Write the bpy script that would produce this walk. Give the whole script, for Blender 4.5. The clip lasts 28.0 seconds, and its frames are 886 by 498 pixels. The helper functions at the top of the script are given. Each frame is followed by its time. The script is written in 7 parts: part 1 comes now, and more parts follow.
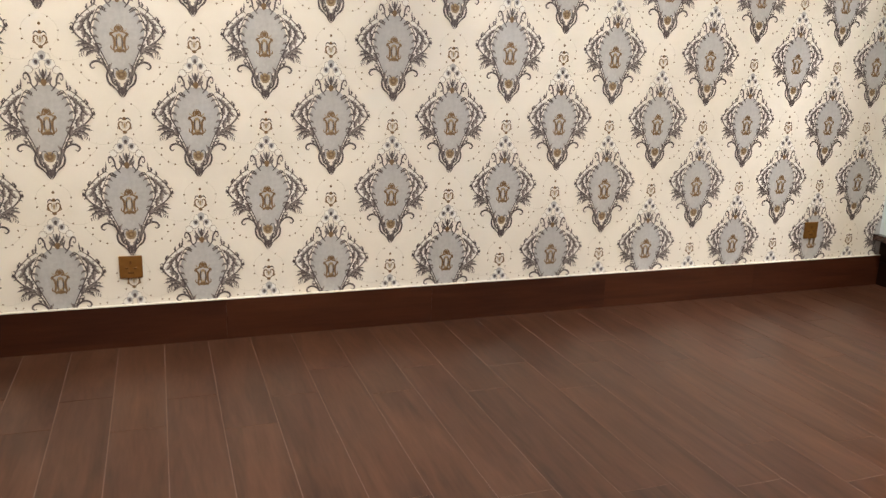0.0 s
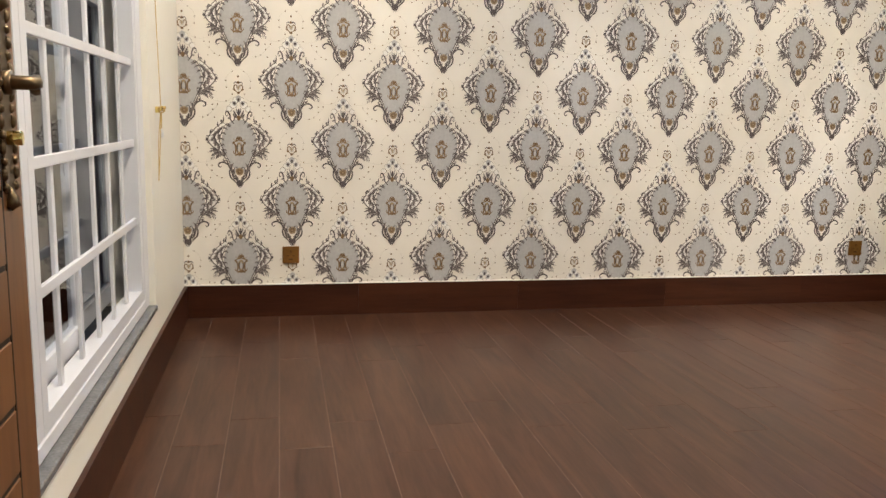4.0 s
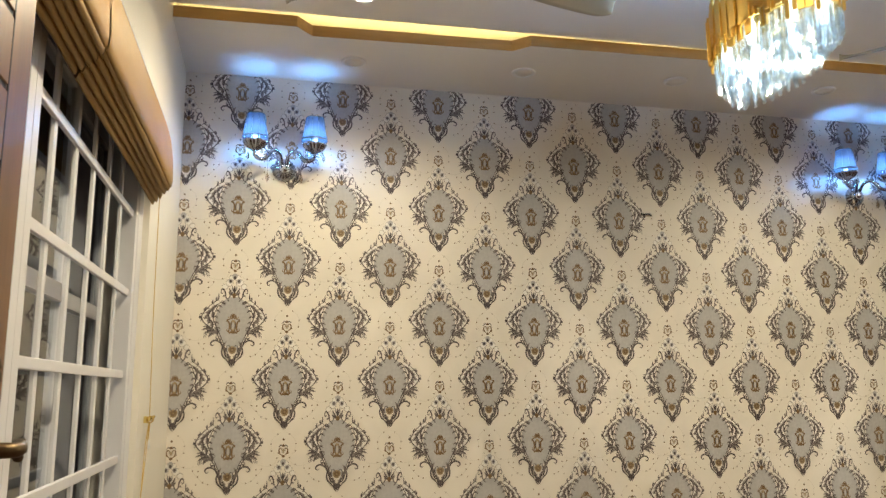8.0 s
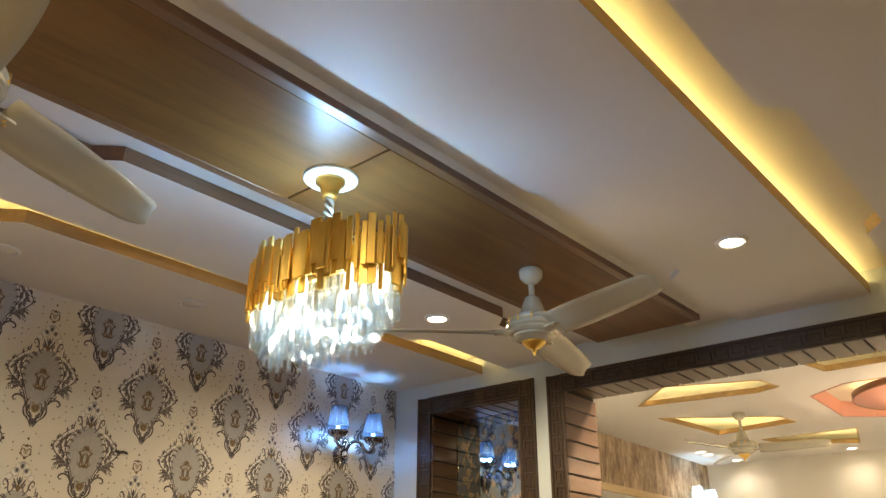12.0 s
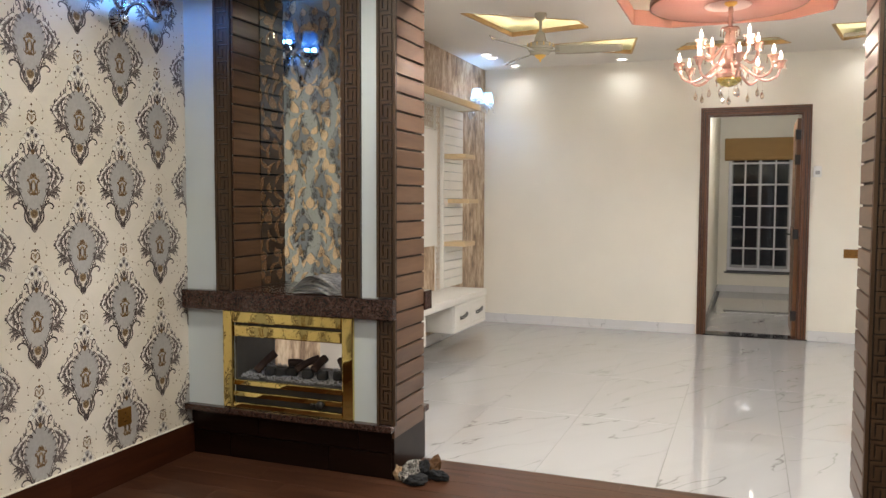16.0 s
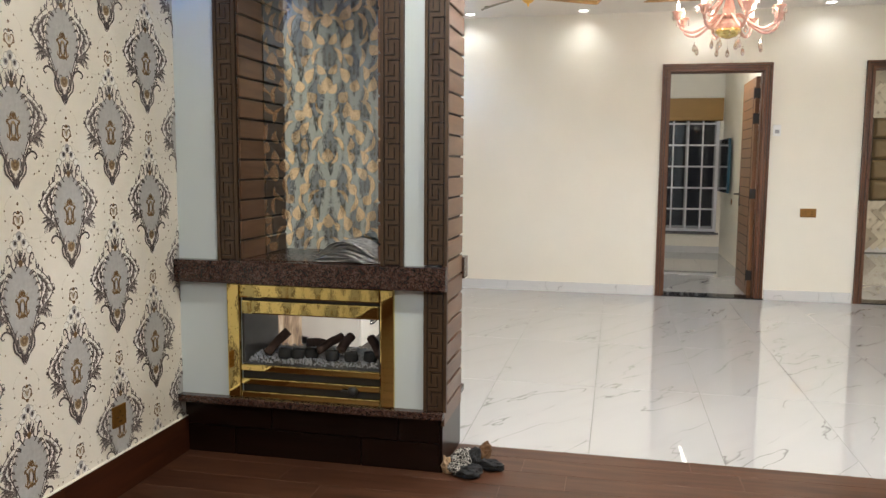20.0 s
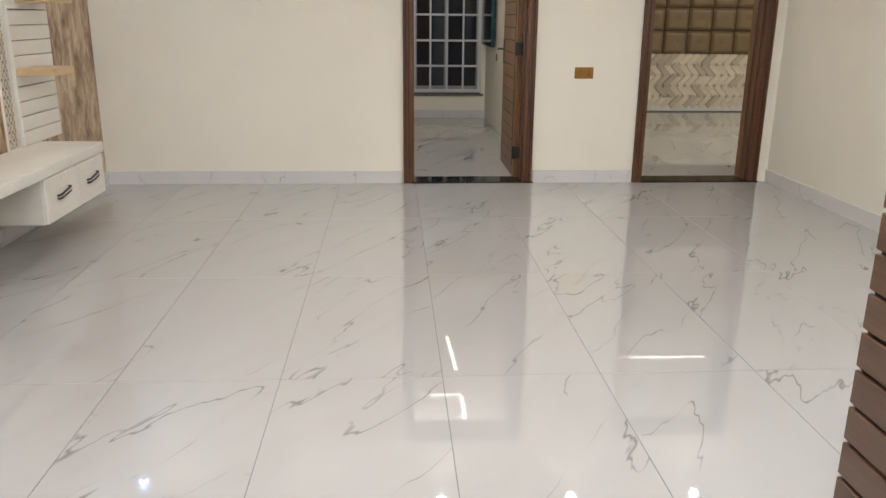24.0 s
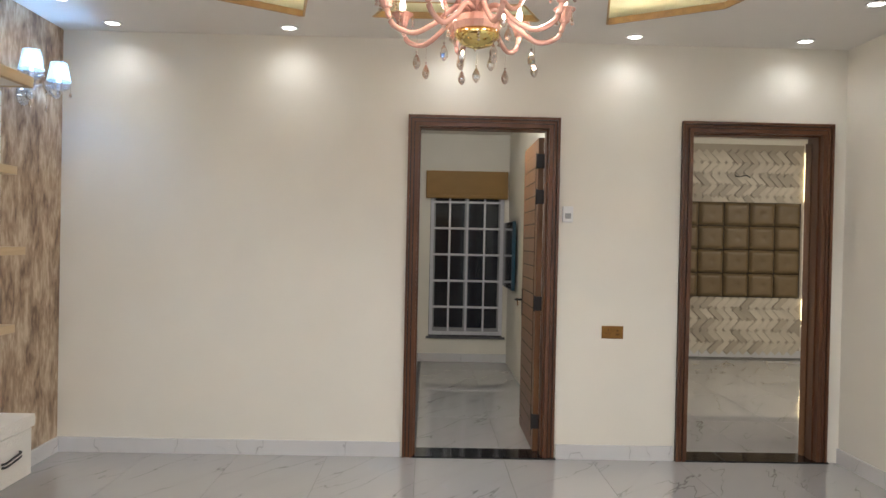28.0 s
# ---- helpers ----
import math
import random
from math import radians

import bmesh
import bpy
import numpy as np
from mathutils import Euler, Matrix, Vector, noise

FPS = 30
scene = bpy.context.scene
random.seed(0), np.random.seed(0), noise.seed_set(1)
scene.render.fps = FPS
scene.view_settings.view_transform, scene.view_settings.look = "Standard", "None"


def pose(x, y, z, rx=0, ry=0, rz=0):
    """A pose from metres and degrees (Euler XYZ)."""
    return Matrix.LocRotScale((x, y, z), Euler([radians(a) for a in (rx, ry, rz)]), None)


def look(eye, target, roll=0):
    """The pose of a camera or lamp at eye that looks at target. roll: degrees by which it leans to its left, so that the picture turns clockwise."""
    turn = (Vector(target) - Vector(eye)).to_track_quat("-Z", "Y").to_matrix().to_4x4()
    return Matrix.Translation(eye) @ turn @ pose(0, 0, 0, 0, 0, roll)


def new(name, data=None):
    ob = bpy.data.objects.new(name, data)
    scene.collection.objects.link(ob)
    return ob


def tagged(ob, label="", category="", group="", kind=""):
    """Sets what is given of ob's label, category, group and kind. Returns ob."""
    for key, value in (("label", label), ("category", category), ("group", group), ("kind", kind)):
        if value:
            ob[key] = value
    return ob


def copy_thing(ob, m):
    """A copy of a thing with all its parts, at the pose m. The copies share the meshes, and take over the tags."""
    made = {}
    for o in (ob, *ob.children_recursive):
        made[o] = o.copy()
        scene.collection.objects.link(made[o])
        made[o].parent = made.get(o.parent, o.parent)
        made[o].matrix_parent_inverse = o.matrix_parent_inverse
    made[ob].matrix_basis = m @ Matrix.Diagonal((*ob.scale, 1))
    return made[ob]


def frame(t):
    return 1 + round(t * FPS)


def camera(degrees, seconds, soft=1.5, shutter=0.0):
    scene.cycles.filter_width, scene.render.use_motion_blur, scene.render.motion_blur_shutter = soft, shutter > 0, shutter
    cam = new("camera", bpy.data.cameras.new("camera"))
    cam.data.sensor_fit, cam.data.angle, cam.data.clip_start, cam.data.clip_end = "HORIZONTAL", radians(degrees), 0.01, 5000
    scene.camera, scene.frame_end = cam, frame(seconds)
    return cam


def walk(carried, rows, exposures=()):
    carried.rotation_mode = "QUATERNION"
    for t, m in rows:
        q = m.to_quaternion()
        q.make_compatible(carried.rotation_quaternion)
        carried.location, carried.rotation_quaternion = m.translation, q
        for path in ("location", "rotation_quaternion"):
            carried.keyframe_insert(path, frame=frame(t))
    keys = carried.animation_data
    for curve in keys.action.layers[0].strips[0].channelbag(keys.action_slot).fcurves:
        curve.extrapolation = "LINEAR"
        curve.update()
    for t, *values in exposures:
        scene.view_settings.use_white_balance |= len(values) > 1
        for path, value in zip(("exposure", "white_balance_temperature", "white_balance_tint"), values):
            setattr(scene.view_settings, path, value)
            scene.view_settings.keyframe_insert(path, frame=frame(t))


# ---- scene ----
cam = camera(58.8, 28.0)
EXPOSURES = [(0, 0.66, 6200, 11), (1, 0.62, 6150, 9), (3.5, 0.52, 6250, 10), (6, 0.46, 6350, 10), (7, 0.20, 6450, 6), (8, 0.12, 7400, 5), (9.3, 0.06, 8000, 5), (10, 0.10, 9400, 9), (11, 0.0, 11000, 12), (12, -0.02, 9000, 8), (13, -0.24, 6900, 6), (13.5, -0.24, 6600, 7), (15.5, -0.14, 6300, 10), (17, -0.10, 6250, 9), (18.5, 0.02, 6150, 8), (20, 0.08, 6100, 8), (22.5, 0.20, 6100, 8), (24.5, -0.22, 6150, 10), (26, -0.14, 6150, 11), (27, -0.13, 6150, 11), (28, -0.36, 6050, 10)]
PATH = [
    (0, (-0.351, -0.037, 1.121), (0.317, 1.788, 0.648), 2.0),
    (0.5, (-0.364, -0.126, 1.144), (0.185, 1.749, 0.713), 1.2),
    (1, (-0.406, -0.383, 1.145), (0.06, 1.53, 0.791), 1.6),
    (1.5, (-0.44, -0.551, 1.169), (0.019, 1.372, 0.868), 1.2),
    (2, (-0.475, -0.59, 1.148), (0.127, 1.299, 0.891), 0.3),
    (2.5, (-0.511, -0.636, 1.142), (0.193, 1.22, 0.892), -0.4),
    (3, (-0.541, -0.748, 1.063), (0.022, 1.16, 0.857), 1.6),
    (3.5, (-0.526, -0.932, 1.02), (-0.124, 1.002, 0.705), 1.4),
    (5.5, (-0.517, -0.942, 1.016), (-0.095, 0.984, 0.676), 1.6),
    (6, (-0.522, -0.926, 1.049), (-0.095, 1.021, 0.885), 1.0),
    (6.5, (-0.534, -0.914, 1.075), (-0.11, 1.041, 1.067), 0.6),
    (7, (-0.545, -0.883, 1.091), (-0.124, 1.065, 1.25), 0.5),
    (7.5, (-0.552, -0.857, 1.111), (-0.128, 1.078, 1.384), 0.1),
    (8, (-0.554, -0.835, 1.119), (-0.125, 1.087, 1.473), -0.4),
    (8.5, (-0.577, -0.691, 1.137), (-0.075, 1.198, 1.562), -1.1),
    (8.7, (-0.609, -0.647, 1.186), (-0.061, 1.22, 1.65), -1.0),
    (9, (-0.621, -0.593, 1.286), (0.016, 1.211, 1.87), -3.5),
    (9.5, (-0.624, -0.554, 1.347), (0.076, 1.14, 2.147), -4.2),
    (10, (-0.624, -0.532, 1.372), (0.099, 1.075, 2.318), -3.2),
    (10.5, (-0.607, -0.521, 1.383), (0.17, 1.009, 2.411), -2.3),
    (11, (-0.509, -0.431, 1.398), (0.441, 0.996, 2.427), -1.5),
    (11.5, (-0.41, -0.378, 1.464), (0.791, 0.938, 2.374), -0.7),
    (12, (-0.407, -0.351, 1.45), (1.003, 0.806, 2.271), 0.2),
    (12.5, (-0.396, -0.291, 1.428), (1.172, 0.758, 2.093), 0.9),
    (13, (-0.405, -0.289, 1.422), (1.267, 0.691, 1.918), 0.5),
    (13.5, (-0.393, -0.276, 1.424), (1.354, 0.628, 1.787), 0.0),
    (15.5, (-0.204, 0.088, 1.391), (1.649, 0.837, 1.309), -0.1),
    (16, (-0.164, 0.242, 1.374), (1.697, 0.964, 1.252), 0.2),
    (16.5, (-0.139, 0.416, 1.373), (1.76, 1.019, 1.205), -0.8),
    (17, (-0.063, 0.568, 1.35), (1.855, 1.098, 1.148), -1.5),
    (17.5, (0.028, 0.746, 1.346), (1.956, 1.235, 1.134), -1.9),
    (18, (0.02, 0.966, 1.335), (1.971, 1.346, 1.117), -1.2),
    (18.5, (0.012, 1.083, 1.339), (1.973, 1.412, 1.122), -0.8),
    (19, (0.033, 1.117, 1.344), (1.989, 1.479, 1.142), -0.3),
    (19.5, (0.026, 1.126, 1.339), (1.976, 1.525, 1.144), 0.2),
    (20, (0.092, 1.139, 1.327), (2.035, 1.564, 1.112), 0.4),
    (20.5, (0.231, 1.158, 1.331), (2.162, 1.618, 1.085), 0.2),
    (21, (0.435, 1.232, 1.322), (2.356, 1.714, 1.043), -0.8),
    (21.5, (0.684, 1.282, 1.314), (2.611, 1.713, 0.999), -1.2),
    (22, (1.008, 1.217, 1.313), (2.954, 1.552, 0.994), -0.1),
    (22.5, (1.31, 1.129, 1.297), (3.28, 1.164, 0.953), 0.7),
    (24.5, (2.417, 0.685, 1.292), (4.323, 0.583, 0.696), 0.1),
    (25, (2.726, 0.608, 1.299), (4.627, 0.543, 0.681), 0.2),
    (25.5, (2.933, 0.61, 1.302), (4.838, 0.556, 0.695), 1.1),
    (26, (3.009, 0.608, 1.318), (4.918, 0.547, 0.724), 1.6),
    (26.5, (3.013, 0.586, 1.355), (4.945, 0.544, 0.84), 1.6),
    (27, (3.023, 0.568, 1.398), (4.993, 0.543, 1.054), 1.4),
    (27.5, (3.014, 0.564, 1.428), (5.006, 0.538, 1.256), 1.3),
    (28, (3.014, 0.576, 1.472), (5.014, 0.535, 1.453), 1.2),
]
walk(cam, [(t, look(eye, target, roll)) for t, eye, target, roll in PATH], EXPOSURES)

# ---------- world and exposure ----------
world = bpy.data.worlds.new("night")
scene.world = world
world.use_nodes = True
world.node_tree.nodes["Background"].inputs[0].default_value = (0.010, 0.012, 0.018, 1)
world.node_tree.nodes["Background"].inputs[1].default_value = 1.0

NEUTRAL = (1.0, 0.97, 0.93)
WARM = (1.0, 0.90, 0.73)
COOL = (0.33, 0.60, 1.0)
BLUE = (0.10, 0.36, 1.0)
GOLD = (1.0, 0.70, 0.31)


def lamp(name, kind, loc, power, color, radius=0.04, target=None, cone=150, blend=1.0):
    data = bpy.data.lights.new(name, kind)
    data.energy, data.color = power, color
    if kind == "AREA":
        data.shape, data.size = "DISK", radius * 2
    else:
        data.shadow_soft_size = radius
    if kind == "SPOT":
        data.spot_size, data.spot_blend = radians(cone), blend
    ob = new(name, data)
    ob.matrix_world = look(loc, target) if target else Matrix.Translation(loc)
    return ob


# ---------- plan ----------
XW, YN, XP0, XP1, XF = -0.99, 3.05, 3.27, 3.63, 8.37   # window wall, north wall, partition faces, far wall
YS, YSH = -2.70, -2.29                                  # south walls of the lounge and of the hall
ZA, ZH, ZTOP = 2.69, 2.844, 3.02                        # soffit of the lounge, ceiling of the hall, slab

DL_A = [(-0.22, 2.10), (2.33, 1.93), (-0.22, 0.60), (2.35, 0.51), (2.33, -0.17), (-0.22, -0.17)]
# The five at x = 3.87 are an unseen row, added to light the hall.
DL_H = [(7.45, 2.74), (7.64, 2.74), (8.16, 2.64), (8.16, 1.50), (8.17, 0.40), (8.16, -0.76), (8.16, -1.89), (7.34, -1.89), (3.87, 2.30), (3.87, 1.20), (3.87, 0.40), (3.87, -0.76), (3.87, -1.89)]
for i, (x, y) in enumerate(DL_A):
    lamp("downlight_a", "SPOT", (x, y, ZA - 0.012), 80, WARM, 0.040, (x, y, 0), 164, 0.62)
for i, (x, y) in enumerate(DL_H):
    if x > 7:
        lamp("downlight_and_fill_h", "SPOT", (x, y, ZH - 0.012), 8.5, NEUTRAL, 0.040, (x, y, 0), 150)
    else:
        # Assumed near row: strong, wide fill for the far wall.
        lamp("downlight_and_fill_h", "SPOT", (x, y, ZH - 0.012), 102, NEUTRAL, 0.045, (x, y, 0), 168, 0.4)
for dy, dz, watts in ((-0.10, 2.20, 10), (0.10, 2.20, 10), (-0.05, 2.40, 11), (0.05, 2.40, 11)):
    lamp("chandelier_glow", "POINT", (1.02, 1.27 + dy, dz), watts, (0.20, 0.46, 1.0) if dz > 2.3 else (0.92, 0.95, 1.0), 0.012)
for k in range(4):
    lamp("rose_chandelier_glow", "POINT", (6.05 + 0.30 * math.cos(0.59 + k * math.pi / 2), 0.40 + 0.30 * math.sin(0.59 + k * math.pi / 2), 2.455), 6.0, (1.0, 0.78, 0.64), 0.03)
for x, z in ((-0.642, 2.342), (-0.358, 2.342), (2.658, 2.362), (2.942, 2.362)):
    lamp("sconce_bulb", "POINT", (x, 2.923, z), 10, BLUE, 0.034)
for x in (7.66, 8.00):
    lamp("sconce_bulb_h", "POINT", (x, 2.90, 2.465), 10, (0.30, 0.56, 1.0), 0.03)


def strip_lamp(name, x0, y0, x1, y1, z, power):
    """A straight run of light in a ceiling, facing down: led strips and added fill."""
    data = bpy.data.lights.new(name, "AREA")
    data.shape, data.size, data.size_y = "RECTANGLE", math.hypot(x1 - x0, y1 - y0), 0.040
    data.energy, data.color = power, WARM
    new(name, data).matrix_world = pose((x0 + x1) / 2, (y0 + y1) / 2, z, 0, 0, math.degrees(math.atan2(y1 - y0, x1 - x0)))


for x0, y0, x1, y1, watts in ((11.76, 0.11, 10.74, 0.07, 0.8), (10.10, 0.41, 10.10, 0.07, 0.27), (10.07, 0.06, 9.46, 0.07, 0.45)):
    strip_lamp("window_room_strip", x0, y0, x1, y1, 2.78, watts)
# The second strip, 50 W, is an unseen fill added to light the bedroom.
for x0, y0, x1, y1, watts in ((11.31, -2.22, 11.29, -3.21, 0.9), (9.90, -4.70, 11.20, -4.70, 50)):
    strip_lamp("bedroom_strip_and_fill", x0, y0, x1, y1, 2.92, watts)
# Unseen lamps without fittings, added to brighten the two far rooms.
lamp("fill_window_room", "POINT", (9.15, 0.20, 2.70), 42, NEUTRAL, 0.05)
lamp("fill_bedroom", "POINT", (9.20, -2.40, 2.84), 52, NEUTRAL, 0.05)


# ---------- materials ----------
def mat(name, color, rough=0.5, metal=0.0, vary=0.0, scale=8.0, bump=0.0, bump_scale=60.0, coat=0.0, stretch=(1, 1, 1), per_object=0.0, spec=None, second=None):
    """A principled surface with noise at two scales in its colour and a fine relief."""
    m = bpy.data.materials.new(name)
    m.use_nodes = True
    nt = m.node_tree
    b = nt.nodes["Principled BSDF"]
    b.inputs["Roughness"].default_value, b.inputs["Metallic"].default_value = rough, metal
    b.inputs["Coat Weight"].default_value = coat
    if spec is not None:
        b.inputs["Specular IOR Level"].default_value = spec
    c = (*color, 1)
    b.inputs["Base Color"].default_value = c
    if vary or bump or per_object or second:
        tc = nt.nodes.new("ShaderNodeTexCoord")
        mp = nt.nodes.new("ShaderNodeMapping")
        mp.inputs["Scale"].default_value = stretch
        nt.links.new(tc.outputs["Object"], mp.inputs["Vector"])
        vec = mp.outputs["Vector"]
    if vary or second or per_object:
        n1 = nt.nodes.new("ShaderNodeTexNoise")
        n1.inputs["Scale"].default_value, n1.inputs["Detail"].default_value = scale, 6
        n2 = nt.nodes.new("ShaderNodeTexNoise")
        n2.inputs["Scale"].default_value, n2.inputs["Detail"].default_value = scale * 0.17, 3
        nt.links.new(vec, n1.inputs["Vector"]), nt.links.new(vec, n2.inputs["Vector"])
        mix = nt.nodes.new("ShaderNodeMath")
        mix.operation = "MULTIPLY_ADD"
        nt.links.new(n1.outputs["Fac"], mix.inputs[0])
        mix.inputs[1].default_value = 0.6
        half = nt.nodes.new("ShaderNodeMath")
        half.operation = "MULTIPLY"
        half.inputs[1].default_value = 0.4
        nt.links.new(n2.outputs["Fac"], half.inputs[0])
        nt.links.new(half.outputs[0], mix.inputs[2])
        fac = mix.outputs[0]
        if per_object:
            oi = nt.nodes.new("ShaderNodeObjectInfo")
            add = nt.nodes.new("ShaderNodeMath")
            add.operation = "MULTIPLY_ADD"
            nt.links.new(oi.outputs["Random"], add.inputs[0])
            add.inputs[1].default_value = per_object
            nt.links.new(fac, add.inputs[2])
            fac = add.outputs[0]
        ramp = nt.nodes.new("ShaderNodeValToRGB")
        lo = second or tuple(max(0, v * (1 - vary)) for v in color)
        hi = color if second else tuple(min(1, v * (1 + vary * 0.6)) for v in color)
        ramp.color_ramp.elements[0].position, ramp.color_ramp.elements[1].position = 0.32, 0.68 + 0.5 * per_object
        ramp.color_ramp.elements[0].color, ramp.color_ramp.elements[1].color = (*lo, 1), (*hi, 1)
        nt.links.new(fac, ramp.inputs["Fac"])
        nt.links.new(ramp.outputs["Color"], b.inputs["Base Color"])
    if bump:
        n3 = nt.nodes.new("ShaderNodeTexNoise")
        n3.inputs["Scale"].default_value, n3.inputs["Detail"].default_value = bump_scale, 4
        nt.links.new(vec, n3.inputs["Vector"])
        bp = nt.nodes.new("ShaderNodeBump")
        bp.inputs["Strength"].default_value, bp.inputs["Distance"].default_value = bump, 0.002
        nt.links.new(n3.outputs["Fac"], bp.inputs["Height"])
        nt.links.new(bp.outputs["Normal"], b.inputs["Normal"])
    return m


def glow(name, color, strength):
    m = bpy.data.materials.new(name)
    m.use_nodes = True
    b = m.node_tree.nodes["Principled BSDF"]
    b.inputs["Base Color"].default_value = (0.8, 0.8, 0.8, 1)
    b.inputs["Emission Color"].default_value, b.inputs["Emission Strength"].default_value = (*color, 1), strength
    return m


def clear(name, tint, gloss, rough=0.02, fresnel=0.0):
    """Thin clear glass or crystal: light passes straight, with gloss on top."""
    m = bpy.data.materials.new(name)
    m.use_nodes = True
    nt = m.node_tree
    nt.nodes.remove(nt.nodes["Principled BSDF"])
    t, g, mx = nt.nodes.new("ShaderNodeBsdfTransparent"), nt.nodes.new("ShaderNodeBsdfGlossy"), nt.nodes.new("ShaderNodeMixShader")
    t.inputs["Color"].default_value = (*tint, 1)
    g.inputs["Color"].default_value, g.inputs["Roughness"].default_value = (0.95, 0.97, 1, 1), rough
    mx.inputs["Fac"].default_value = gloss
    if fresnel:
        fr = nt.nodes.new("ShaderNodeFresnel")
        fr.inputs["IOR"].default_value = fresnel
        nt.links.new(fr.outputs[0], mx.inputs["Fac"])
    nt.links.new(t.outputs[0], mx.inputs[1]), nt.links.new(g.outputs[0], mx.inputs[2])
    nt.links.new(mx.outputs[0], nt.nodes["Material Output"].inputs["Surface"])
    return m


def crystal(name, tint):
    """Cut crystal: clear for the most part, with a milky and a glossy share."""
    m = clear(name, tint, 0.23, 0.05)
    nt = m.node_tree
    out = nt.nodes["Material Output"]
    first = out.inputs["Surface"].links[0].from_socket
    t, mx = nt.nodes.new("ShaderNodeBsdfTranslucent"), nt.nodes.new("ShaderNodeMixShader")
    t.inputs["Color"].default_value = (*tint, 1)
    mx.inputs["Fac"].default_value = 0.003
    nt.links.new(first, mx.inputs[1]), nt.links.new(t.outputs[0], mx.inputs[2])
    nt.links.new(mx.outputs[0], out.inputs["Surface"])
    return m


def shade_cloth(name, color):
    m = bpy.data.materials.new(name)
    m.use_nodes = True
    nt = m.node_tree
    nt.nodes.remove(nt.nodes["Principled BSDF"])
    d, t, mx = nt.nodes.new("ShaderNodeBsdfDiffuse"), nt.nodes.new("ShaderNodeBsdfTranslucent"), nt.nodes.new("ShaderNodeMixShader")
    d.inputs["Color"].default_value = t.inputs["Color"].default_value = (*color, 1)
    mx.inputs["Fac"].default_value = 0.6
    nt.links.new(d.outputs[0], mx.inputs[1]), nt.links.new(t.outputs[0], mx.inputs[2])
    nt.links.new(mx.outputs[0], nt.nodes["Material Output"].inputs["Surface"])
    return m


def wood(name, dark, light, scale=3.0, rough=0.4, axis="X", coat=0.2, per_object=0.25):
    """Veneer: streaks drawn out along one axis, pores and a slow change of tone."""
    m = bpy.data.materials.new(name)
    m.use_nodes = True
    nt = m.node_tree
    b = nt.nodes["Principled BSDF"]
    b.inputs["Roughness"].default_value, b.inputs["Coat Weight"].default_value, b.inputs["Coat Roughness"].default_value = rough, coat, 0.25
    tc, mp = nt.nodes.new("ShaderNodeTexCoord"), nt.nodes.new("ShaderNodeMapping")
    mp.inputs["Scale"].default_value = {"X": (0.10, 1, 1), "Y": (1, 0.10, 1), "Z": (1, 1, 0.10)}[axis]
    oi = nt.nodes.new("ShaderNodeObjectInfo")
    sh = nt.nodes.new("ShaderNodeVectorMath")
    sh.operation = "MULTIPLY_ADD"
    cb = nt.nodes.new("ShaderNodeCombineXYZ")
    for k in range(3):
        nt.links.new(oi.outputs["Random"], cb.inputs[k])
    nt.links.new(cb.outputs[0], sh.inputs[0])
    sh.inputs[1].default_value = (7.3, 5.1, 3.7)
    nt.links.new(tc.outputs["Object"], sh.inputs[2])
    nt.links.new(sh.outputs[0], mp.inputs["Vector"])
    n1, n2 = nt.nodes.new("ShaderNodeTexNoise"), nt.nodes.new("ShaderNodeTexNoise")
    n1.inputs["Scale"].default_value, n1.inputs["Detail"].default_value, n1.inputs["Distortion"].default_value = scale * 4, 8, 1.2
    n2.inputs["Scale"].default_value, n2.inputs["Detail"].default_value = scale * 30, 3
    nt.links.new(mp.outputs[0], n1.inputs["Vector"]), nt.links.new(mp.outputs[0], n2.inputs["Vector"])
    a = nt.nodes.new("ShaderNodeMath")
    a.operation = "MULTIPLY_ADD"
    nt.links.new(n2.outputs["Fac"], a.inputs[0])
    a.inputs[1].default_value = 0.35
    nt.links.new(n1.outputs["Fac"], a.inputs[2])
    a2 = nt.nodes.new("ShaderNodeMath")
    a2.operation = "MULTIPLY_ADD"
    nt.links.new(oi.outputs["Random"], a2.inputs[0])
    a2.inputs[1].default_value = per_object
    nt.links.new(a.outputs[0], a2.inputs[2])
    r = nt.nodes.new("ShaderNodeValToRGB")
    r.color_ramp.elements[0].position, r.color_ramp.elements[1].position = 0.45, 0.95 + per_object * 0.6
    r.color_ramp.elements[0].color, r.color_ramp.elements[1].color = (*dark, 1), (*light, 1)
    nt.links.new(a2.outputs[0], r.inputs["Fac"])
    nt.links.new(r.outputs["Color"], b.inputs["Base Color"])
    bp = nt.nodes.new("ShaderNodeBump")
    bp.inputs["Strength"].default_value, bp.inputs["Distance"].default_value = 0.15, 0.001
    nt.links.new(n2.outputs["Fac"], bp.inputs["Height"])
    nt.links.new(bp.outputs["Normal"], b.inputs["Normal"])
    return m


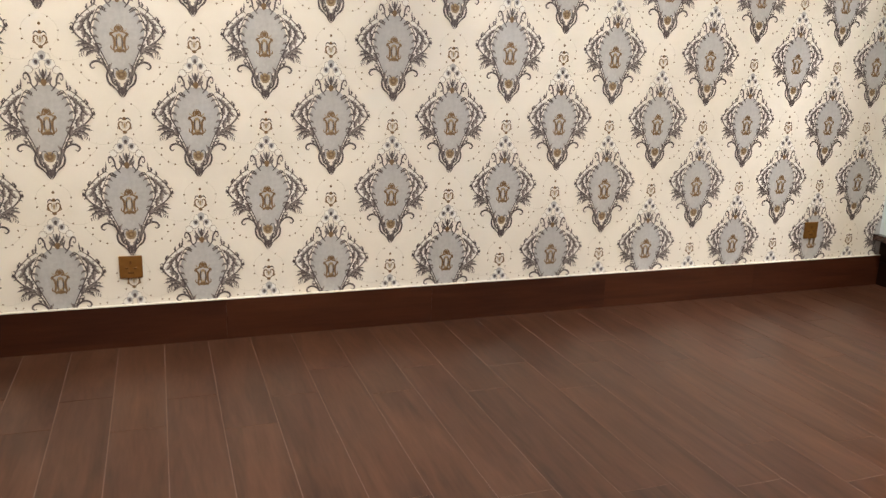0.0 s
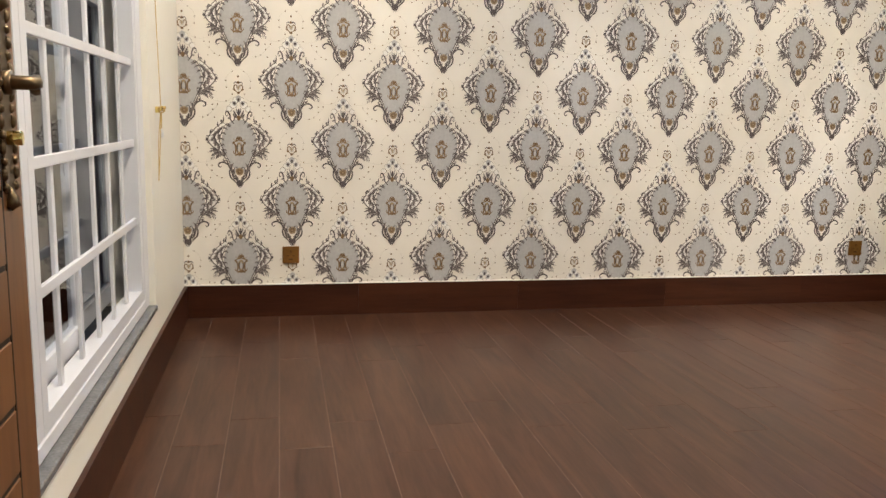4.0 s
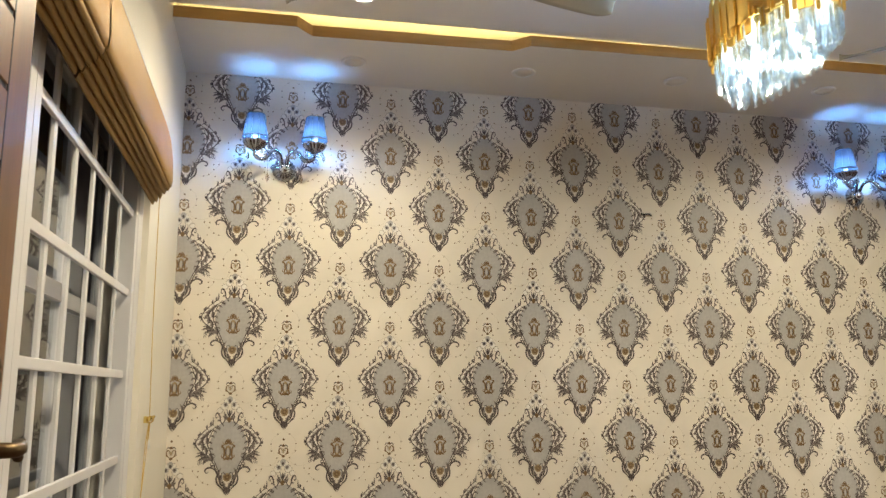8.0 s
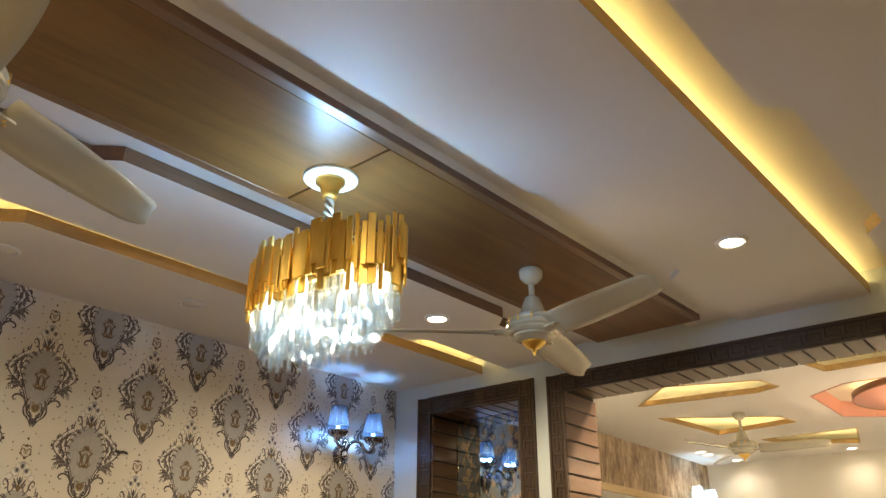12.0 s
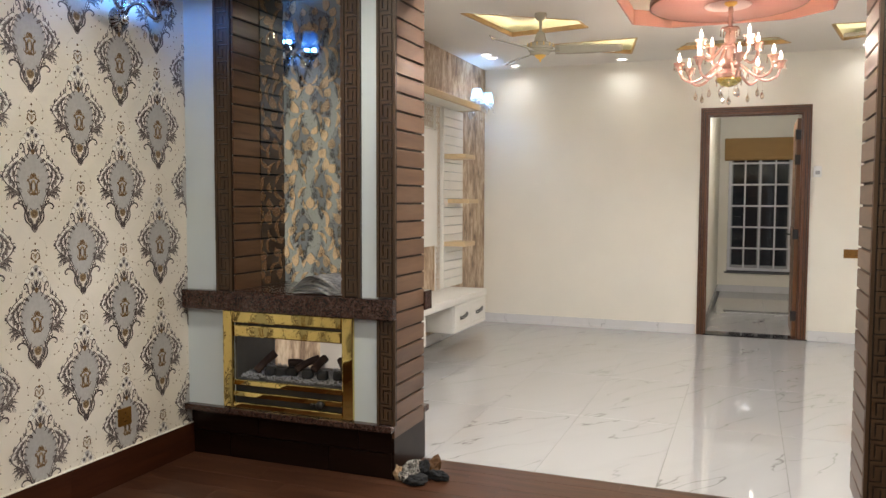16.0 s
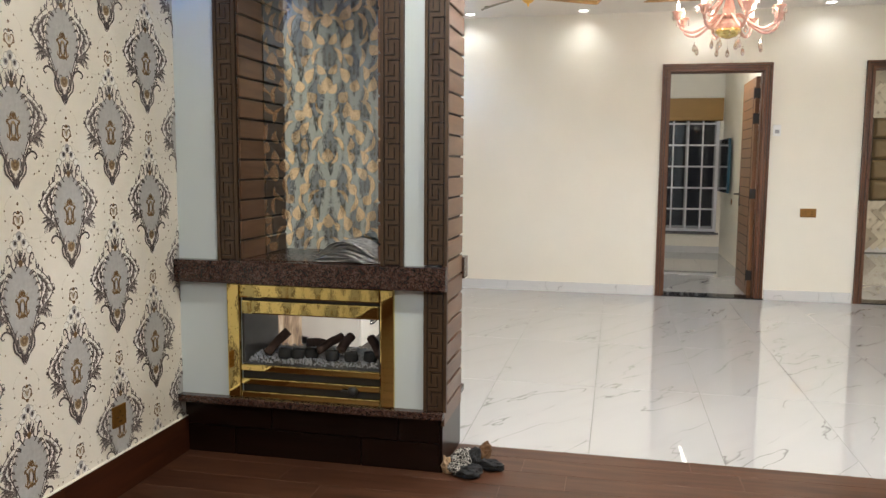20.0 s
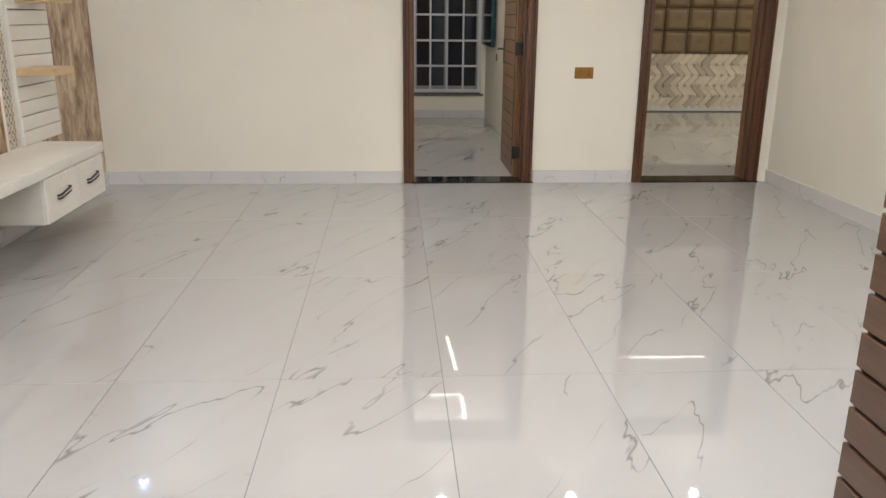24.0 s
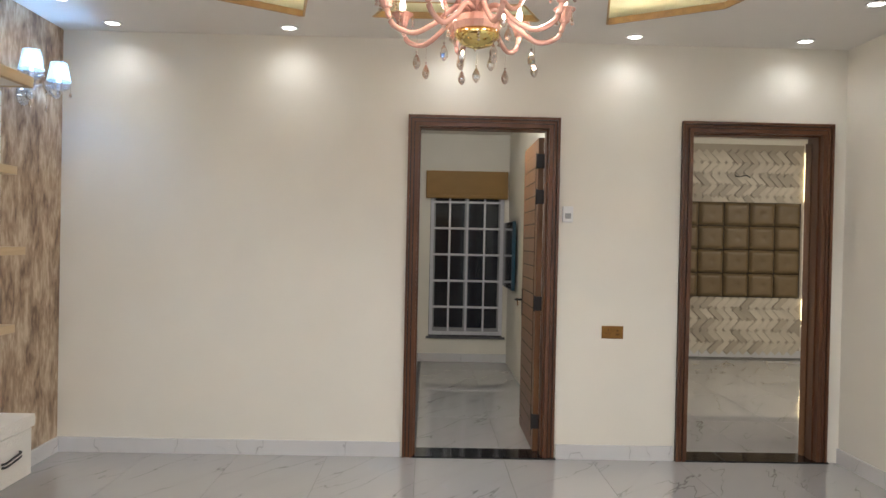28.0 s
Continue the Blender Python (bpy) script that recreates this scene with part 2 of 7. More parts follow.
def marble(name, base, vein, angle=32, rough=0.03, density=1.15):
    """Polished tile with thin broken grey veins running one way."""
    m = bpy.data.materials.new(name)
    m.use_nodes = True
    nt = m.node_tree
    b = nt.nodes["Principled BSDF"]
    b.inputs["Roughness"].default_value = rough
    b.inputs["Specular IOR Level"].default_value = 1.0
    b.inputs["Coat Weight"].default_value, b.inputs["Coat Roughness"].default_value = 0.2, 0.02
    tc, turn, mp = nt.nodes.new("ShaderNodeTexCoord"), nt.nodes.new("ShaderNodeMapping"), nt.nodes.new("ShaderNodeMapping")
    oi, cb = nt.nodes.new("ShaderNodeObjectInfo"), nt.nodes.new("ShaderNodeCombineXYZ")
    for k, far in ((0, 37.0), (1, 91.0)):
        off = nt.nodes.new("ShaderNodeMath")
        off.operation, off.inputs[1].default_value = "MULTIPLY", far
        nt.links.new(oi.outputs["Random"], off.inputs[0])
        nt.links.new(off.outputs[0], cb.inputs[k])
    turn.inputs["Rotation"].default_value = (0, 0, radians(angle))
    nt.links.new(tc.outputs["Object"], turn.inputs["Vector"])
    nt.links.new(cb.outputs[0], turn.inputs["Location"])
    mp.inputs["Scale"].default_value = (0.50, 2.3, 1.0)
    nt.links.new(turn.outputs[0], mp.inputs["Vector"])
    n1 = nt.nodes.new("ShaderNodeTexNoise")
    n1.inputs["Scale"].default_value, n1.inputs["Detail"].default_value, n1.inputs["Roughness"].default_value = density, 4, 0.47
    n1.inputs["Distortion"].default_value = 0.06
    nt.links.new(mp.outputs[0], n1.inputs["Vector"])
    sub = nt.nodes.new("ShaderNodeMath")
    sub.operation, sub.inputs[1].default_value = "SUBTRACT", 0.5
    nt.links.new(n1.outputs["Fac"], sub.inputs[0])
    ab = nt.nodes.new("ShaderNodeMath")
    ab.operation = "ABSOLUTE"
    nt.links.new(sub.outputs[0], ab.inputs[0])
    line = nt.nodes.new("ShaderNodeMapRange")
    line.inputs["From Min"].default_value, line.inputs["From Max"].default_value = 0.0, 0.0055
    line.inputs["To Min"].default_value, line.inputs["To Max"].default_value = 1.0, 0.0
    nt.links.new(ab.outputs[0], line.inputs["Value"])
    n2 = nt.nodes.new("ShaderNodeTexNoise")
    n2.inputs["Scale"].default_value, n2.inputs["Detail"].default_value = 2.6, 3
    nt.links.new(mp.outputs[0], n2.inputs["Vector"])
    brk = nt.nodes.new("ShaderNodeMapRange")
    brk.inputs["From Min"].default_value, brk.inputs["From Max"].default_value = 0.46, 0.56
    nt.links.new(n2.outputs["Fac"], brk.inputs["Value"])
    mul = nt.nodes.new("ShaderNodeMath")
    mul.operation = "MULTIPLY"
    nt.links.new(line.outputs[0], mul.inputs[0]), nt.links.new(brk.outputs[0], mul.inputs[1])
    soft = nt.nodes.new("ShaderNodeMapRange")
    soft.inputs["From Min"].default_value, soft.inputs["From Max"].default_value = 0.0, 0.07
    soft.inputs["To Min"].default_value, soft.inputs["To Max"].default_value = 0.05, 0.0
    nt.links.new(ab.outputs[0], soft.inputs["Value"])
    mx = nt.nodes.new("ShaderNodeMath")
    mx.operation, mx.use_clamp = "ADD", True
    nt.links.new(mul.outputs[0], mx.inputs[0]), nt.links.new(soft.outputs[0], mx.inputs[1])
    r = nt.nodes.new("ShaderNodeMix")
    r.data_type = "RGBA"
    nt.links.new(mx.outputs[0], r.inputs["Factor"])
    r.inputs["A"].default_value, r.inputs["B"].default_value = (*base, 1), (*vein, 1)
    nt.links.new(r.outputs["Result"], b.inputs["Base Color"])
    return m


M_PAPER = mat("wallpaper_cream", (0.795, 0.742, 0.66), 0.55, vary=0.05, scale=5, bump=0.15, bump_scale=300)
M_SHIELD = mat("wallpaper_shield_grey", (0.46, 0.45, 0.445), 0.55, vary=0.14, scale=60, bump=0.1, bump_scale=300)
M_WASH = mat("wallpaper_leaf_wash", (0.66, 0.61, 0.545), 0.55, vary=0.15, scale=60)
M_INK = mat("wallpaper_scroll_dark", (0.098, 0.078, 0.078), 0.5, vary=0.4, scale=90)
M_INK2 = mat("wallpaper_scroll_mid", (0.25, 0.212, 0.198), 0.5, vary=0.35, scale=90)
M_PALE = mat("wallpaper_leaf_pale", (0.82, 0.79, 0.74), 0.45, vary=0.06, scale=60)
M_BRONZE = mat("wallpaper_lantern_brown", (0.215, 0.13, 0.062), 0.5, vary=0.4, scale=110)
M_OCHRE = mat("wallpaper_lantern_ochre", (0.36, 0.26, 0.15), 0.5, vary=0.3, scale=110)
M_LINE = mat("wallpaper_fine_line", (0.68, 0.63, 0.55), 0.5)
M_CREAM = mat("paint_cream", (0.84, 0.80, 0.705), 0.45, vary=0.03, scale=3, bump=0.06, bump_scale=140)
M_WHITE = mat("paint_cool_white", (0.63, 0.70, 0.73), 0.42, vary=0.03, scale=3, bump=0.05, bump_scale=140)
M_CEIL = mat("paint_ceiling", (0.80, 0.77, 0.72), 0.6, vary=0.025, scale=2, bump=0.04, bump_scale=120)
M_CAVITY = mat("paint_cove", (0.82, 0.78, 0.68), 0.6, vary=0.03, scale=3)
M_PANEL = wood("veneer_ceiling_brown", (0.092, 0.036, 0.010), (0.190, 0.084, 0.025), 2.2, 0.40, "X", 0.10)
M_PANEL.node_tree.nodes["Principled BSDF"].inputs["Specular IOR Level"].default_value = 0.25
M_EDGE = wood("veneer_edge_brown", (0.10, 0.042, 0.019), (0.20, 0.095, 0.044), 3, 0.4, "X", 0.2)
M_EDGEG = wood("veneer_edge_oak", (0.34, 0.20, 0.075), (0.52, 0.33, 0.14), 3, 0.45, "X", 0.1)
M_SLAT = wood("slat_brown", (0.066, 0.030, 0.015), (0.150, 0.078, 0.042), 3, 0.38, "X", 0.25, 0.2)
M_KEYB = mat("trim_groove_dark", (0.010, 0.005, 0.003), 0.5, vary=0.3, scale=40)
M_KEY = wood("trim_brown", (0.043, 0.023, 0.011), (0.085, 0.049, 0.025), 4, 0.42, "Z", 0.15, 0.05)
M_DOOR = wood("door_brown", (0.098, 0.038, 0.012), (0.20, 0.088, 0.030), 3, 0.40, "Z", 0.15, 0.1)
M_FRAME = wood("door_frame_brown", (0.068, 0.022, 0.007), (0.150, 0.056, 0.018), 3, 0.42, "Z", 0.10, 0.05)
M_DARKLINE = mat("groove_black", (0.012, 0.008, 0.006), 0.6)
M_PLANK = wood("floor_plank", (0.030, 0.0110, 0.0055), (0.098, 0.043, 0.0245), 3.4, 0.33, "Y", 0.15, 0.10)
M_GROUT = mat("floor_grout", (0.15, 0.092, 0.067), 0.7, vary=0.2, scale=20)
M_SKIRT = wood("skirting_brown", (0.024, 0.006, 0.003), (0.065, 0.020, 0.008), 2.4, 0.38, "X", 0.08, 0.08)
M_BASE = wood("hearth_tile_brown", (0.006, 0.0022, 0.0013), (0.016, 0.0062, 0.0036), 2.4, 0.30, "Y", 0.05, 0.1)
for m in (M_PLANK, M_SKIRT, M_BASE):
    m.node_tree.nodes["Principled BSDF"].inputs["Specular IOR Level"].default_value = 0.22
M_TILE = marble("floor_marble", (0.425, 0.415, 0.413), (0.215, 0.21, 0.205), density=1.4)
M_TILEG = mat("tile_grout", (0.13, 0.125, 0.12), 0.6, vary=0.15, scale=20)
M_SKIRTM = marble("skirting_marble", (0.70, 0.69, 0.69), (0.42, 0.41, 0.41), 20, 0.10, 1.6)
M_THRESH = mat("threshold_black_marble", (0.012, 0.012, 0.014), 0.10, vary=0.6, scale=12)
M_BRASS = mat("polished_brass", (0.82, 0.66, 0.25), 0.035, 1.0, vary=0.06, scale=8, bump=0.04, bump_scale=14)
M_BRASSD = mat("brass_dark_inside", (0.30, 0.20, 0.06), 0.25, 1.0)
M_BRONZEM = mat("dark_bronze", (0.17, 0.12, 0.07), 0.34, 1.0, vary=0.3, scale=60)
M_GOLDBAR = mat("gold_bar", (0.92, 0.61, 0.17), 0.36, 1.0, vary=0.08, scale=30)
M_CHROME = mat("chrome", (0.72, 0.72, 0.74), 0.12, 1.0)
M_PEWTER = mat("pewter", (0.30, 0.30, 0.32), 0.24, 1.0, vary=0.2, scale=60)
M_BLACK = mat("black_metal", (0.015, 0.015, 0.016), 0.45, vary=0.2, scale=20)
M_FIREBOX = mat("firebox_grey", (0.045, 0.045, 0.046), 0.4, vary=0.2, scale=20)
M_LOG = mat("ceramic_log", (0.045, 0.024, 0.018), 0.8, vary=0.6, scale=30, bump=0.8, bump_scale=60, stretch=(1, 1, 0.3))
M_COAL = mat("charred_log", (0.012, 0.012, 0.013), 0.75, vary=0.5, scale=40, bump=0.8, bump_scale=50)
M_PEBBLE = mat("white_pebble", (0.34, 0.355, 0.39), 0.3, vary=0.25, scale=30, per_object=0.1)
M_SWITCH = mat("switch_plate_bronze", (0.30, 0.145, 0.035), 0.28, 0.6, vary=0.15, scale=60)
M_SWITCHD = mat("switch_key_dark", (0.17, 0.078, 0.018), 0.3, 0.5)
M_PLASTIC = mat("plastic_white", (0.80, 0.80, 0.79), 0.35)
M_UPVC = mat("window_white", (0.68, 0.675, 0.71), 0.28, vary=0.03, scale=6)
M_ALU = mat("sliding_frame_grey", (0.34, 0.34, 0.355), 0.35, vary=0.1, scale=10)
M_SILL = mat("sill_grey_granite", (0.16, 0.16, 0.165), 0.25, vary=0.4, scale=120)
M_BLIND = mat("blind_gold_cloth", (0.34, 0.190, 0.045), 0.55, vary=0.12, scale=10, bump=0.3, bump_scale=400, stretch=(1, 0.4, 1))
M_CORD = mat("cord_ochre", (0.55, 0.36, 0.10), 0.6)
M_FAN = mat("fan_cream_enamel", (0.52, 0.48, 0.375), 0.25, vary=0.03, scale=5, coat=0.3)
M_ROSE = mat("ceiling_rose_paint", (0.50, 0.235, 0.185), 0.5, vary=0.05, scale=3)
M_ROSEW = mat("ceiling_rose_pale", (0.82, 0.62, 0.56), 0.5)
M_IVORY = mat("media_ivory_laminate", (0.78, 0.75, 0.69), 0.35, vary=0.04, scale=8)
M_OAK = wood("shelf_pale_oak", (0.50, 0.36, 0.20), (0.66, 0.50, 0.30), 3, 0.45, "X", 0.1)
M_TUFT = mat("headboard_olive_leather", (0.165, 0.112, 0.052), 0.38, vary=0.08, scale=8, bump=0.1, bump_scale=200)
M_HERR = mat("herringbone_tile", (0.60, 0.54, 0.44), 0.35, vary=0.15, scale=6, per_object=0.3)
# Darker copy of the tile: shade of the relief put into the colour.
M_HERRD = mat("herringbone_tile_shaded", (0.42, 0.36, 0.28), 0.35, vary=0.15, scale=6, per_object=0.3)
M_NEWS = mat("newsprint", (0.42, 0.425, 0.44), 0.85, vary=0.75, scale=24, stretch=(1, 2.2, 1))
M_NEWSE = mat("newsprint_edge", (0.50, 0.49, 0.45), 0.85, vary=0.3, scale=25)
M_CLOTH1 = mat("cloth_black", (0.012, 0.012, 0.014), 0.85, vary=0.3, scale=30, bump=0.4, bump_scale=200)
M_CLOTH3 = mat("cloth_tan", (0.36, 0.24, 0.14), 0.9, vary=0.2, scale=20, bump=0.4, bump_scale=200)
M_CLOTH4 = mat("cloth_rust", (0.11, 0.052, 0.018), 0.9, vary=0.5, scale=50, bump=0.4, bump_scale=200)
M_GLASS = clear("window_glass", (0.78, 0.80, 0.82), 0.10, 0.02, 1.95)
M_GLASSF = clear("window_glass_far", (0.62, 0.64, 0.67), 0.10, 0.02, 1.42)
M_CRYSTAL = crystal("crystal", (0.88, 0.94, 0.98))
M_DROP = clear("crystal_drop", (0.74, 0.62, 0.48), 0.40, 0.05)
M_GLASSARM = clear("crystal_arm", (0.86, 0.88, 0.92), 0.38, 0.06)
M_ROSEG = mat("rose_glass", (0.86, 0.52, 0.42), 0.10, vary=0.06, scale=14, coat=0.5)
M_ROSEG.node_tree.nodes["Principled BSDF"].inputs["Transmission Weight"].default_value = 0.32
M_LAMPON = glow("downlight_lit", (1.0, 0.93, 0.82), 14)
M_LED = glow("led_warm", (1.0, 0.80, 0.38), 11)
M_LEDH = glow("led_warm_hall", (1.0, 0.93, 0.58), 21)
M_LEDB = glow("led_bed", (1.0, 0.80, 0.42), 9)
M_BULB = glow("bulb_lit", (1.0, 0.80, 0.62), 13)
M_CORE = glow("chandelier_core", (0.80, 0.91, 1.0), 4)
M_BULBB = glow("sconce_bulb_lit", (0.75, 0.87, 1.0), 30)
M_SHADE = shade_cloth("sconce_shade", (0.055, 0.065, 0.085))
M_SHADEH = shade_cloth("sconce_shade_pale", (0.26, 0.26, 0.24))
M_NIGHT = mat("outside_wall_night", (0.10, 0.10, 0.115), 0.8, vary=0.2, scale=2)
M_SCREEN = mat("screen_black", (0.012, 0.014, 0.018), 0.12)
M_BLUEEDGE = mat("screen_film_blue", (0.012, 0.055, 0.085), 0.3)
M_MIRROR = mat("mirror_grey", (0.46, 0.53, 0.56), 0.03, 1.0)
M_MIRRORG = mat("mirror_gold", (0.94, 0.77, 0.54), 0.05, 0.90, vary=0.06, scale=12)


def granite():
    m = mat("granite_red_brown", (0.16, 0.085, 0.065), 0.16, vary=0.3, scale=30)
    nt = m.node_tree
    b = nt.nodes["Principled BSDF"]
    tc = nt.nodes.new("ShaderNodeTexCoord")
    v = nt.nodes.new("ShaderNodeTexVoronoi")
    v.inputs["Scale"].default_value = 200
    v.inputs["Randomness"].default_value = 1.0
    n = nt.nodes.new("ShaderNodeTexNoise")
    n.inputs["Scale"].default_value, n.inputs["Detail"].default_value = 38, 9
    nt.links.new(tc.outputs["Object"], v.inputs["Vector"]), nt.links.new(tc.outputs["Object"], n.inputs["Vector"])
    sep = nt.nodes.new("ShaderNodeSeparateColor")
    nt.links.new(v.outputs["Color"], sep.inputs["Color"])
    a = nt.nodes.new("ShaderNodeMath")
    a.operation = "MULTIPLY_ADD"
    nt.links.new(n.outputs["Fac"], a.inputs[0])
    a.inputs[1].default_value = 1.5
    nt.links.new(sep.outputs[0], a.inputs[2])
    a2 = nt.nodes.new("ShaderNodeMath")
    a2.operation, a2.inputs[1].default_value = "MULTIPLY", 0.5
    nt.links.new(a.outputs[0], a2.inputs[0])
    a = a2
    r = nt.nodes.new("ShaderNodeValToRGB")
    els = r.color_ramp.elements
    els[0].position, els[0].color = 0.40, (0.008, 0.007, 0.009, 1)
    els[1].position, els[1].color = 0.86, (0.098, 0.060, 0.050, 1)
    for spot_at, tone in ((0.52, (0.026, 0.014, 0.012, 1)), (0.62, (0.058, 0.024, 0.017, 1)), (0.74, (0.070, 0.036, 0.026, 1))):
        els.new(spot_at).color = tone
    nt.links.new(a.outputs[0], r.inputs["Fac"])
    nt.links.new(r.outputs["Color"], b.inputs["Base Color"])
    return m


M_GRANITE = granite()


def media_paper():
    """Brown and beige blotches drawn out upwards."""
    m = mat("media_wall_paper", (0.4, 0.3, 0.2), 0.5)
    nt = m.node_tree
    b = nt.nodes["Principled BSDF"]
    tc, mp = nt.nodes.new("ShaderNodeTexCoord"), nt.nodes.new("ShaderNodeMapping")
    mp.inputs["Scale"].default_value = (1, 1, 0.38)
    nt.links.new(tc.outputs["Object"], mp.inputs["Vector"])
    n1, n2 = nt.nodes.new("ShaderNodeTexNoise"), nt.nodes.new("ShaderNodeTexNoise")
    n1.inputs["Scale"].default_value, n1.inputs["Detail"].default_value, n1.inputs["Distortion"].default_value = 11, 5, 0.6
    n2.inputs["Scale"].default_value, n2.inputs["Detail"].default_value = 46, 4
    nt.links.new(mp.outputs[0], n1.inputs["Vector"]), nt.links.new(mp.outputs[0], n2.inputs["Vector"])
    a = nt.nodes.new("ShaderNodeMath")
    a.operation = "MULTIPLY_ADD"
    nt.links.new(n2.outputs["Fac"], a.inputs[0])
    a.inputs[1].default_value = 0.45
    nt.links.new(n1.outputs["Fac"], a.inputs[2])
    r = nt.nodes.new("ShaderNodeValToRGB")
    els = r.color_ramp.elements
    els[0].position, els[0].color = 0.52, (0.17, 0.105, 0.065, 1)
    els[1].position, els[1].color = 0.92, (0.62, 0.50, 0.36, 1)
    e = els.new(0.72)
    e.color = (0.40, 0.28, 0.18, 1)
    nt.links.new(a.outputs[0], r.inputs["Fac"])
    nt.links.new(r.outputs["Color"], b.inputs["Base Color"])
    return m


M_MEDIA = media_paper()


def leopard():
    m = mat("cloth_leopard", (0.6, 0.58, 0.54), 0.85)
    nt = m.node_tree
    b = nt.nodes["Principled BSDF"]
    tc, v = nt.nodes.new("ShaderNodeTexCoord"), nt.nodes.new("ShaderNodeTexVoronoi")
    v.feature, v.inputs["Scale"].default_value = "DISTANCE_TO_EDGE", 75
    nt.links.new(tc.outputs["Object"], v.inputs["Vector"])
    r = nt.nodes.new("ShaderNodeValToRGB")
    r.color_ramp.elements[0].position, r.color_ramp.elements[0].color = 0.050, (0.46, 0.43, 0.39, 1)
    r.color_ramp.elements[1].position, r.color_ramp.elements[1].color = 0.085, (0.012, 0.011, 0.010, 1)
    nt.links.new(v.outputs["Distance"], r.inputs["Fac"])
    nt.links.new(r.outputs["Color"], b.inputs["Base Color"])
    return m


M_CLOTH2 = leopard()


# ---------- mesh helpers ----------
def box(bm, a, b, mi=0):
    x0, y0, z0 = a
    x1, y1, z1 = b
    v = [bm.verts.new(p) for p in ((x0, y0, z0), (x1, y0, z0), (x1, y1, z0), (x0, y1, z0), (x0, y0, z1), (x1, y0, z1), (x1, y1, z1), (x0, y1, z1))]
    for q in ((3, 2, 1, 0), (4, 5, 6, 7), (0, 1, 5, 4), (1, 2, 6, 5), (2, 3, 7, 6), (3, 0, 4, 7)):
        f = bm.faces.new([v[i] for i in q])
        f.material_index = mi
    return bm


def bbox(a, b, bevel=0.0, seg=1):
    bm = box(bmesh.new(), a, b)
    if bevel:
        bmesh.ops.bevel(bm, geom=bm.edges[:], offset=bevel, segments=seg, affect="EDGES", profile=0.6)
    return bm


def prism(bm, pts, z0, z1, mi=0):
    lo, hi = [bm.verts.new((x, y, z0)) for x, y in pts], [bm.verts.new((x, y, z1)) for x, y in pts]
    fs = [bm.faces.new(lo), bm.faces.new(hi)]
    for i in range(len(pts)):
        j = (i + 1) % len(pts)
        fs.append(bm.faces.new((lo[i], lo[j], hi[j], hi[i])))
    for f in fs:
        f.material_index = mi
    bmesh.ops.recalc_face_normals(bm, faces=fs)
    return fs


def lathe(bm, prof, n=24, c=(0, 0, 0), mi=0, fx=1.0, fy=1.0, flute=0.0):
    rings = []
    for r, z in prof:
        ring = []
        for i in range(n):
            a = 2 * math.pi * i / n
            k = r * (1 + (flute if i % 2 else -flute))
            ring.append(bm.verts.new((c[0] + fx * k * math.cos(a), c[1] + fy * k * math.sin(a), c[2] + z)))
        rings.append(ring)
    fs = []
    for p, q in zip(rings, rings[1:]):
        for i in range(n):
            j = (i + 1) % n
            fs.append(bm.faces.new((p[i], p[j], q[j], q[i])))
    fs += [bm.faces.new(rings[0][::-1]), bm.faces.new(rings[-1])]
    for f in fs:
        f.material_index, f.smooth = mi, flute == 0.0
    bmesh.ops.recalc_face_normals(bm, faces=fs)
    return bm


def lathe_open(prof, n, c):
    bm = bmesh.new()
    rings = [[bm.verts.new((c[0] + r * math.cos(2 * math.pi * i / n), c[1] + r * math.sin(2 * math.pi * i / n), c[2] + z)) for i in range(n)] for r, z in prof]
    for p, q in zip(rings, rings[1:]):
        for i in range(n):
            bm.faces.new((p[i], p[(i + 1) % n], q[(i + 1) % n], q[i])).smooth = True
    return bm


def smooth_line(pts, per=6):
    """A Catmull-Rom line through the points."""
    p = [Vector(q) for q in pts]
    p = [2 * p[0] - p[1]] + p + [2 * p[-1] - p[-2]]
    out = []
    for i in range(1, len(p) - 2):
        for k in range(per):
            t = k / per
            a, b, c, d = p[i - 1], p[i], p[i + 1], p[i + 2]
            out.append(0.5 * ((2 * b) + (c - a) * t + (2 * a - 5 * b + 4 * c - d) * t * t + (3 * b - a - 3 * c + d) * t ** 3))
    out.append(p[-2])
    return out


def tube(bm, pts, r, n=8, mi=0, taper=None):
    pts = [Vector(p) for p in pts]
    rings = []
    for i, p in enumerate(pts):
        d = (pts[min(i + 1, len(pts) - 1)] - pts[max(i - 1, 0)]).normalized()
        s = d.cross(Vector((0, 0, 1)) if abs(d.z) < 0.9 else Vector((1, 0, 0))).normalized()
        u = s.cross(d)
        k = r if taper is None else r * (1 + (taper - 1) * i / (len(pts) - 1))
        rings.append([bm.verts.new(p + k * (math.cos(2 * math.pi * j / n) * s + math.sin(2 * math.pi * j / n) * u)) for j in range(n)])
    fs = []
    for a, b in zip(rings, rings[1:]):
        for j in range(n):
            fs.append(bm.faces.new((a[j], a[(j + 1) % n], b[(j + 1) % n], b[j])))
    fs += [bm.faces.new(rings[0]), bm.faces.new(rings[-1])]
    for f in fs:
        f.material_index, f.smooth = mi, True
    bmesh.ops.recalc_face_normals(bm, faces=fs)
    return bm


def mesh_of(name, bm, mats):
    me = bpy.data.meshes.new(name)
    bm.to_mesh(me)
    bm.free()
    for m in mats if isinstance(mats, (list, tuple)) else [mats]:
        me.materials.append(m)
    return me


def part(name, bm, material, parent=None, label=""):
    me = bm if isinstance(bm, bpy.types.Mesh) else mesh_of(name, bm, material)
    ob = new(name, me)
    if parent:
        ob.parent = parent
    if label:
        tagged(ob, label)
    return ob


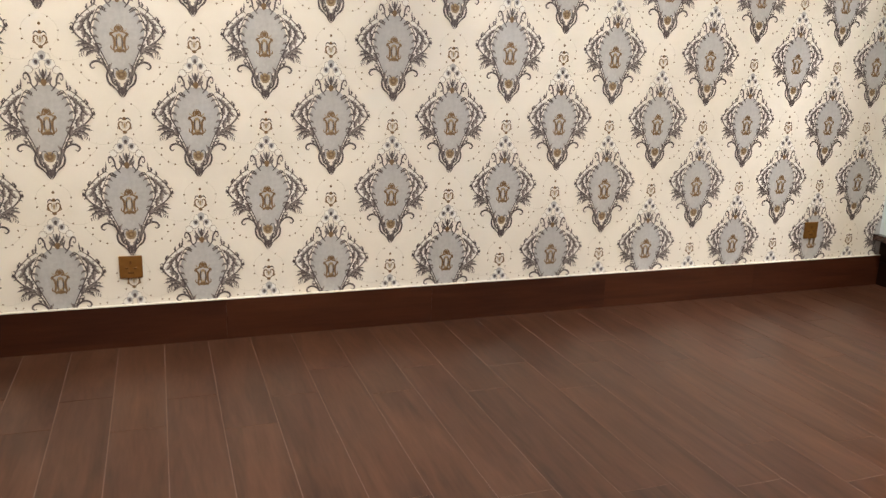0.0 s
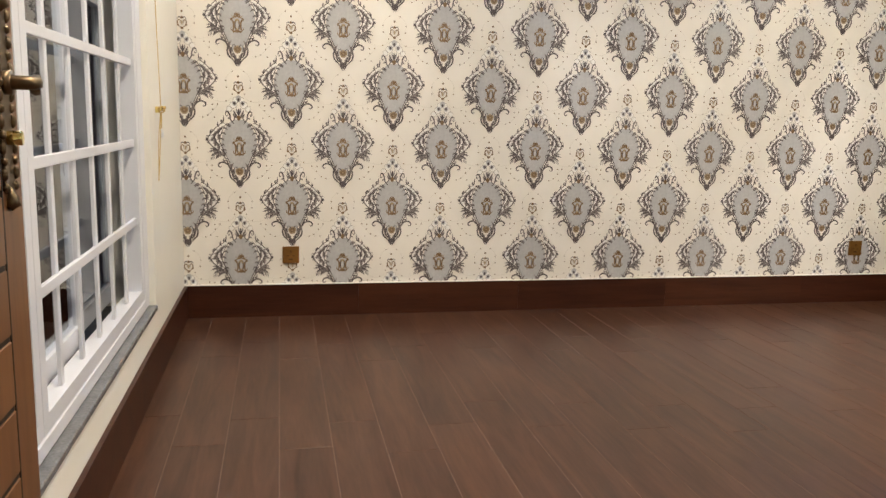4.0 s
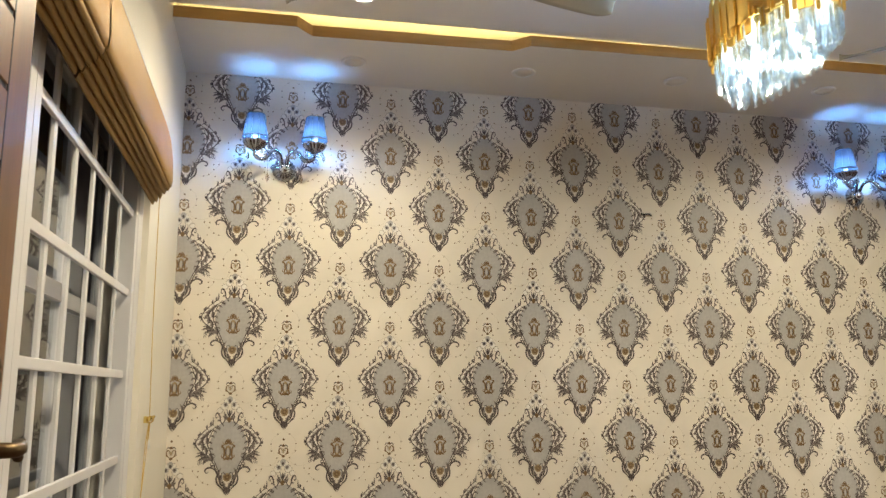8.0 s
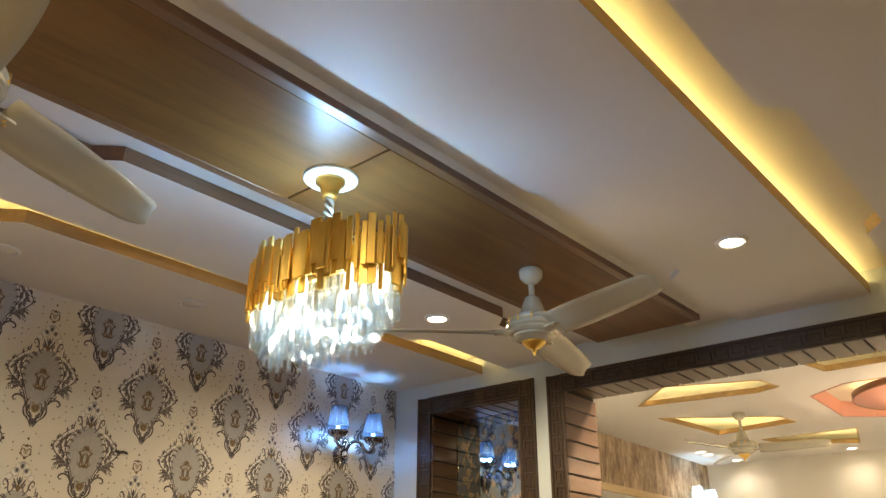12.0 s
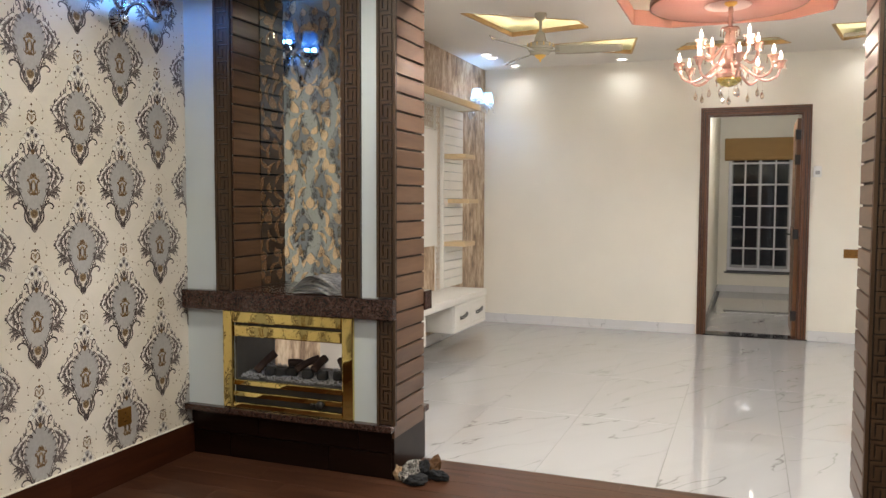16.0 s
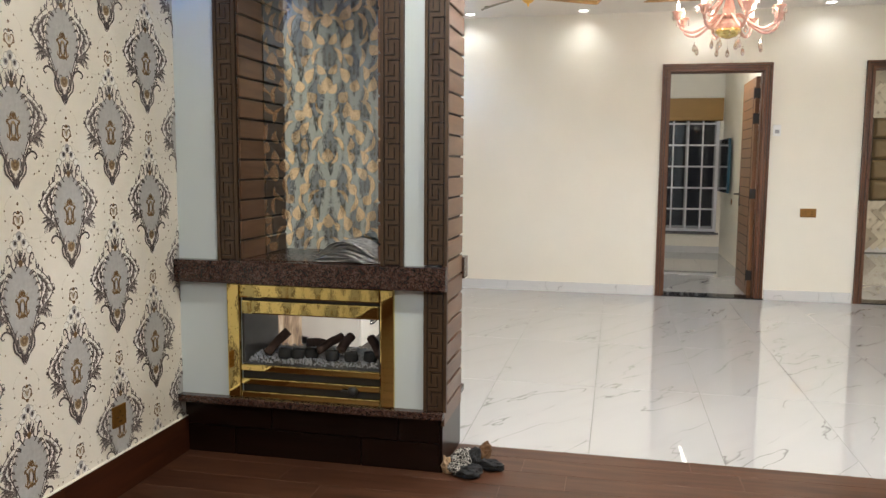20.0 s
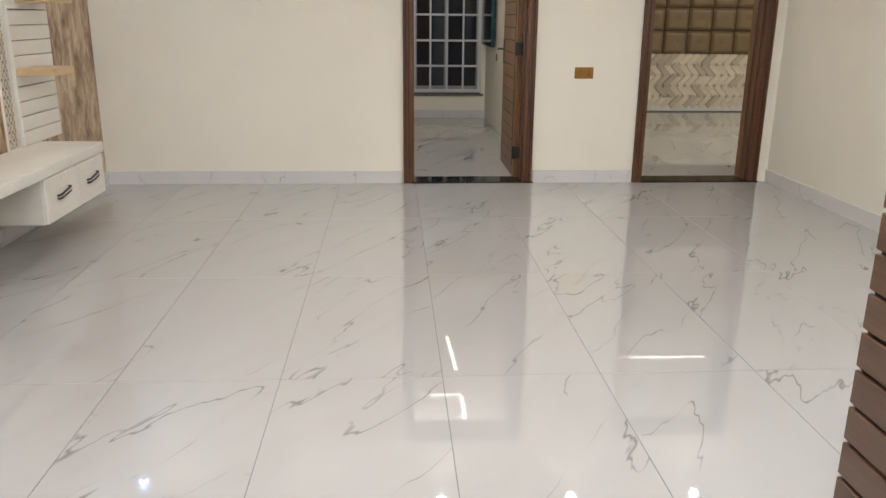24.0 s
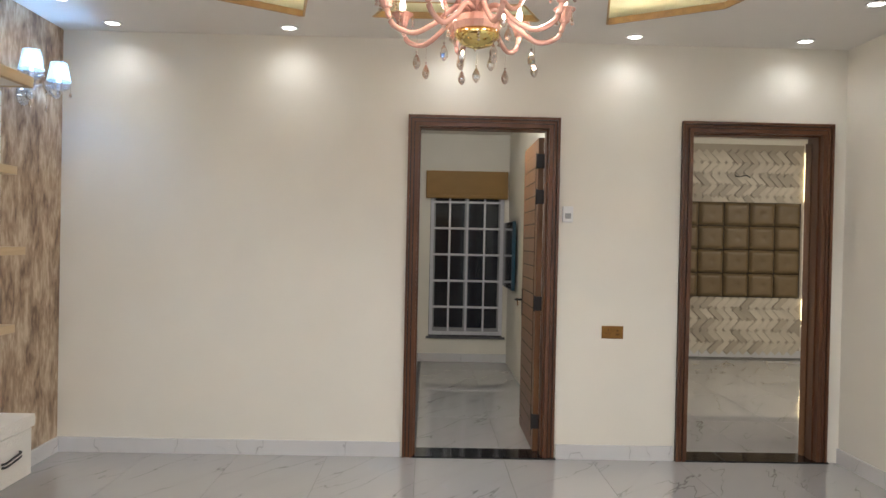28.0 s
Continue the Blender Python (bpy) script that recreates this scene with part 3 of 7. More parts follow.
def thing(name, loc, label, category, group="", turn=0.0):
    ob = new(name)
    ob.empty_display_size = 0.1
    ob.matrix_world = pose(*loc, 0, 0, turn)
    return tagged(ob, label, category, group)


def built(name, bm, material, label, category):
    return tagged(part(name, bm, material), label, category, kind="structure")


def at(ob, x, y, z, rx=0, ry=0, rz=0):
    ob.matrix_local = pose(x, y, z, rx, ry, rz)
    return ob


# ---------- walls ----------
bm = box(bmesh.new(), (-1.25, YN, -0.1), (XP0 + 0.12, YN + 0.2, ZTOP))
wall_north = built("wall_north", bm, M_PAPER, "cream damask papered wall of the lounge, above a brown skirting", "wall")
bm = box(bmesh.new(), (XP0 + 0.12, YN, -0.1), (XF + 0.2, YN + 0.2, ZTOP))
built("wall_north_hall", bm, M_MEDIA, "brown and beige mottled papered wall behind the media unit", "wall")

WY0, WY1, WZ0, WZ1 = -0.45, 2.15, 0.27, 2.12
bm = bmesh.new()
box(bm, (-1.21, YS, -0.1), (XW, WY0, ZTOP)), box(bm, (-1.21, WY1, -0.1), (XW, YN, ZTOP))
box(bm, (-1.21, WY0, -0.1), (XW, WY1, WZ0)), box(bm, (-1.21, WY0, WZ1), (XW, WY1, ZTOP))
built("wall_west", bm, M_CREAM, "plain cream painted wall round the lounge window", "wall")
built("wall_south", box(bmesh.new(), (-1.21, YS - 0.2, -0.1), (XP1, YS, ZTOP)), M_CREAM, "plain cream painted wall of the lounge", "wall")

OY0, OY1, OZ = -0.22, 1.84, 2.545
bm = bmesh.new()
box(bm, (XP0, OY1, 0.25), (XP1, 2.10, ZTOP)), box(bm, (XP0, 2.75, 0.25), (XP1, YN, ZTOP))
box(bm, (XP0, 2.10, 0.25), (XP1, 2.75, 0.30)), box(bm, (XP0, 2.10, 0.72), (XP1, 2.75, 0.90))
box(bm, (3.51, 2.10, 0.90), (XP1, 2.75, 2.51)), box(bm, (XP0, 2.10, 2.51), (XP1, 2.75, ZTOP))
box(bm, (XP0, OY0, OZ), (XP1, OY1, ZTOP)), box(bm, (XP0, YS, -0.1), (XP1, OY0, ZTOP))
built("wall_partition", bm, M_WHITE, "cool white partition wall with fireplace, niche and wide opening", "wall")

D1, D2, DZ = (-0.250, 0.652), (-2.130, -1.218), 2.262
bm = bmesh.new()
for y0, y1 in ((YSH - 0.2, D2[0]), (D2[1], D1[0]), (D1[1], YN)):
    box(bm, (XF, y0, -0.1), (XF + 0.2, y1, ZTOP))
for y0, y1 in (D1, D2):
    box(bm, (XF, y0, DZ), (XF + 0.2, y1, ZTOP)), box(bm, (XF, y0, -0.1), (XF + 0.2, y1, -0.02))
built("wall_east", bm, M_CREAM, "plain cream painted hall wall with two doorways", "wall")
built("wall_south_hall", box(bmesh.new(), (XP1, YSH - 0.2, -0.1), (XF, YSH, ZTOP)), M_CREAM, "plain cream painted side wall of the hall", "wall")

# rooms behind the two doors
CX, CY0, CY1, CZ = 12.65, -0.42, 0.67, 2.79
bm = bmesh.new()
box(bm, (XF + 0.2, CY1, -0.1), (CX + 0.2, CY1 + 0.12, ZTOP))
box(bm, (XF + 0.2, CY0 - 0.12, -0.1), (CX + 0.2, CY0, ZTOP))
built("wall_side_passage", bm, M_CREAM, "cream painted side walls of the window room", "wall")
bm = bmesh.new()
box(bm, (CX, CY0, -0.1), (CX + 0.2, -0.37, ZTOP)), box(bm, (CX, 0.54, -0.1), (CX + 0.2, CY1, ZTOP))
box(bm, (CX, -0.37, -0.1), (CX + 0.2, 0.54, 0.30)), box(bm, (CX, -0.37, 2.31), (CX + 0.2, 0.54, ZTOP))
built("wall_end_passage", bm, M_CREAM, "cream painted end wall round a barred window", "wall")
DX = 13.50
bm = bmesh.new()
box(bm, (DX, -5.3, -0.1), (DX + 0.2, -0.54, ZTOP)), box(bm, (XF + 0.2, -5.5, -0.1), (DX + 0.2, -5.3, ZTOP))
box(bm, (XF, -5.5, -0.1), (XF + 0.2, YSH - 0.2, ZTOP))
built("wall_bedroom", bm, M_CREAM, "cream painted bedroom walls", "wall")
bm = box(bmesh.new(), (XF + 0.2, CY0, CZ), (CX + 0.2, CY1, ZTOP + 0.05))
built("ceiling_window_room", bm, M_CEIL, "white ceiling of the window room", "ceiling")
bm = box(bmesh.new(), (XF + 0.2, -5.5, 2.93), (DX + 0.2, CY0 - 0.12, ZTOP + 0.05))
built("ceiling_bedroom", bm, M_CEIL, "white ceiling of the bedroom", "ceiling")

# ---------- lounge ceiling ----------
built("ceiling_slab", box(bmesh.new(), (-1.21, YS, 2.80), (XP0, YN, ZTOP + 0.1)), M_CAVITY, "white upper ceiling above the lit coves", "ceiling")
Z1 = ZA + 0.052


def soffit(name, north, south, up, down, label):
    """A ceiling strip between two kinked edges; up and down are the materials of its edges."""
    bm = bmesh.new()
    for f in prism(bm, south + north[::-1], ZA, Z1):
        if abs(f.normal.z) < 0.5:
            f.material_index = 1 if f.normal.y > 0 else 2
    return built(name, bm, [M_CEIL, up, down], label, "ceiling")


EN = [(-0.99, 2.45), (-0.47, 2.44), (-0.40, 2.52), (0.53, 2.49), (0.60, 2.42), (3.27, 2.36)]
SN = [(-0.99, 2.32), (2.50, 2.27), (2.57, 2.18), (3.27, 2.18)]
SS = [(-0.99, 1.80), (-0.49, 1.79), (-0.42, 1.86), (0.52, 1.82), (0.59, 1.745), (2.52, 1.68), (2.60, 1.76), (3.27, 1.73)]
TN = [(-0.99, 0.97), (1.55, 0.89), (1.63, 0.80), (2.50, 0.78), (2.58, 0.86), (3.27, 0.82)]
TS = [(-0.99, 0.42), (0.52, 0.40), (0.58, 0.30), (3.27, 0.24)]
BN = [(-0.99, 0.18), (1.52, 0.13), (1.60, 0.055), (2.51, 0.03), (2.60, 0.10), (3.27, 0.09)]
soffit("ceiling_border_north", [(-0.99, YN), (3.27, YN)], EN, M_CEIL, M_EDGEG, "white lowered ceiling border along the papered wall with an oak edge")
soffit("ceiling_strip_north", SN, SS, M_EDGEG, M_EDGE, "white ceiling strip with stepped brown edge and downlights")
soffit("ceiling_strip_south", TN, TS, M_CEIL, M_EDGEG, "white ceiling strip with stepped oak edge and downlights")
soffit("ceiling_border_south", BN, [(-0.99, YS), (3.27, YS)], M_EDGEG, M_CEIL, "white lowered ceiling border with stepped edge")
# Unseen boxes, added to keep cove light out of the middle recess.
bm = bmesh.new()
box(bm, (-0.99, 1.90, Z1), (3.27, 2.14, 2.80)), box(bm, (-0.99, 0.46, Z1), (3.27, 0.74, 2.80))
built("ceiling_light_stop", bm, M_CAVITY, "unseen white boxes that stop cove light above the ceiling strips", "ceiling")


def led_line(pts, off, z):
    bm = bmesh.new()
    for (x0, y0), (x1, y1) in zip(pts, pts[1:]):
        tube(bm, [(x0, y0 + off, z), (x1, y1 + off, z)], 0.006, 5)
    return bm


for pts, off in ((EN, 0.045), (TS, 0.045)):
    t = thing("led_strip", (0, 0, 0), "warm yellow led strip lying in the ceiling cove", "light strip", "cove lights")
    part("tape", led_line(pts, off, Z1 + 0.008), M_LED, t)

built("ceiling_recess", box(box(bmesh.new(), (-0.99, 0.742, 2.716), (3.27, 1.08, 2.722)), (-0.99, 1.46, 2.746), (3.27, 1.898, 2.753)), M_CEIL, "white recessed ceiling beside the veneered panel", "ceiling")

# wood panel hung in the middle of the ceiling
panel = thing("ceiling_panel", (1.02, 1.25, 2.65), "long dark brown veneered panel hung below the ceiling", "ceiling panel", "", -1.7)
for x0, x1 in ((-2.01, -0.003), (0.003, 2.01)):
    part("board", bbox((x0, -0.236, 0.0), (x1, 0.236, 0.030), 0.002), M_PANEL, panel)
for y0, y1 in ((-0.273, -0.236), (0.236, 0.273)):
    part("edge_trim", bbox((-2.01, y0, 0.0), (2.01, y1, 0.028 if y0 < 0 else 0.060), 0.002), M_EDGE, panel)
part("fascia", bbox((-2.01, -0.268, 0.028), (2.01, -0.240, 0.065)), M_CEIL, panel, "white fascia above the brown trim")
part("hanger_block", bbox((-1.9, -0.20, 0.030), (1.9, 0.20, 0.15)), M_CAVITY, panel)

# ---------- hall ceiling ----------
HC = (6.15, 0.425)
holes = [
    [(5.24, 2.31), (5.36, 1.45), (5.28, 1.27), (5.03, 1.32), (4.80, 1.90)],
    [(5.73, 2.38), (6.70, 2.25), (6.57, 1.55), (6.28, 1.58)],
    [(7.18, 2.03), (7.50, 1.95), (7.89, 1.37), (7.15, 1.22)],
]
holes += [[(x, 0.85 - y) for x, y in h] for h in holes]
holes += [[(4.80, 0.95), (5.06, 0.89), (5.06, -0.04), (4.80, -0.10)], [(7.55, 0.80), (7.86, 0.93), (7.86, -0.08), (7.55, 0.05)]]
OCT = [(-0.43, 0.745), (0.43, 0.745), (0.67, 0.46), (0.67, -0.46), (0.43, -0.745), (-0.43, -0.745), (-0.67, -0.46), (-0.67, 0.46)]
octagon = [(HC[0] + x, HC[1] + y) for x, y in OCT]


def hall_sheet():
    bm = bmesh.new()
    loops = [[(XP1, YSH), (XF, YSH), (XF, YN), (XP1, YN)]] + holes + [octagon]
    edges = []
    for lp in loops:
        vs = [bm.verts.new((x, y, ZH)) for x, y in lp]
        edges += [bm.edges.new((vs[i], vs[(i + 1) % len(vs)])) for i in range(len(vs))]
    bmesh.ops.triangle_fill(bm, edges=edges, use_beauty=True, use_dissolve=False)
    for f in bm.faces:
        if f.normal.z > 0:
            f.normal_flip()
    return bm


built("ceiling_hall", hall_sheet(), M_CEIL, "white hall ceiling with star-like lit cut-outs", "ceiling")
built("ceiling_hall_slab", box(bmesh.new(), (XP1, YSH, ZH + 0.12), (XF, YN, ZTOP + 0.1)), M_CAVITY, "white upper ceiling above the hall cut-outs", "ceiling")


def rim(pts, t, h):
    """An upright band round a cut-out, outside its edge."""
    c = Vector((sum(p[0] for p in pts) / len(pts), sum(p[1] for p in pts) / len(pts)))
    bm = bmesh.new()
    n = len(pts)
    for i in range(n):
        a, b = Vector(pts[i]), Vector(pts[(i + 1) % n])
        d = (b - a).normalized()
        o = Vector((d.y, -d.x))
        if (a - c).dot(o) < 0:
            o = -o
        prism(bm, [a, b, b + o * t, a + o * t], ZH - 0.004, ZH + h)
    return bm


def ring_led(pts, off, z, mat_):
    c = Vector((sum(p[0] for p in pts) / len(pts), sum(p[1] for p in pts) / len(pts)))
    big = [c + (Vector(p) - c) * (1 + off / max(0.2, (Vector(p) - c).length)) for p in pts]
    bm = bmesh.new()
    for i in range(len(big)):
        a, b = big[i], big[(i + 1) % len(big)]
        tube(bm, [(a.x, a.y, z), (b.x, b.y, z)], 0.006, 5)
    return bm


for h in holes:
    cut = thing("ceiling_cutout", (0, 0, 0), "angular ceiling cut-out with brown rim and warm yellow light", "ceiling light", "hall ceiling cut-outs")
    part("rim", rim(h, 0.012, 0.035), M_EDGEG, cut)
    part("led_tape", ring_led(h, 0.034, ZH + 0.018, M_LEDH), M_LEDH, cut)
rose = thing("ceiling_rose", (0, 0, 0), "rose painted octagonal recess with a round disc above the chandelier", "ceiling rose")
part("octagon_rim", rim(octagon, 0.012, 0.12), M_ROSE, rose, "rose painted octagonal rim")
part("disc", lathe(bmesh.new(), [(0.0, 0), (0.55, 0), (0.56, 0.006), (0.56, 0.045), (0.0, 0.045)], 48, (HC[0] + 0.03, HC[1], ZH - 0.005)), [M_ROSE], rose, "rose painted round disc")
part("disc_band", lathe_open([(0.561, 0.0), (0.566, 0.0), (0.566, 0.046), (0.561, 0.046)], 48, (HC[0] + 0.03, HC[1], ZH - 0.004)), M_EDGE, rose, "brown edge band")
part("centre", lathe(bmesh.new(), [(0.0, 0), (0.16, 0), (0.17, 0.008), (0.0, 0.008)], 32, (HC[0] + 0.03, HC[1], ZH - 0.013)), M_ROSEW, rose, "pale pink centre boss")
part("led_tape", tube(bmesh.new(), [(HC[0] + 0.03 + 0.49 * math.cos(a * math.pi / 16), HC[1] + 0.49 * math.sin(a * math.pi / 16), ZH + 0.05) for a in range(33)], 0.006, 5), M_LEDH, rose)
part("stem", lathe(bmesh.new(), [(0.03, 0.04), (0.03, 0.13)], 12, (HC[0] + 0.03, HC[1], ZH)), M_CAVITY, rose)

# ---------- floors ----------
built("floor_bed", box(bmesh.new(), (-1.25, YS - 0.2, -0.12), (3.66, YN + 0.1, -0.0009)), M_GROUT, "light joints below the wood-look floor tiles", "floor")
floor_hall = built("floor_hall", box(bmesh.new(), (3.66, -5.5, -0.12), (DX + 0.2, YN + 0.1, -0.0015)), M_TILEG, "grey joints of the white marble tiled floor", "floor")


# ---------- doors ----------
def architrave(name, y0, y1, ztop, group, label):
    """A stepped door frame that lines an opening in the wall and lies on its face."""
    fr = tagged(new(name), label, "door frame", group, "structure")
    fr.matrix_world = Matrix.Translation((XF, (y0 + y1) / 2, 0))
    w, hw = 0.066, (y1 - y0) / 2
    for s, nm in ((-1, "jamb"), (1, "jamb")):
        bm = bmesh.new()
        for k, (a, b, d) in enumerate(((0.0, 0.018, 0.030), (0.025, 0.042, 0.024), (0.049, w, 0.034))):
            ya, yb = sorted((s * (hw + a), s * (hw + b)))
            box(bm, (-d, ya, 0), (0.0, yb, ztop + b))
        ya, yb = sorted((s * hw, s * (hw + w)))
        box(bm, (-0.016, ya, 0), (0.0, yb, ztop + 0.03), 1)
        ya, yb = sorted((s * (hw - 0.008), s * hw))
        box(bm, (-0.030, ya, 0), (0.20, yb, ztop))
        ya, yb = sorted((s * (hw - 0.020), s * (hw - 0.008)))
        box(bm, (0.02, ya, 0), (0.10, yb, ztop - 0.008))
        part(nm, bm, [M_FRAME, M_DARKLINE], fr)
    bm = bmesh.new()
    for a, b, d in ((0.0, 0.018, 0.0302), (0.025, 0.042, 0.0242), (0.049, w, 0.0342)):
        box(bm, (-d, -hw - b, ztop + a), (0, hw + b, ztop + b))
    box(bm, (-0.0162, -hw - w, ztop), (0, hw + w, ztop + w - 0.002), 1)
    box(bm, (-0.0302, -hw, ztop - 0.008), (0.20, hw, ztop))
    box(bm, (0.02, -hw, ztop - 0.020), (0.10, hw, ztop - 0.008))
    part("head", bm, [M_FRAME, M_DARKLINE], fr)
    return fr


architrave("door_frame_1", *D1, DZ, "hall door frames", "brown stepped wooden door frame round the window room doorway")
architrave("door_frame_2", *D2, DZ, "hall door frames", "brown stepped wooden door frame round the bedroom doorway")


def lever(parent, x, y, z, side, out=1, m=M_BLACK):
    """A lever handle on a long plate; the lever points along +-y, the plate faces along x."""
    cast = m is M_BRONZEM
    bm = bbox((-0.004 if out < 0 else 0, -0.02, -0.15 if cast else -0.13), (0.004 if out > 0 else 0, 0.02, 0.10 if cast else 0.09), 0.002)
    h = part("handle_plate", bm, m, parent)
    at(h, x, y, z)
    reach, thick, off = (0.027, 0.0105, 0.036) if cast else (0.080, 0.009, 0.052)
    pts = smooth_line([(0, 0, 0), (out * (off - 0.007), 0, 0), (out * (off + 0.003), side * 0.010, 0), (out * off, side * reach, 0.004)], 5)
    part("lever", tube(bmesh.new(), pts, thick, 10, taper=0.85), m, h)
    if cast:
        # scrolled border of the cast plate, a curled lever end and the brass key knob
        for k in range(14):
            for e in (-1, 1):
                bm = bmesh.new()
                bmesh.ops.create_icosphere(bm, subdivisions=2, radius=1.0, matrix=Matrix.Translation((out * 0.004, e * (0.021 + 0.003 * (k % 2)), -0.142 + k * 0.0178)) @ Matrix.Diagonal((0.005, 0.0055, 0.0095 if k % 2 else 0.0065, 1)))
                part("scroll", bm, m, h)
        for e, zz in ((1, 0.108), (-1, -0.160)):
            part("finial", lathe(bmesh.new(), [(0.0, -0.016), (0.012, -0.008), (0.009, 0.004), (0.004, 0.012), (0.0, 0.018)], 10, (out * 0.004, 0, zz)), m, h)
        part("collar", tube(bmesh.new(), [(0, 0, 0), (out * 0.014, 0, 0)], 0.017, 14), m, h)
        part("lever_end", tube(bmesh.new(), [(out * off, side * reach, 0.010), (out * off, side * (reach + 0.006), -0.004), (out * off, side * (reach - 0.006), -0.010)], 0.0075, 8), m, h)
        part("key_knob", tube(bmesh.new(), [(0, 0, -0.075), (out * 0.022, 0, -0.075)], 0.010, 12), M_BRASS, h, "small brass key knob")
    return h


def door_leaf(name, w, h, label, group="", side=-1, metal=M_BLACK, hinges=(0.22, 1.05, 1.80, 2.05)):
    """A leaf hinged at its origin, running along +y, with sawn horizontal grooves inside a border."""
    d = new(name)
    tagged(d, label, "door", group)
    part("leaf", bbox((0, 0, 0.008), (0.040, w, h), 0.002), M_DOOR, d)
    for out, x in ((-1, -0.004), (1, 0.040)):
        for k in range(20):
            z0 = 0.10 + k * (h - 0.20) / 20
            part("slat", bbox((x, 0.10, z0 + 0.006), (x + 0.004, w - 0.10, z0 + (h - 0.20) / 20 - 0.003), 0.001), M_DOOR, d)
        # Black sheet behind the slats: the grooves' shade as a colour.
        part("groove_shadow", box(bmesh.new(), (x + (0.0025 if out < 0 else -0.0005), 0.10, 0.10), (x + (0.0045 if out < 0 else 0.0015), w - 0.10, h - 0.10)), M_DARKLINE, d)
        part("groove_line", box(box(bmesh.new(), (x + 0.001, 0.092, 0.09), (x + 0.003, 0.096, h - 0.09)), (x + 0.001, w - 0.096, 0.09), (x + 0.003, w - 0.092, h - 0.09)), M_DARKLINE, d)
    for z in hinges:
        if z < h:
            hg = part("hinge", bbox((-0.008, -0.012, z - 0.05), (0.046, 0.0, z + 0.05), 0.002), M_BLACK, d)
            part("pin", lathe(bmesh.new(), [(0.006, -0.055), (0.006, 0.055)], 8, (-0.010, -0.008, z)), M_BLACK, hg)
    lever(d, -0.004, w - 0.06, 1.02, -1, -1), lever(d, 0.040, w - 0.06, 1.05 if metal is M_BRONZEM else 1.02, side, 1, metal)
    return d


d1 = door_leaf("door_window_room", 0.84, 2.215, "brown wooden door with horizontal grooves, standing open", "hall doors")
d1.matrix_world = Matrix.Translation((XF + 0.155, D1[0] + 0.056, 0)) @ Matrix.Rotation(radians(-90.5), 4, "Z")
d2 = door_leaf("door_bedroom", 0.83, 2.215, "brown wooden door with horizontal grooves, wide open", "hall doors", hinges=())
d2.matrix_world = Matrix.Translation((XF + 0.155, D2[0] + 0.045, 0)) @ Matrix.Rotation(radians(-124), 4, "Z")
d3 = door_leaf("door_lounge", 0.88, 2.20, "brown wooden door with horizontal grooves, folded back before the window", "", 1, M_BRONZEM)
d3.matrix_world = pose(-0.925, -0.570, 0, 0, 0, 0.4)
for nm, (y0, y1) in (("threshold_1", D1), ("threshold_2", D2)):
    th = tagged(new(nm), "polished black marble door threshold", "threshold", kind="structure")
    for a, b in ((0.0, 0.70), (0.702, 1.0)):
        part("slab", bbox((XF - 0.036, y0 + (y1 - y0) * a - (0.08 if a == 0 else 0), -0.001), (XF + 0.2, y0 + (y1 - y0) * b, 0.012), 0.003), M_THRESH, th)


# ---------- skirtings ----------
def skirting(name, a, b, h, t, nrm, m, pitch, label):
    """Skirting tiles from a to b, standing out along nrm."""
    a, b, nrm = Vector(a), Vector(b), Vector(nrm)
    sk = tagged(new(name), label, "skirting", kind="structure")
    n = max(1, round((b - a).length / pitch))
    for i in range(n):
        p, q = a + (b - a) * (i / n), a + (b - a) * ((i + 1) / n)
        g = (q - p).normalized() * 0.0002
        c = [p + g, q - g, q - g + nrm * t, p + g + nrm * t]
        bm = bmesh.new()
        prism(bm, [(v.x, v.y) for v in c], 0.0, h)
        part("skirting_tile", bm, m, sk)
    return sk


skirting("baseboard_north", (XW, YN), (3.31, YN), 0.163, 0.014, (0, -1), M_SKIRT, 0.9, "dark brown wood-look tile skirting below the wallpaper")
built("trim_caulk_north", bbox((XW, YN - 0.012, 0.163), (3.30, YN - 0.0002, 0.168), 0.001), M_CREAM, "pale filler line along the top of the skirting", "filler line")
skirting("baseboard_west", (XW, YS), (XW, YN - 0.014), 0.163, 0.014, (1, 0), M_SKIRT, 0.9, "dark brown wood-look tile skirting below the window")
skirting("baseboard_partition", (XP0, YS), (XP0, OY0), 0.18, 0.016, (-1, 0), M_SKIRT, 0.9, "dark brown skirting of the partition")
skirting("baseboard_east_a", (XF, D1[1] + 0.08), (XF, YN), 0.100, 0.012, (-1, 0), M_SKIRTM, 1.2, "white veined marble skirting of the hall")
skirting("baseboard_east_b", (XF, D2[1] + 0.08), (XF, D1[0] - 0.08), 0.100, 0.012, (-1, 0), M_SKIRTM, 1.2, "white veined marble skirting between the doors")
skirting("baseboard_hall_north", (XP1, YN), (XF - 0.012, YN), 0.100, 0.012, (0, -1), M_SKIRTM, 1.2, "white veined marble skirting below the media wall")
skirting("baseboard_hall_south", (XP1, YSH), (XF, YSH), 0.100, 0.012, (0, 1), M_SKIRTM, 1.2, "white veined marble skirting of the hall side wall")
skirting("baseboard_window_room", (CX, CY0), (CX, CY1), 0.10, 0.012, (-1, 0), M_SKIRTM, 1.2, "white veined marble skirting of the window room")
skirting("baseboard_window_side", (XF + 0.2, CY1), (CX - 0.012, CY1), 0.10, 0.012, (0, -1), M_SKIRTM, 1.2, "white veined marble skirting of the window room side")
skirting("baseboard_bedroom", (DX, -5.3), (DX, -0.54), 0.10, 0.012, (-1, 0), M_SKIRTM, 1.2, "white veined marble skirting of the bedroom")


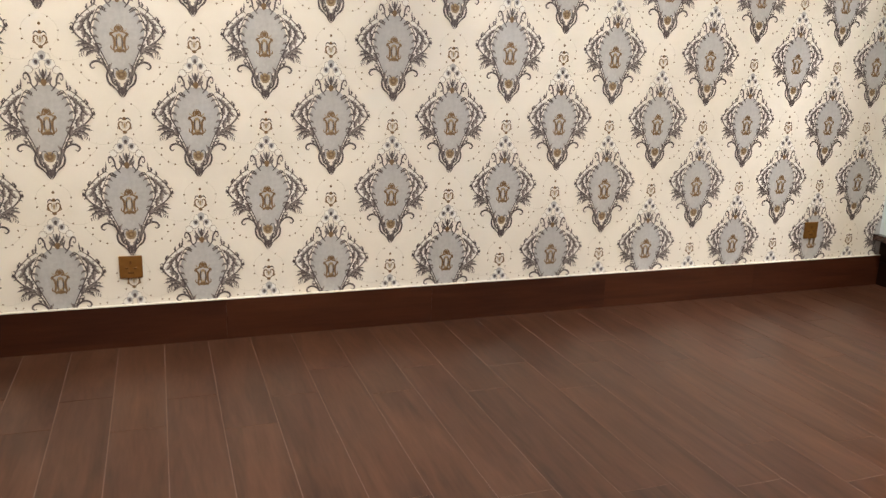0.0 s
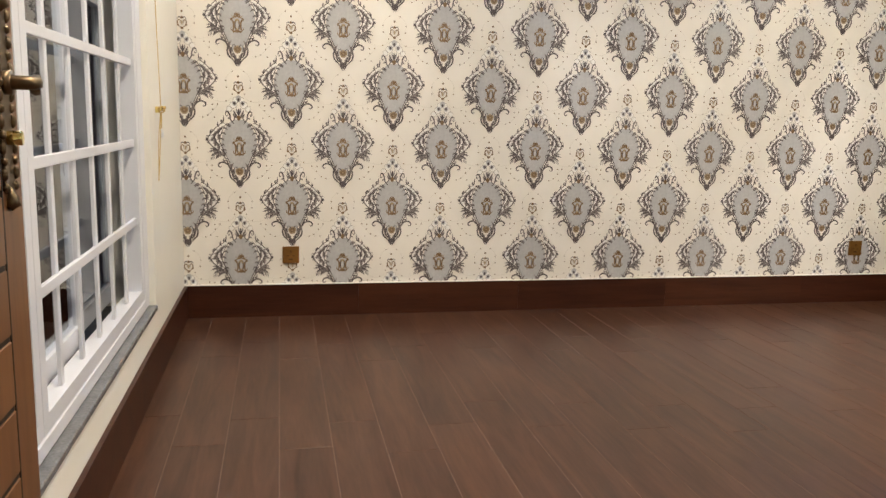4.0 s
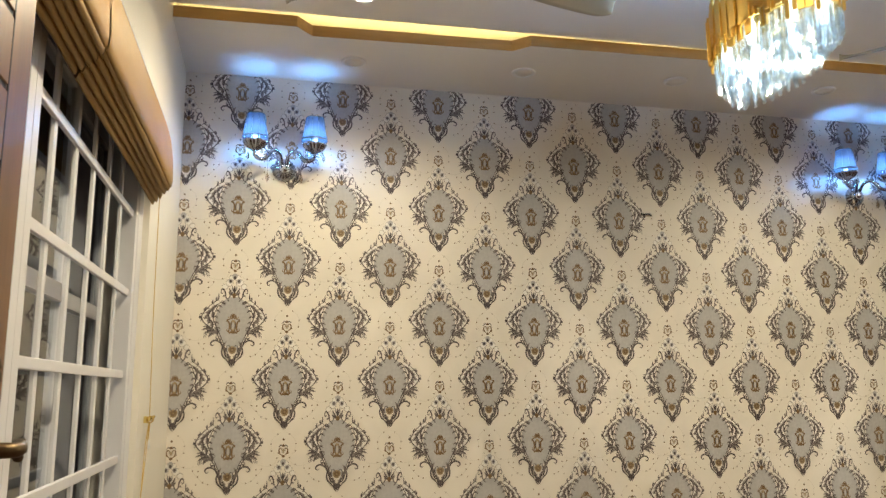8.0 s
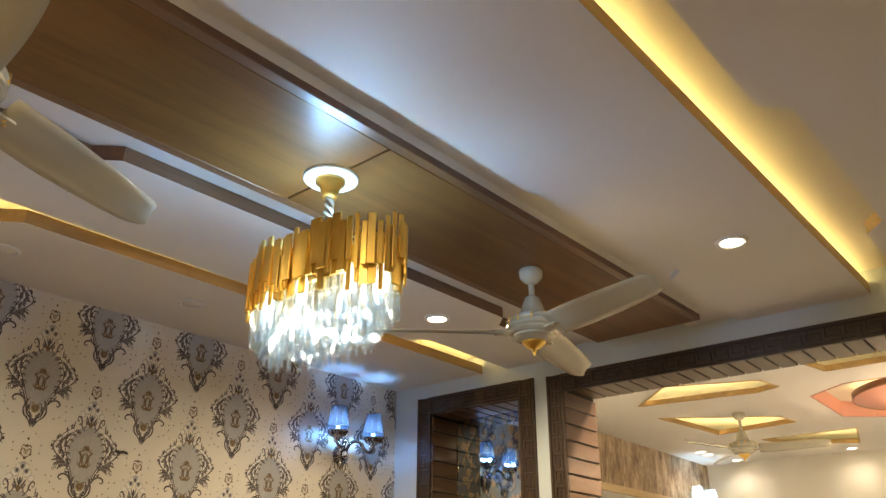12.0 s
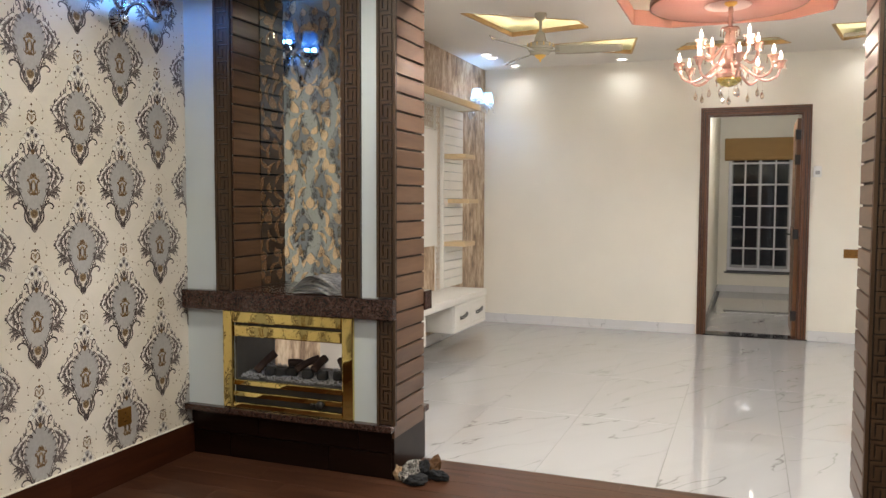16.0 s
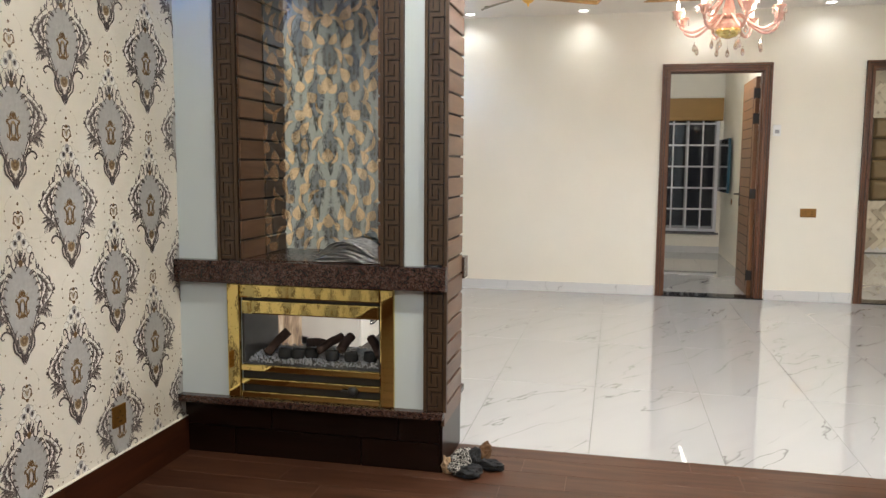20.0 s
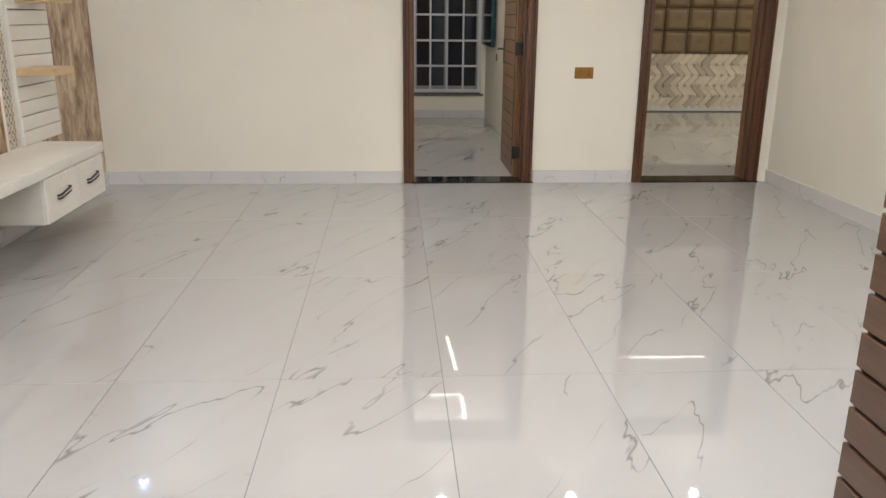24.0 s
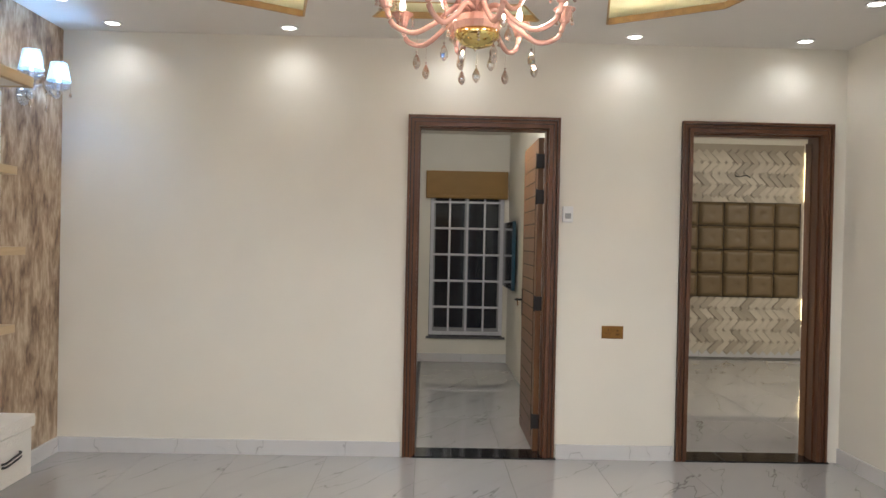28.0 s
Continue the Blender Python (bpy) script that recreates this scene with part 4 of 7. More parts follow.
# ---------- slatted linings and key-pattern trims ----------
def slats(name, n, pitch, size, start, step, m, label, category="wall lining"):
    """n boards of one size from start, step apart, over a black backing."""
    sl = tagged(new(name), label, category, kind="structure")
    me = mesh_of("slat", bbox((0, 0, 0), size, 0.002), m)
    for i in range(n):
        at(part("slat", me, m, sl), *(Vector(start) + Vector(step) * i))
    return sl


P = 0.0885
s1 = slats("jamb_lining_north", 26, P, (0.37, 0.014, P - 0.010), (XP0 - 0.005, OY1 - 0.018, 0.215), (0, 0, P), M_SLAT, "brown horizontal wooden slats lining the opening beside the fireplace")
part("backing", box(bmesh.new(), (XP0, OY1 - 0.006, 0.215), (XP1, OY1 - 0.001, OZ)), M_DARKLINE, s1)
s2 = slats("jamb_lining_south", 27, P, (0.37, 0.014, P - 0.010), (XP0 - 0.005, OY0 + 0.004, 0.1265), (0, 0, P), M_SLAT, "brown horizontal wooden slats lining the opening's plain side")
part("backing", box(bmesh.new(), (XP0, OY0 + 0.001, 0.1265), (XP1, OY0 + 0.006, OZ)), M_DARKLINE, s2)
s3 = slats("head_lining", 23, P, (0.37, P - 0.010, 0.014), (XP0 - 0.005, OY0 + 0.022, OZ - 0.018), (0, P, 0), M_SLAT, "brown wooden slats lining the head of the opening")
part("backing", box(bmesh.new(), (XP0, OY0 + 0.01, OZ - 0.006), (XP1, OY1 - 0.01, OZ - 0.001)), M_DARKLINE, s3)
s4 = slats("niche_lining_north", 18, P, (0.235, 0.012, P - 0.010), (XP0 - 0.005, 2.75 - 0.014, 0.903), (0, 0, P), M_SLAT, "dark brown horizontal slats lining the niche")
part("backing", box(bmesh.new(), (XP0, 2.744, 0.903), (3.50, 2.749, 2.51)), M_DARKLINE, s4)
s5 = slats("niche_lining_south", 18, P, (0.235, 0.012, P - 0.010), (XP0 - 0.005, 2.10 + 0.002, 0.903), (0, 0, P), M_SLAT, "dark brown horizontal slats lining the niche's other side")
part("backing", box(bmesh.new(), (XP0, 2.101, 0.903), (3.50, 2.106, 2.51)), M_DARKLINE, s5)
s6 = slats("niche_lining_head", 7, P, (0.235, P - 0.010, 0.012), (XP0 - 0.005, 2.118, 2.51 - 0.014), (0, P, 0), M_SLAT, "dark brown slats lining the head of the niche")
part("backing", box(bmesh.new(), (XP0, 2.11, 2.504), (3.50, 2.74, 2.509)), M_DARKLINE, s6)

KP, KW = 0.0835, 0.100


def key_unit():
    """One unit of a meander, KP long, in the plane x = 0 and running along z: raised bands round narrow sawn grooves."""
    w, g = 0.0665, 0.0058
    cuts = [(0.28, 0.95, 1, 0.95), (0.28, 0.40, 0.28, 0.95), (0, 0.20, 0.67, 0.20), (0.67, 0.20, 0.67, 0.73)]
    sawn = [((0.5 - u1) * w - g / 2, v0 * KP - g / 2, (0.5 - u0) * w + g / 2, v1 * KP + g / 2) for u0, v0, u1, v1 in cuts]
    sawn += [(-w / 2 - g / 2, -1, -w / 2 + g / 2, 1), (w / 2 - g / 2, -1, w / 2 + g / 2, 1)]
    ys = sorted({round(v, 6) for c in sawn for v in (c[0], c[2]) if abs(v) <= w / 2 + 1e-6} | {-w / 2, w / 2})
    zs = sorted({round(v, 6) for c in sawn for v in (c[1], c[3]) if 0 <= v <= KP} | {0.0, KP})
    bm = bmesh.new()
    for z0, z1 in zip(zs, zs[1:]):
        run = None
        for y0, y1 in list(zip(ys, ys[1:])) + [(9, 9)]:
            cy, cz = (y0 + y1) / 2, (z0 + z1) / 2
            solid = y0 < 9 and not any(a < cy < c and b < cz < d for a, b, c, d in sawn)
            if solid:
                run = (run[0], y1) if run else (y0, y1)
            elif run:
                box(bm, (-0.007, run[0], z0), (0, run[1], z1))
                run = None
    return mesh_of("key_bar", bm, M_KEY)


KEY = key_unit()


def key_trim(name, runs, label):
    """A carved trim on the partition's face: runs of (y, z, length, turn) in which turn 0 climbs and 90 runs sideways."""
    tr = tagged(new(name), label, "trim", kind="structure")
    for y, z, length, turn in runs:
        base = bmesh.new()
        box(base, (-0.010, -KW / 2, 0), (0, KW / 2, length))
        box(base, (-0.0185, -KW / 2, 0), (-0.010, -KW / 2 + 0.0138, length), 1), box(base, (-0.0185, KW / 2 - 0.0138, 0), (-0.010, KW / 2, length), 1)
        at(part("trim_board", base, [M_KEYB, M_KEY], tr), XP0, y, z, turn)
        n = int(round((length - 0.012) / KP))
        for i in range(n):
            k = part("key_motif", KEY, M_KEY, tr)
            k.matrix_local = pose(XP0 - 0.010, y, z, turn) @ Matrix.Translation((0, 0, 0.006 + i * (length - 0.012) / n))
    return tr


key_trim("trim_niche", [(2.80, 0.90, 1.705, 0), (2.05, 0.90, 1.705, 0), (2.75, 2.555, 0.65, 90)], "carved dark brown key-pattern trim round the niche")
key_trim("trim_opening", [(1.862, 0.905, 1.69, 0), (1.862, 0.28, 0.52, 0), (-0.254, 0.18, 2.415, 0), (1.812, 2.545, 2.018, 90)], "carved dark brown key-pattern trim round the wide opening")

# ---------- fireplace ----------
hearth = thing("hearth", (3.25, 2.44, 0), "raised hearth of dark brown tiles with a red-brown granite top", "hearth")
bm = bmesh.new()
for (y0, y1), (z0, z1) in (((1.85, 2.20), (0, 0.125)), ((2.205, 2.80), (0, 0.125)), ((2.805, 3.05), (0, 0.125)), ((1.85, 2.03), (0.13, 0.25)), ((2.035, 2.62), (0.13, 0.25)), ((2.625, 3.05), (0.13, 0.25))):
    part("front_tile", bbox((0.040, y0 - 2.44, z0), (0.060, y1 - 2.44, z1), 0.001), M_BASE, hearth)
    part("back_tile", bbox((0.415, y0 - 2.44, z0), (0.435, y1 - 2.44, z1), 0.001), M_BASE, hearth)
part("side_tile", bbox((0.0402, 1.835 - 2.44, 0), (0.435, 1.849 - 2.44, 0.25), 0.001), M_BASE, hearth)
part("core", box(bmesh.new(), (0.060, -0.588, 0), (0.415, 0.61, 0.249)), M_GROUT, hearth)
part("granite_top", bbox((-0.025, 1.822 - 2.44, 0.25), (0.019, 0.61, 0.282), 0.004, 2), M_GRANITE, hearth, "polished red-brown granite edge slab")
part("granite_back", bbox((0.381, 1.822 - 2.44, 0.25), (0.46, 0.61, 0.282), 0.004, 2), M_GRANITE, hearth, "polished red-brown granite slab of the hall side")
mantel = thing("mantel_shelf", (3.25, 2.43, 0.80), "thick polished red-brown granite mantel shelf", "mantel shelf")
part("slab", bbox((-0.03, 1.812 - 2.43, 0.0), (0.0195, 0.62, 0.100), 0.004, 2), M_GRANITE, mantel)
part("slab_back", bbox((0.3805, 1.812 - 2.43, 0.0), (0.47, 0.62, 0.100), 0.004, 2), M_GRANITE, mantel)
part("niche_floor", bbox((0.019, 2.103 - 2.43, 0.096), (0.255, 2.748 - 2.43, 0.103)), M_GRANITE, mantel)

fire = thing("fireplace_insert", (XP0, 2.425, 0.283), "see-through gas fireplace with a polished brass front", "fireplace")
Y0, Y1, H0 = -0.385, 0.385, 0.515


def brass_front(x0, x1, parent):
    for y0, y1 in ((Y0, Y0 + 0.062), (Y1 - 0.062, Y1)):
        part("side_frame", bbox((x0, y0, 0.0), (x1, y1, H0), 0.006, 2), M_BRASS, parent)
    part("top_frame", bbox((x0, Y0 + 0.062, H0 - 0.062), (x1, Y1 - 0.062, H0), 0.006, 2), M_BRASS, parent)
    part("hood", bbox((x0 + 0.004, Y0 + 0.068, H0 - 0.135), (x1 + 0.004, Y1 - 0.068, H0 - 0.075), 0.006, 2), M_BRASS, parent)
    for z0, z1 in ((0.0, 0.030), (0.062, 0.090), (0.122, 0.152)):
        part("rail", bbox((x0 + 0.002, Y0 + 0.064, z0), (x1, Y1 - 0.064, z1), 0.004, 2), M_BRASS, parent)
    part("slot_back", box(box(bmesh.new(), (x1 + 0.001, Y0 + 0.064, 0.0), (x1 + 0.006, Y1 - 0.064, 0.15)), (x1 + 0.001, Y0 + 0.064, H0 - 0.08), (x1 + 0.006, Y1 - 0.064, H0 - 0.055)), M_BLACK, parent)


brass_front(-0.022, -0.002, fire)
k = part("control_knob", lathe(bmesh.new(), [(0.0, 0), (0.020, 0), (0.023, 0.006), (0.020, 0.022), (0.008, 0.026), (0.0, 0.026)], 16), M_BLACK, fire)
at(k, -0.016, -0.20, 0.062, 0, -90, 0)
part("lever_tap", tube(bmesh.new(), [(-0.03, -0.20, 0.062), (-0.032, -0.15, 0.066)], 0.006, 6), M_BLACK, fire)
part("burner_tray", box(bmesh.new(), (0.0, -0.315, 0.10), (0.36, 0.315, 0.152)), M_FIREBOX, fire)
part("liner_side", bbox((0.0, 0.312, 0.152), (0.36, 0.324, 0.43)), M_FIREBOX, fire)
part("liner_side", bbox((0.0, -0.324, 0.152), (0.36, -0.312, 0.43)), M_FIREBOX, fire)
part("liner_top", bbox((0.0, -0.312, 0.42), (0.36, 0.312, 0.43)), M_FIREBOX, fire)
random.seed(4)
bm = bmesh.new()
for i in range(1900):
    x, y = random.uniform(0.004, 0.30), random.uniform(-0.305, 0.305)
    r = random.uniform(0.0022, 0.0046)
    m = Matrix.Translation((x, y, 0.154 + 0.02 * (0.3 + 0.7 * min(1, x / 0.08)) + random.uniform(-0.004, 0.006))) @ Euler([random.uniform(0, 6) for _ in range(3)]).to_matrix().to_4x4() @ Matrix.Diagonal((r * 1.3, r, r * 0.8, 1))
    bmesh.ops.create_icosphere(bm, subdivisions=1, radius=1.0, matrix=m)
pb = part("pebble_bed", bm, M_PEBBLE, fire, "crushed white glass pebbles")
tagged(pb, kind="stuff")


def log(parent, p, q, r, m):
    pts = smooth_line([p, (Vector(p) + Vector(q)) / 2 + Vector((0.004, 0, 0.006)), q], 4)
    bm = tube(bmesh.new(), pts, r, 10)
    for v in bm.verts:
        v.co += 0.10 * r * noise.noise_vector(v.co * 60)
    part("log", bm, m, parent)


for y in (0.145, 0.085, 0.030, -0.075, -0.165, -0.250):
    bm = lathe(bmesh.new(), [(0.0, -0.022), (0.027, -0.022), (0.030, -0.016), (0.031, 0.0), (0.030, 0.015), (0.027, 0.021), (0.0, 0.022)], 18)
    for v in bm.verts:
        v.co += 0.0035 * noise.noise_vector(v.co * 55 + Vector((y * 40, 0, 0)))
    at(part("coal", bm, M_COAL, fire, "charred black block"), 0.070 + 0.02 * math.sin(y * 40), y, 0.194, 8 * math.sin(y * 90), 6)
log(fire, (0.06, 0.235, 0.185), (0.14, 0.165, 0.275), 0.021, M_LOG)
log(fire, (0.10, 0.060, 0.235), (0.13, -0.03, 0.225), 0.020, M_LOG)
log(fire, (0.05, -0.015, 0.215), (0.15, -0.095, 0.262), 0.019, M_LOG)
log(fire, (0.06, -0.115, 0.220), (0.14, -0.140, 0.268), 0.022, M_LOG)
log(fire, (0.06, -0.300, 0.205), (0.13, -0.235, 0.268), 0.020, M_LOG)

# ---------- niche mirror with gold leaf pattern ----------
mirror = thing("niche_mirror", (3.503, 2.425, 0.903), "grey mirror with inlaid gold leaf pattern at the niche's back", "mirror")
part("mirror_pane", bbox((0.0, -0.325, 0.0), (0.006, 0.325, 1.60)), M_MIRROR, mirror)


def leaf_shape(l, w, bend, m=7):
    """A pointed, bent leaf outline along +v."""
    pts = []
    for s in (1, -1):
        for i in range(m + 1):
            t = i / m if s > 0 else 1 - i / m
            wd = w * (math.sin(math.pi * t ** 0.8)) * 0.5
            pts.append((bend * math.sin(math.pi * t) + s * wd, l * t))
    return pts[:-1][:m] + pts[m:-1]


def leaf_mesh(l, w, bend):
    bm = bmesh.new()
    pts = leaf_shape(l, w, bend)
    f = bm.faces.new([bm.verts.new((-0.002, u, v - l / 2)) for u, v in pts])
    if f.normal.x > 0:
        f.normal_flip()
    r = bmesh.ops.extrude_face_region(bm, geom=[f])
    for v in [g for g in r["geom"] if isinstance(g, bmesh.types.BMVert)]:
        v.co.x = -0.0005
    bmesh.ops.recalc_face_normals(bm, faces=bm.faces[:])
    return mesh_of("gold_leaf", bm, M_MIRRORG)


def cut_leaf(pts):
    bm = bmesh.new()
    line = smooth_line([(0, u, v) for u, v in pts] + [(0, *pts[0])], 4)[:-1]
    f = bm.faces.new([bm.verts.new((-0.002, p.y, p.z)) for p in line])
    r = bmesh.ops.extrude_face_region(bm, geom=[f])
    for v in [g for g in r["geom"] if isinstance(g, bmesh.types.BMVert)]:
        v.co.x = -0.0005
    bmesh.ops.recalc_face_normals(bm, faces=bm.faces[:])
    return mesh_of("gold_leaf", bm, M_MIRRORG)


LEAVES = [leaf_mesh(0.090, 0.052, 0.012), leaf_mesh(0.118, 0.040, 0.028), leaf_mesh(0.066, 0.056, 0.0), leaf_mesh(0.078, 0.038, 0.016),
          cut_leaf([(0.0, -0.050), (0.026, -0.020), (0.030, 0.018), (0.006, 0.048), (0.012, 0.014), (0.004, -0.016)]),
          cut_leaf([(-0.004, -0.030), (0.028, 0.020), (0.032, 0.036), (0.0, 0.018), (-0.032, 0.034), (-0.026, 0.012)]),
          cut_leaf([(0.0, -0.064), (0.014, -0.040), (0.034, 0.0), (0.022, 0.044), (-0.010, 0.062), (0.008, 0.020), (0.004, -0.024)])]
random.seed(11)
spots = []
for k in range(5200):
    y, z = random.uniform(0.022, 0.315), random.uniform(0.035, 1.57)
    if all(((y - a) / 0.9) ** 2 + (z - b) ** 2 > 0.0560 ** 2 for a, b in spots):
        spots.append((y, z))
        kind = (0, 2, 3, 4, 6, 0, 4)[random.randrange(7)]
        ang = random.uniform(-48, 48)
        size = random.uniform(0.78, 0.94) if y > 0.04 else 0.66
        for s in (1, -1):
            o = part("gold_leaf", LEAVES[kind], M_MIRRORG, mirror)
            o.matrix_local = Matrix.Translation((0, s * y, z)) @ Matrix.Rotation(radians(s * ang), 4, "X") @ Matrix.Diagonal((1, s * size, size, 1))
for z in (0.16, 0.46, 0.78, 1.06, 1.38):
    at(part("gold_leaf", LEAVES[2], M_MIRRORG, mirror), -0.0004, 0, z)

# ---------- folded newspapers on the mantel ----------
news = thing("newspaper_stack", (3.36, 2.25, 0.903), "untidy heap of folded grey newspapers on the granite shelf", "newspapers")
random.seed(7)
for i in range(15):
    bm = bmesh.new()
    k = i / 14
    w, d = random.uniform(0.285, 0.315) * (1 - 0.14 * k), random.uniform(0.185, 0.205)
    bmesh.ops.create_grid(bm, x_segments=8, y_segments=20, size=0.5, matrix=Matrix.Diagonal((d, w, 1, 1)))
    ph, amp = random.uniform(0, 6), random.uniform(0.001, 0.004)
    for v in bm.verts:
        e = min(1, abs(v.co.y - 0.015) / (w / 2))
        dome = (0.004 + 0.046 * k) * (1 - 0.85 * e ** 1.8) + 0.0028 * i * (1 - 0.55 * e * e)
        v.co.z = dome + amp * math.sin(v.co.y * 34 + ph) * (0.4 + e) + 0.006 * noise.noise(Vector((v.co.x * 12, v.co.y * 12, i * 3.1)))
        v.co.z = max(v.co.z, 0.0010 * i + 0.001)
    r = bmesh.ops.extrude_face_region(bm, geom=bm.faces[:])
    for v in [g for g in r["geom"] if isinstance(g, bmesh.types.BMVert)]:
        v.co.z += 0.0014
    bmesh.ops.recalc_face_normals(bm, faces=bm.faces[:])
    for f in bm.faces:
        f.smooth = True
        f.material_index = 1 if abs(f.normal.z) < 0.5 else 0
    o = part("newspaper", bm, [M_NEWS, M_NEWSE], news)
    turn = -24 if i in (2, 5) else random.uniform(-8, 8)
    at(o, random.uniform(-0.014, 0.010) + 0.016 * k, random.uniform(-0.010, 0.014), 0.001, 0, 0, turn)

# ---------- heap of clothes on the floor ----------
heap = thing("clothes_heap", (3.345, 1.735, 0), "small heap of black, tan, rust and patterned cloth on floor", "clothes")
random.seed(5)


def crumpled(sx, sy, sz, seed, fold, lean=0.0):
    """A wad of cloth: a flattened ball drawn into ridged folds, resting on the floor."""
    bm = bmesh.new()
    bmesh.ops.create_icosphere(bm, subdivisions=5, radius=1.0)
    off = Vector((seed * 3.7, seed * 1.9, seed * 5.3))
    for v in bm.verts:
        n = v.co.normalized()
        ridge = 1 - abs(noise.noise(Vector((n.x * fold, n.y * fold * 0.6, n.z * fold)) + off)) * 2.2
        fine = 1 - abs(noise.noise(n * fold * 2.3 + off * 2)) * 2
        k = 0.80 + 0.34 * noise.noise(n * 1.4 + off) + 0.17 * ridge + 0.07 * fine
        v.co = Vector((n.x * sx * k, n.y * sy * k, max(n.z * sz * k, -sz * 0.55)))
        v.co.y += lean * v.co.z
    for f in bm.faces:
        f.smooth = True
    return bm


for nm, m, (x, y, z), size, seed, fold, lean, turn in (
    ("patterned_cloth", M_CLOTH2, (0.0, 0.030, 0.036), (0.052, 0.052, 0.058), 1, 2.2, -0.2, 20), ("patterned_fold", M_CLOTH2, (-0.045, 0.035, 0.022), (0.042, 0.036, 0.036), 2, 2.0, 0.3, -15),
    ("black_cloth", M_CLOTH1, (-0.060, -0.018, 0.018), (0.050, 0.058, 0.030), 3, 2.6, 0.0, 35), ("black_trouser_leg", M_CLOTH1, (0.030, -0.088, 0.020), (0.030, 0.070, 0.030), 4, 2.4, 0.0, -10),
    ("dark_sleeve", M_CLOTH1, (0.020, -0.022, 0.040), (0.044, 0.034, 0.056), 5, 2.2, -0.3, 0), ("tan_cloth", M_CLOTH3, (-0.040, 0.080, 0.026), (0.030, 0.026, 0.042), 6, 3.0, 0.2, 0),
    ("rust_cloth", M_CLOTH4, (0.070, -0.050, 0.044), (0.038, 0.044, 0.056), 7, 2.2, -0.4, 25)):
    at(part(nm, crumpled(*size, seed, fold, lean), m, heap), x, y, z, 0, 0, turn)


# ---------- downlights ----------
def downlight(lit):
    d = new("downlight")
    part("ring", lathe_open([(0.044, 0.0), (0.061, 0.0), (0.060, -0.005), (0.050, -0.009), (0.044, -0.006), (0.044, 0.0)], 28, (0, 0, 0)), M_PLASTIC, d)
    part("lens", lathe(bmesh.new(), [(0.0, -0.003), (0.045, -0.004), (0.045, -0.001), (0.0, -0.001)], 28), M_LAMPON if lit else M_CEIL, d)
    return d


dl = downlight(True)
tagged(dl, "round white ceiling downlight, lit", "downlight", "downlights")
dl.matrix_world = Matrix.Translation((*DL_A[0], ZA - 0.0005))
for x, y in DL_A[1:]:
    copy_thing(dl, Matrix.Translation((x, y, ZA - 0.0005)))
# The added row at x = 3.87 gets fittings as well.
for x, y in DL_H:
    copy_thing(dl, Matrix.Translation((x, y, ZH - 0.0005)))
off = downlight(False)
tagged(off, "round white ceiling downlight, switched off", "downlight", "dark downlights")
off.matrix_world = Matrix.Translation((-0.19, 2.76, ZA - 0.0005))
for x, y in ((0.66, 2.72), (1.47, 2.67), (2.32, 2.63)):
    copy_thing(off, Matrix.Translation((x, y, ZA - 0.0005)))


# ---------- lounge window, blinds, cord ----------
def window_grille(name, x, y0, y1, z0, z1, cols, rows, face, label, group, kind="structure", glass=M_GLASS):
    """A barred window: white bars in front, grey sliding sashes and glass behind. face: +1 if the room lies towards +x."""
    w = tagged(new(name), label, "window", group, kind)
    f = 0.040
    fr = bmesh.new()
    for a, b in (((y0, z0), (y0 + f, z1)), ((y1 - f, z0), (y1, z1)), ((y0 + f, z0), (y1 - f, z0 + f)), ((y0 + f, z1 - f), (y1 - f, z1))):
        box(fr, (x - 0.025, a[0], a[1]), (x + 0.025, b[0], b[1]))
    part("window_frame", fr, M_UPVC, w)
    for i in range(1, cols):
        y = y0 + f / 2 + (y1 - y0 - f) * i / cols
        part("bar", bbox((x + face * 0.004 - 0.005, y - 0.012, z0 + f), (x + face * 0.004 + 0.005, y + 0.012, z1 - f), 0.0015), M_UPVC, w)
    for j in range(1, rows):
        z = z0 + f / 2 + (z1 - z0 - f) * j / rows
        part("cross_bar", bbox((x + face * 0.010 - 0.006, y0 + f, z - 0.013), (x + face * 0.010 + 0.006, y1 - f, z + 0.013), 0.0015), M_UPVC, w)
    half = (y0 + y1) / 2
    for k, (a, b) in enumerate(((y0 + 0.01, half + 0.03), (half - 0.03, y1 - 0.01))):
        xs = x - face * (0.055 + 0.028 * k)
        sb = bmesh.new()
        for p, q in (((a, z0 + 0.02), (a + 0.05, z1 - 0.02)), ((b - 0.05, z0 + 0.02), (b, z1 - 0.02)), ((a + 0.05, z0 + 0.02), (b - 0.05, z0 + 0.08)), ((a + 0.05, z1 - 0.08), (b - 0.05, z1 - 0.02))):
            box(sb, (xs - 0.011, p[0], p[1]), (xs + 0.011, q[0], q[1]))
        if face > 0:
            box(sb, (xs - 0.013, a + 0.05, 1.355), (xs + 0.013, b - 0.05, 1.400))
        s = part("sash", sb, M_UPVC if face > 0 and k == 0 else M_ALU, w)
        pn = part("pane", box(bmesh.new(), (xs - 0.002, a + 0.05, z0 + 0.08), (xs + 0.002, b - 0.05, z1 - 0.08)), glass, s)
        pn.visible_shadow = False
    return w


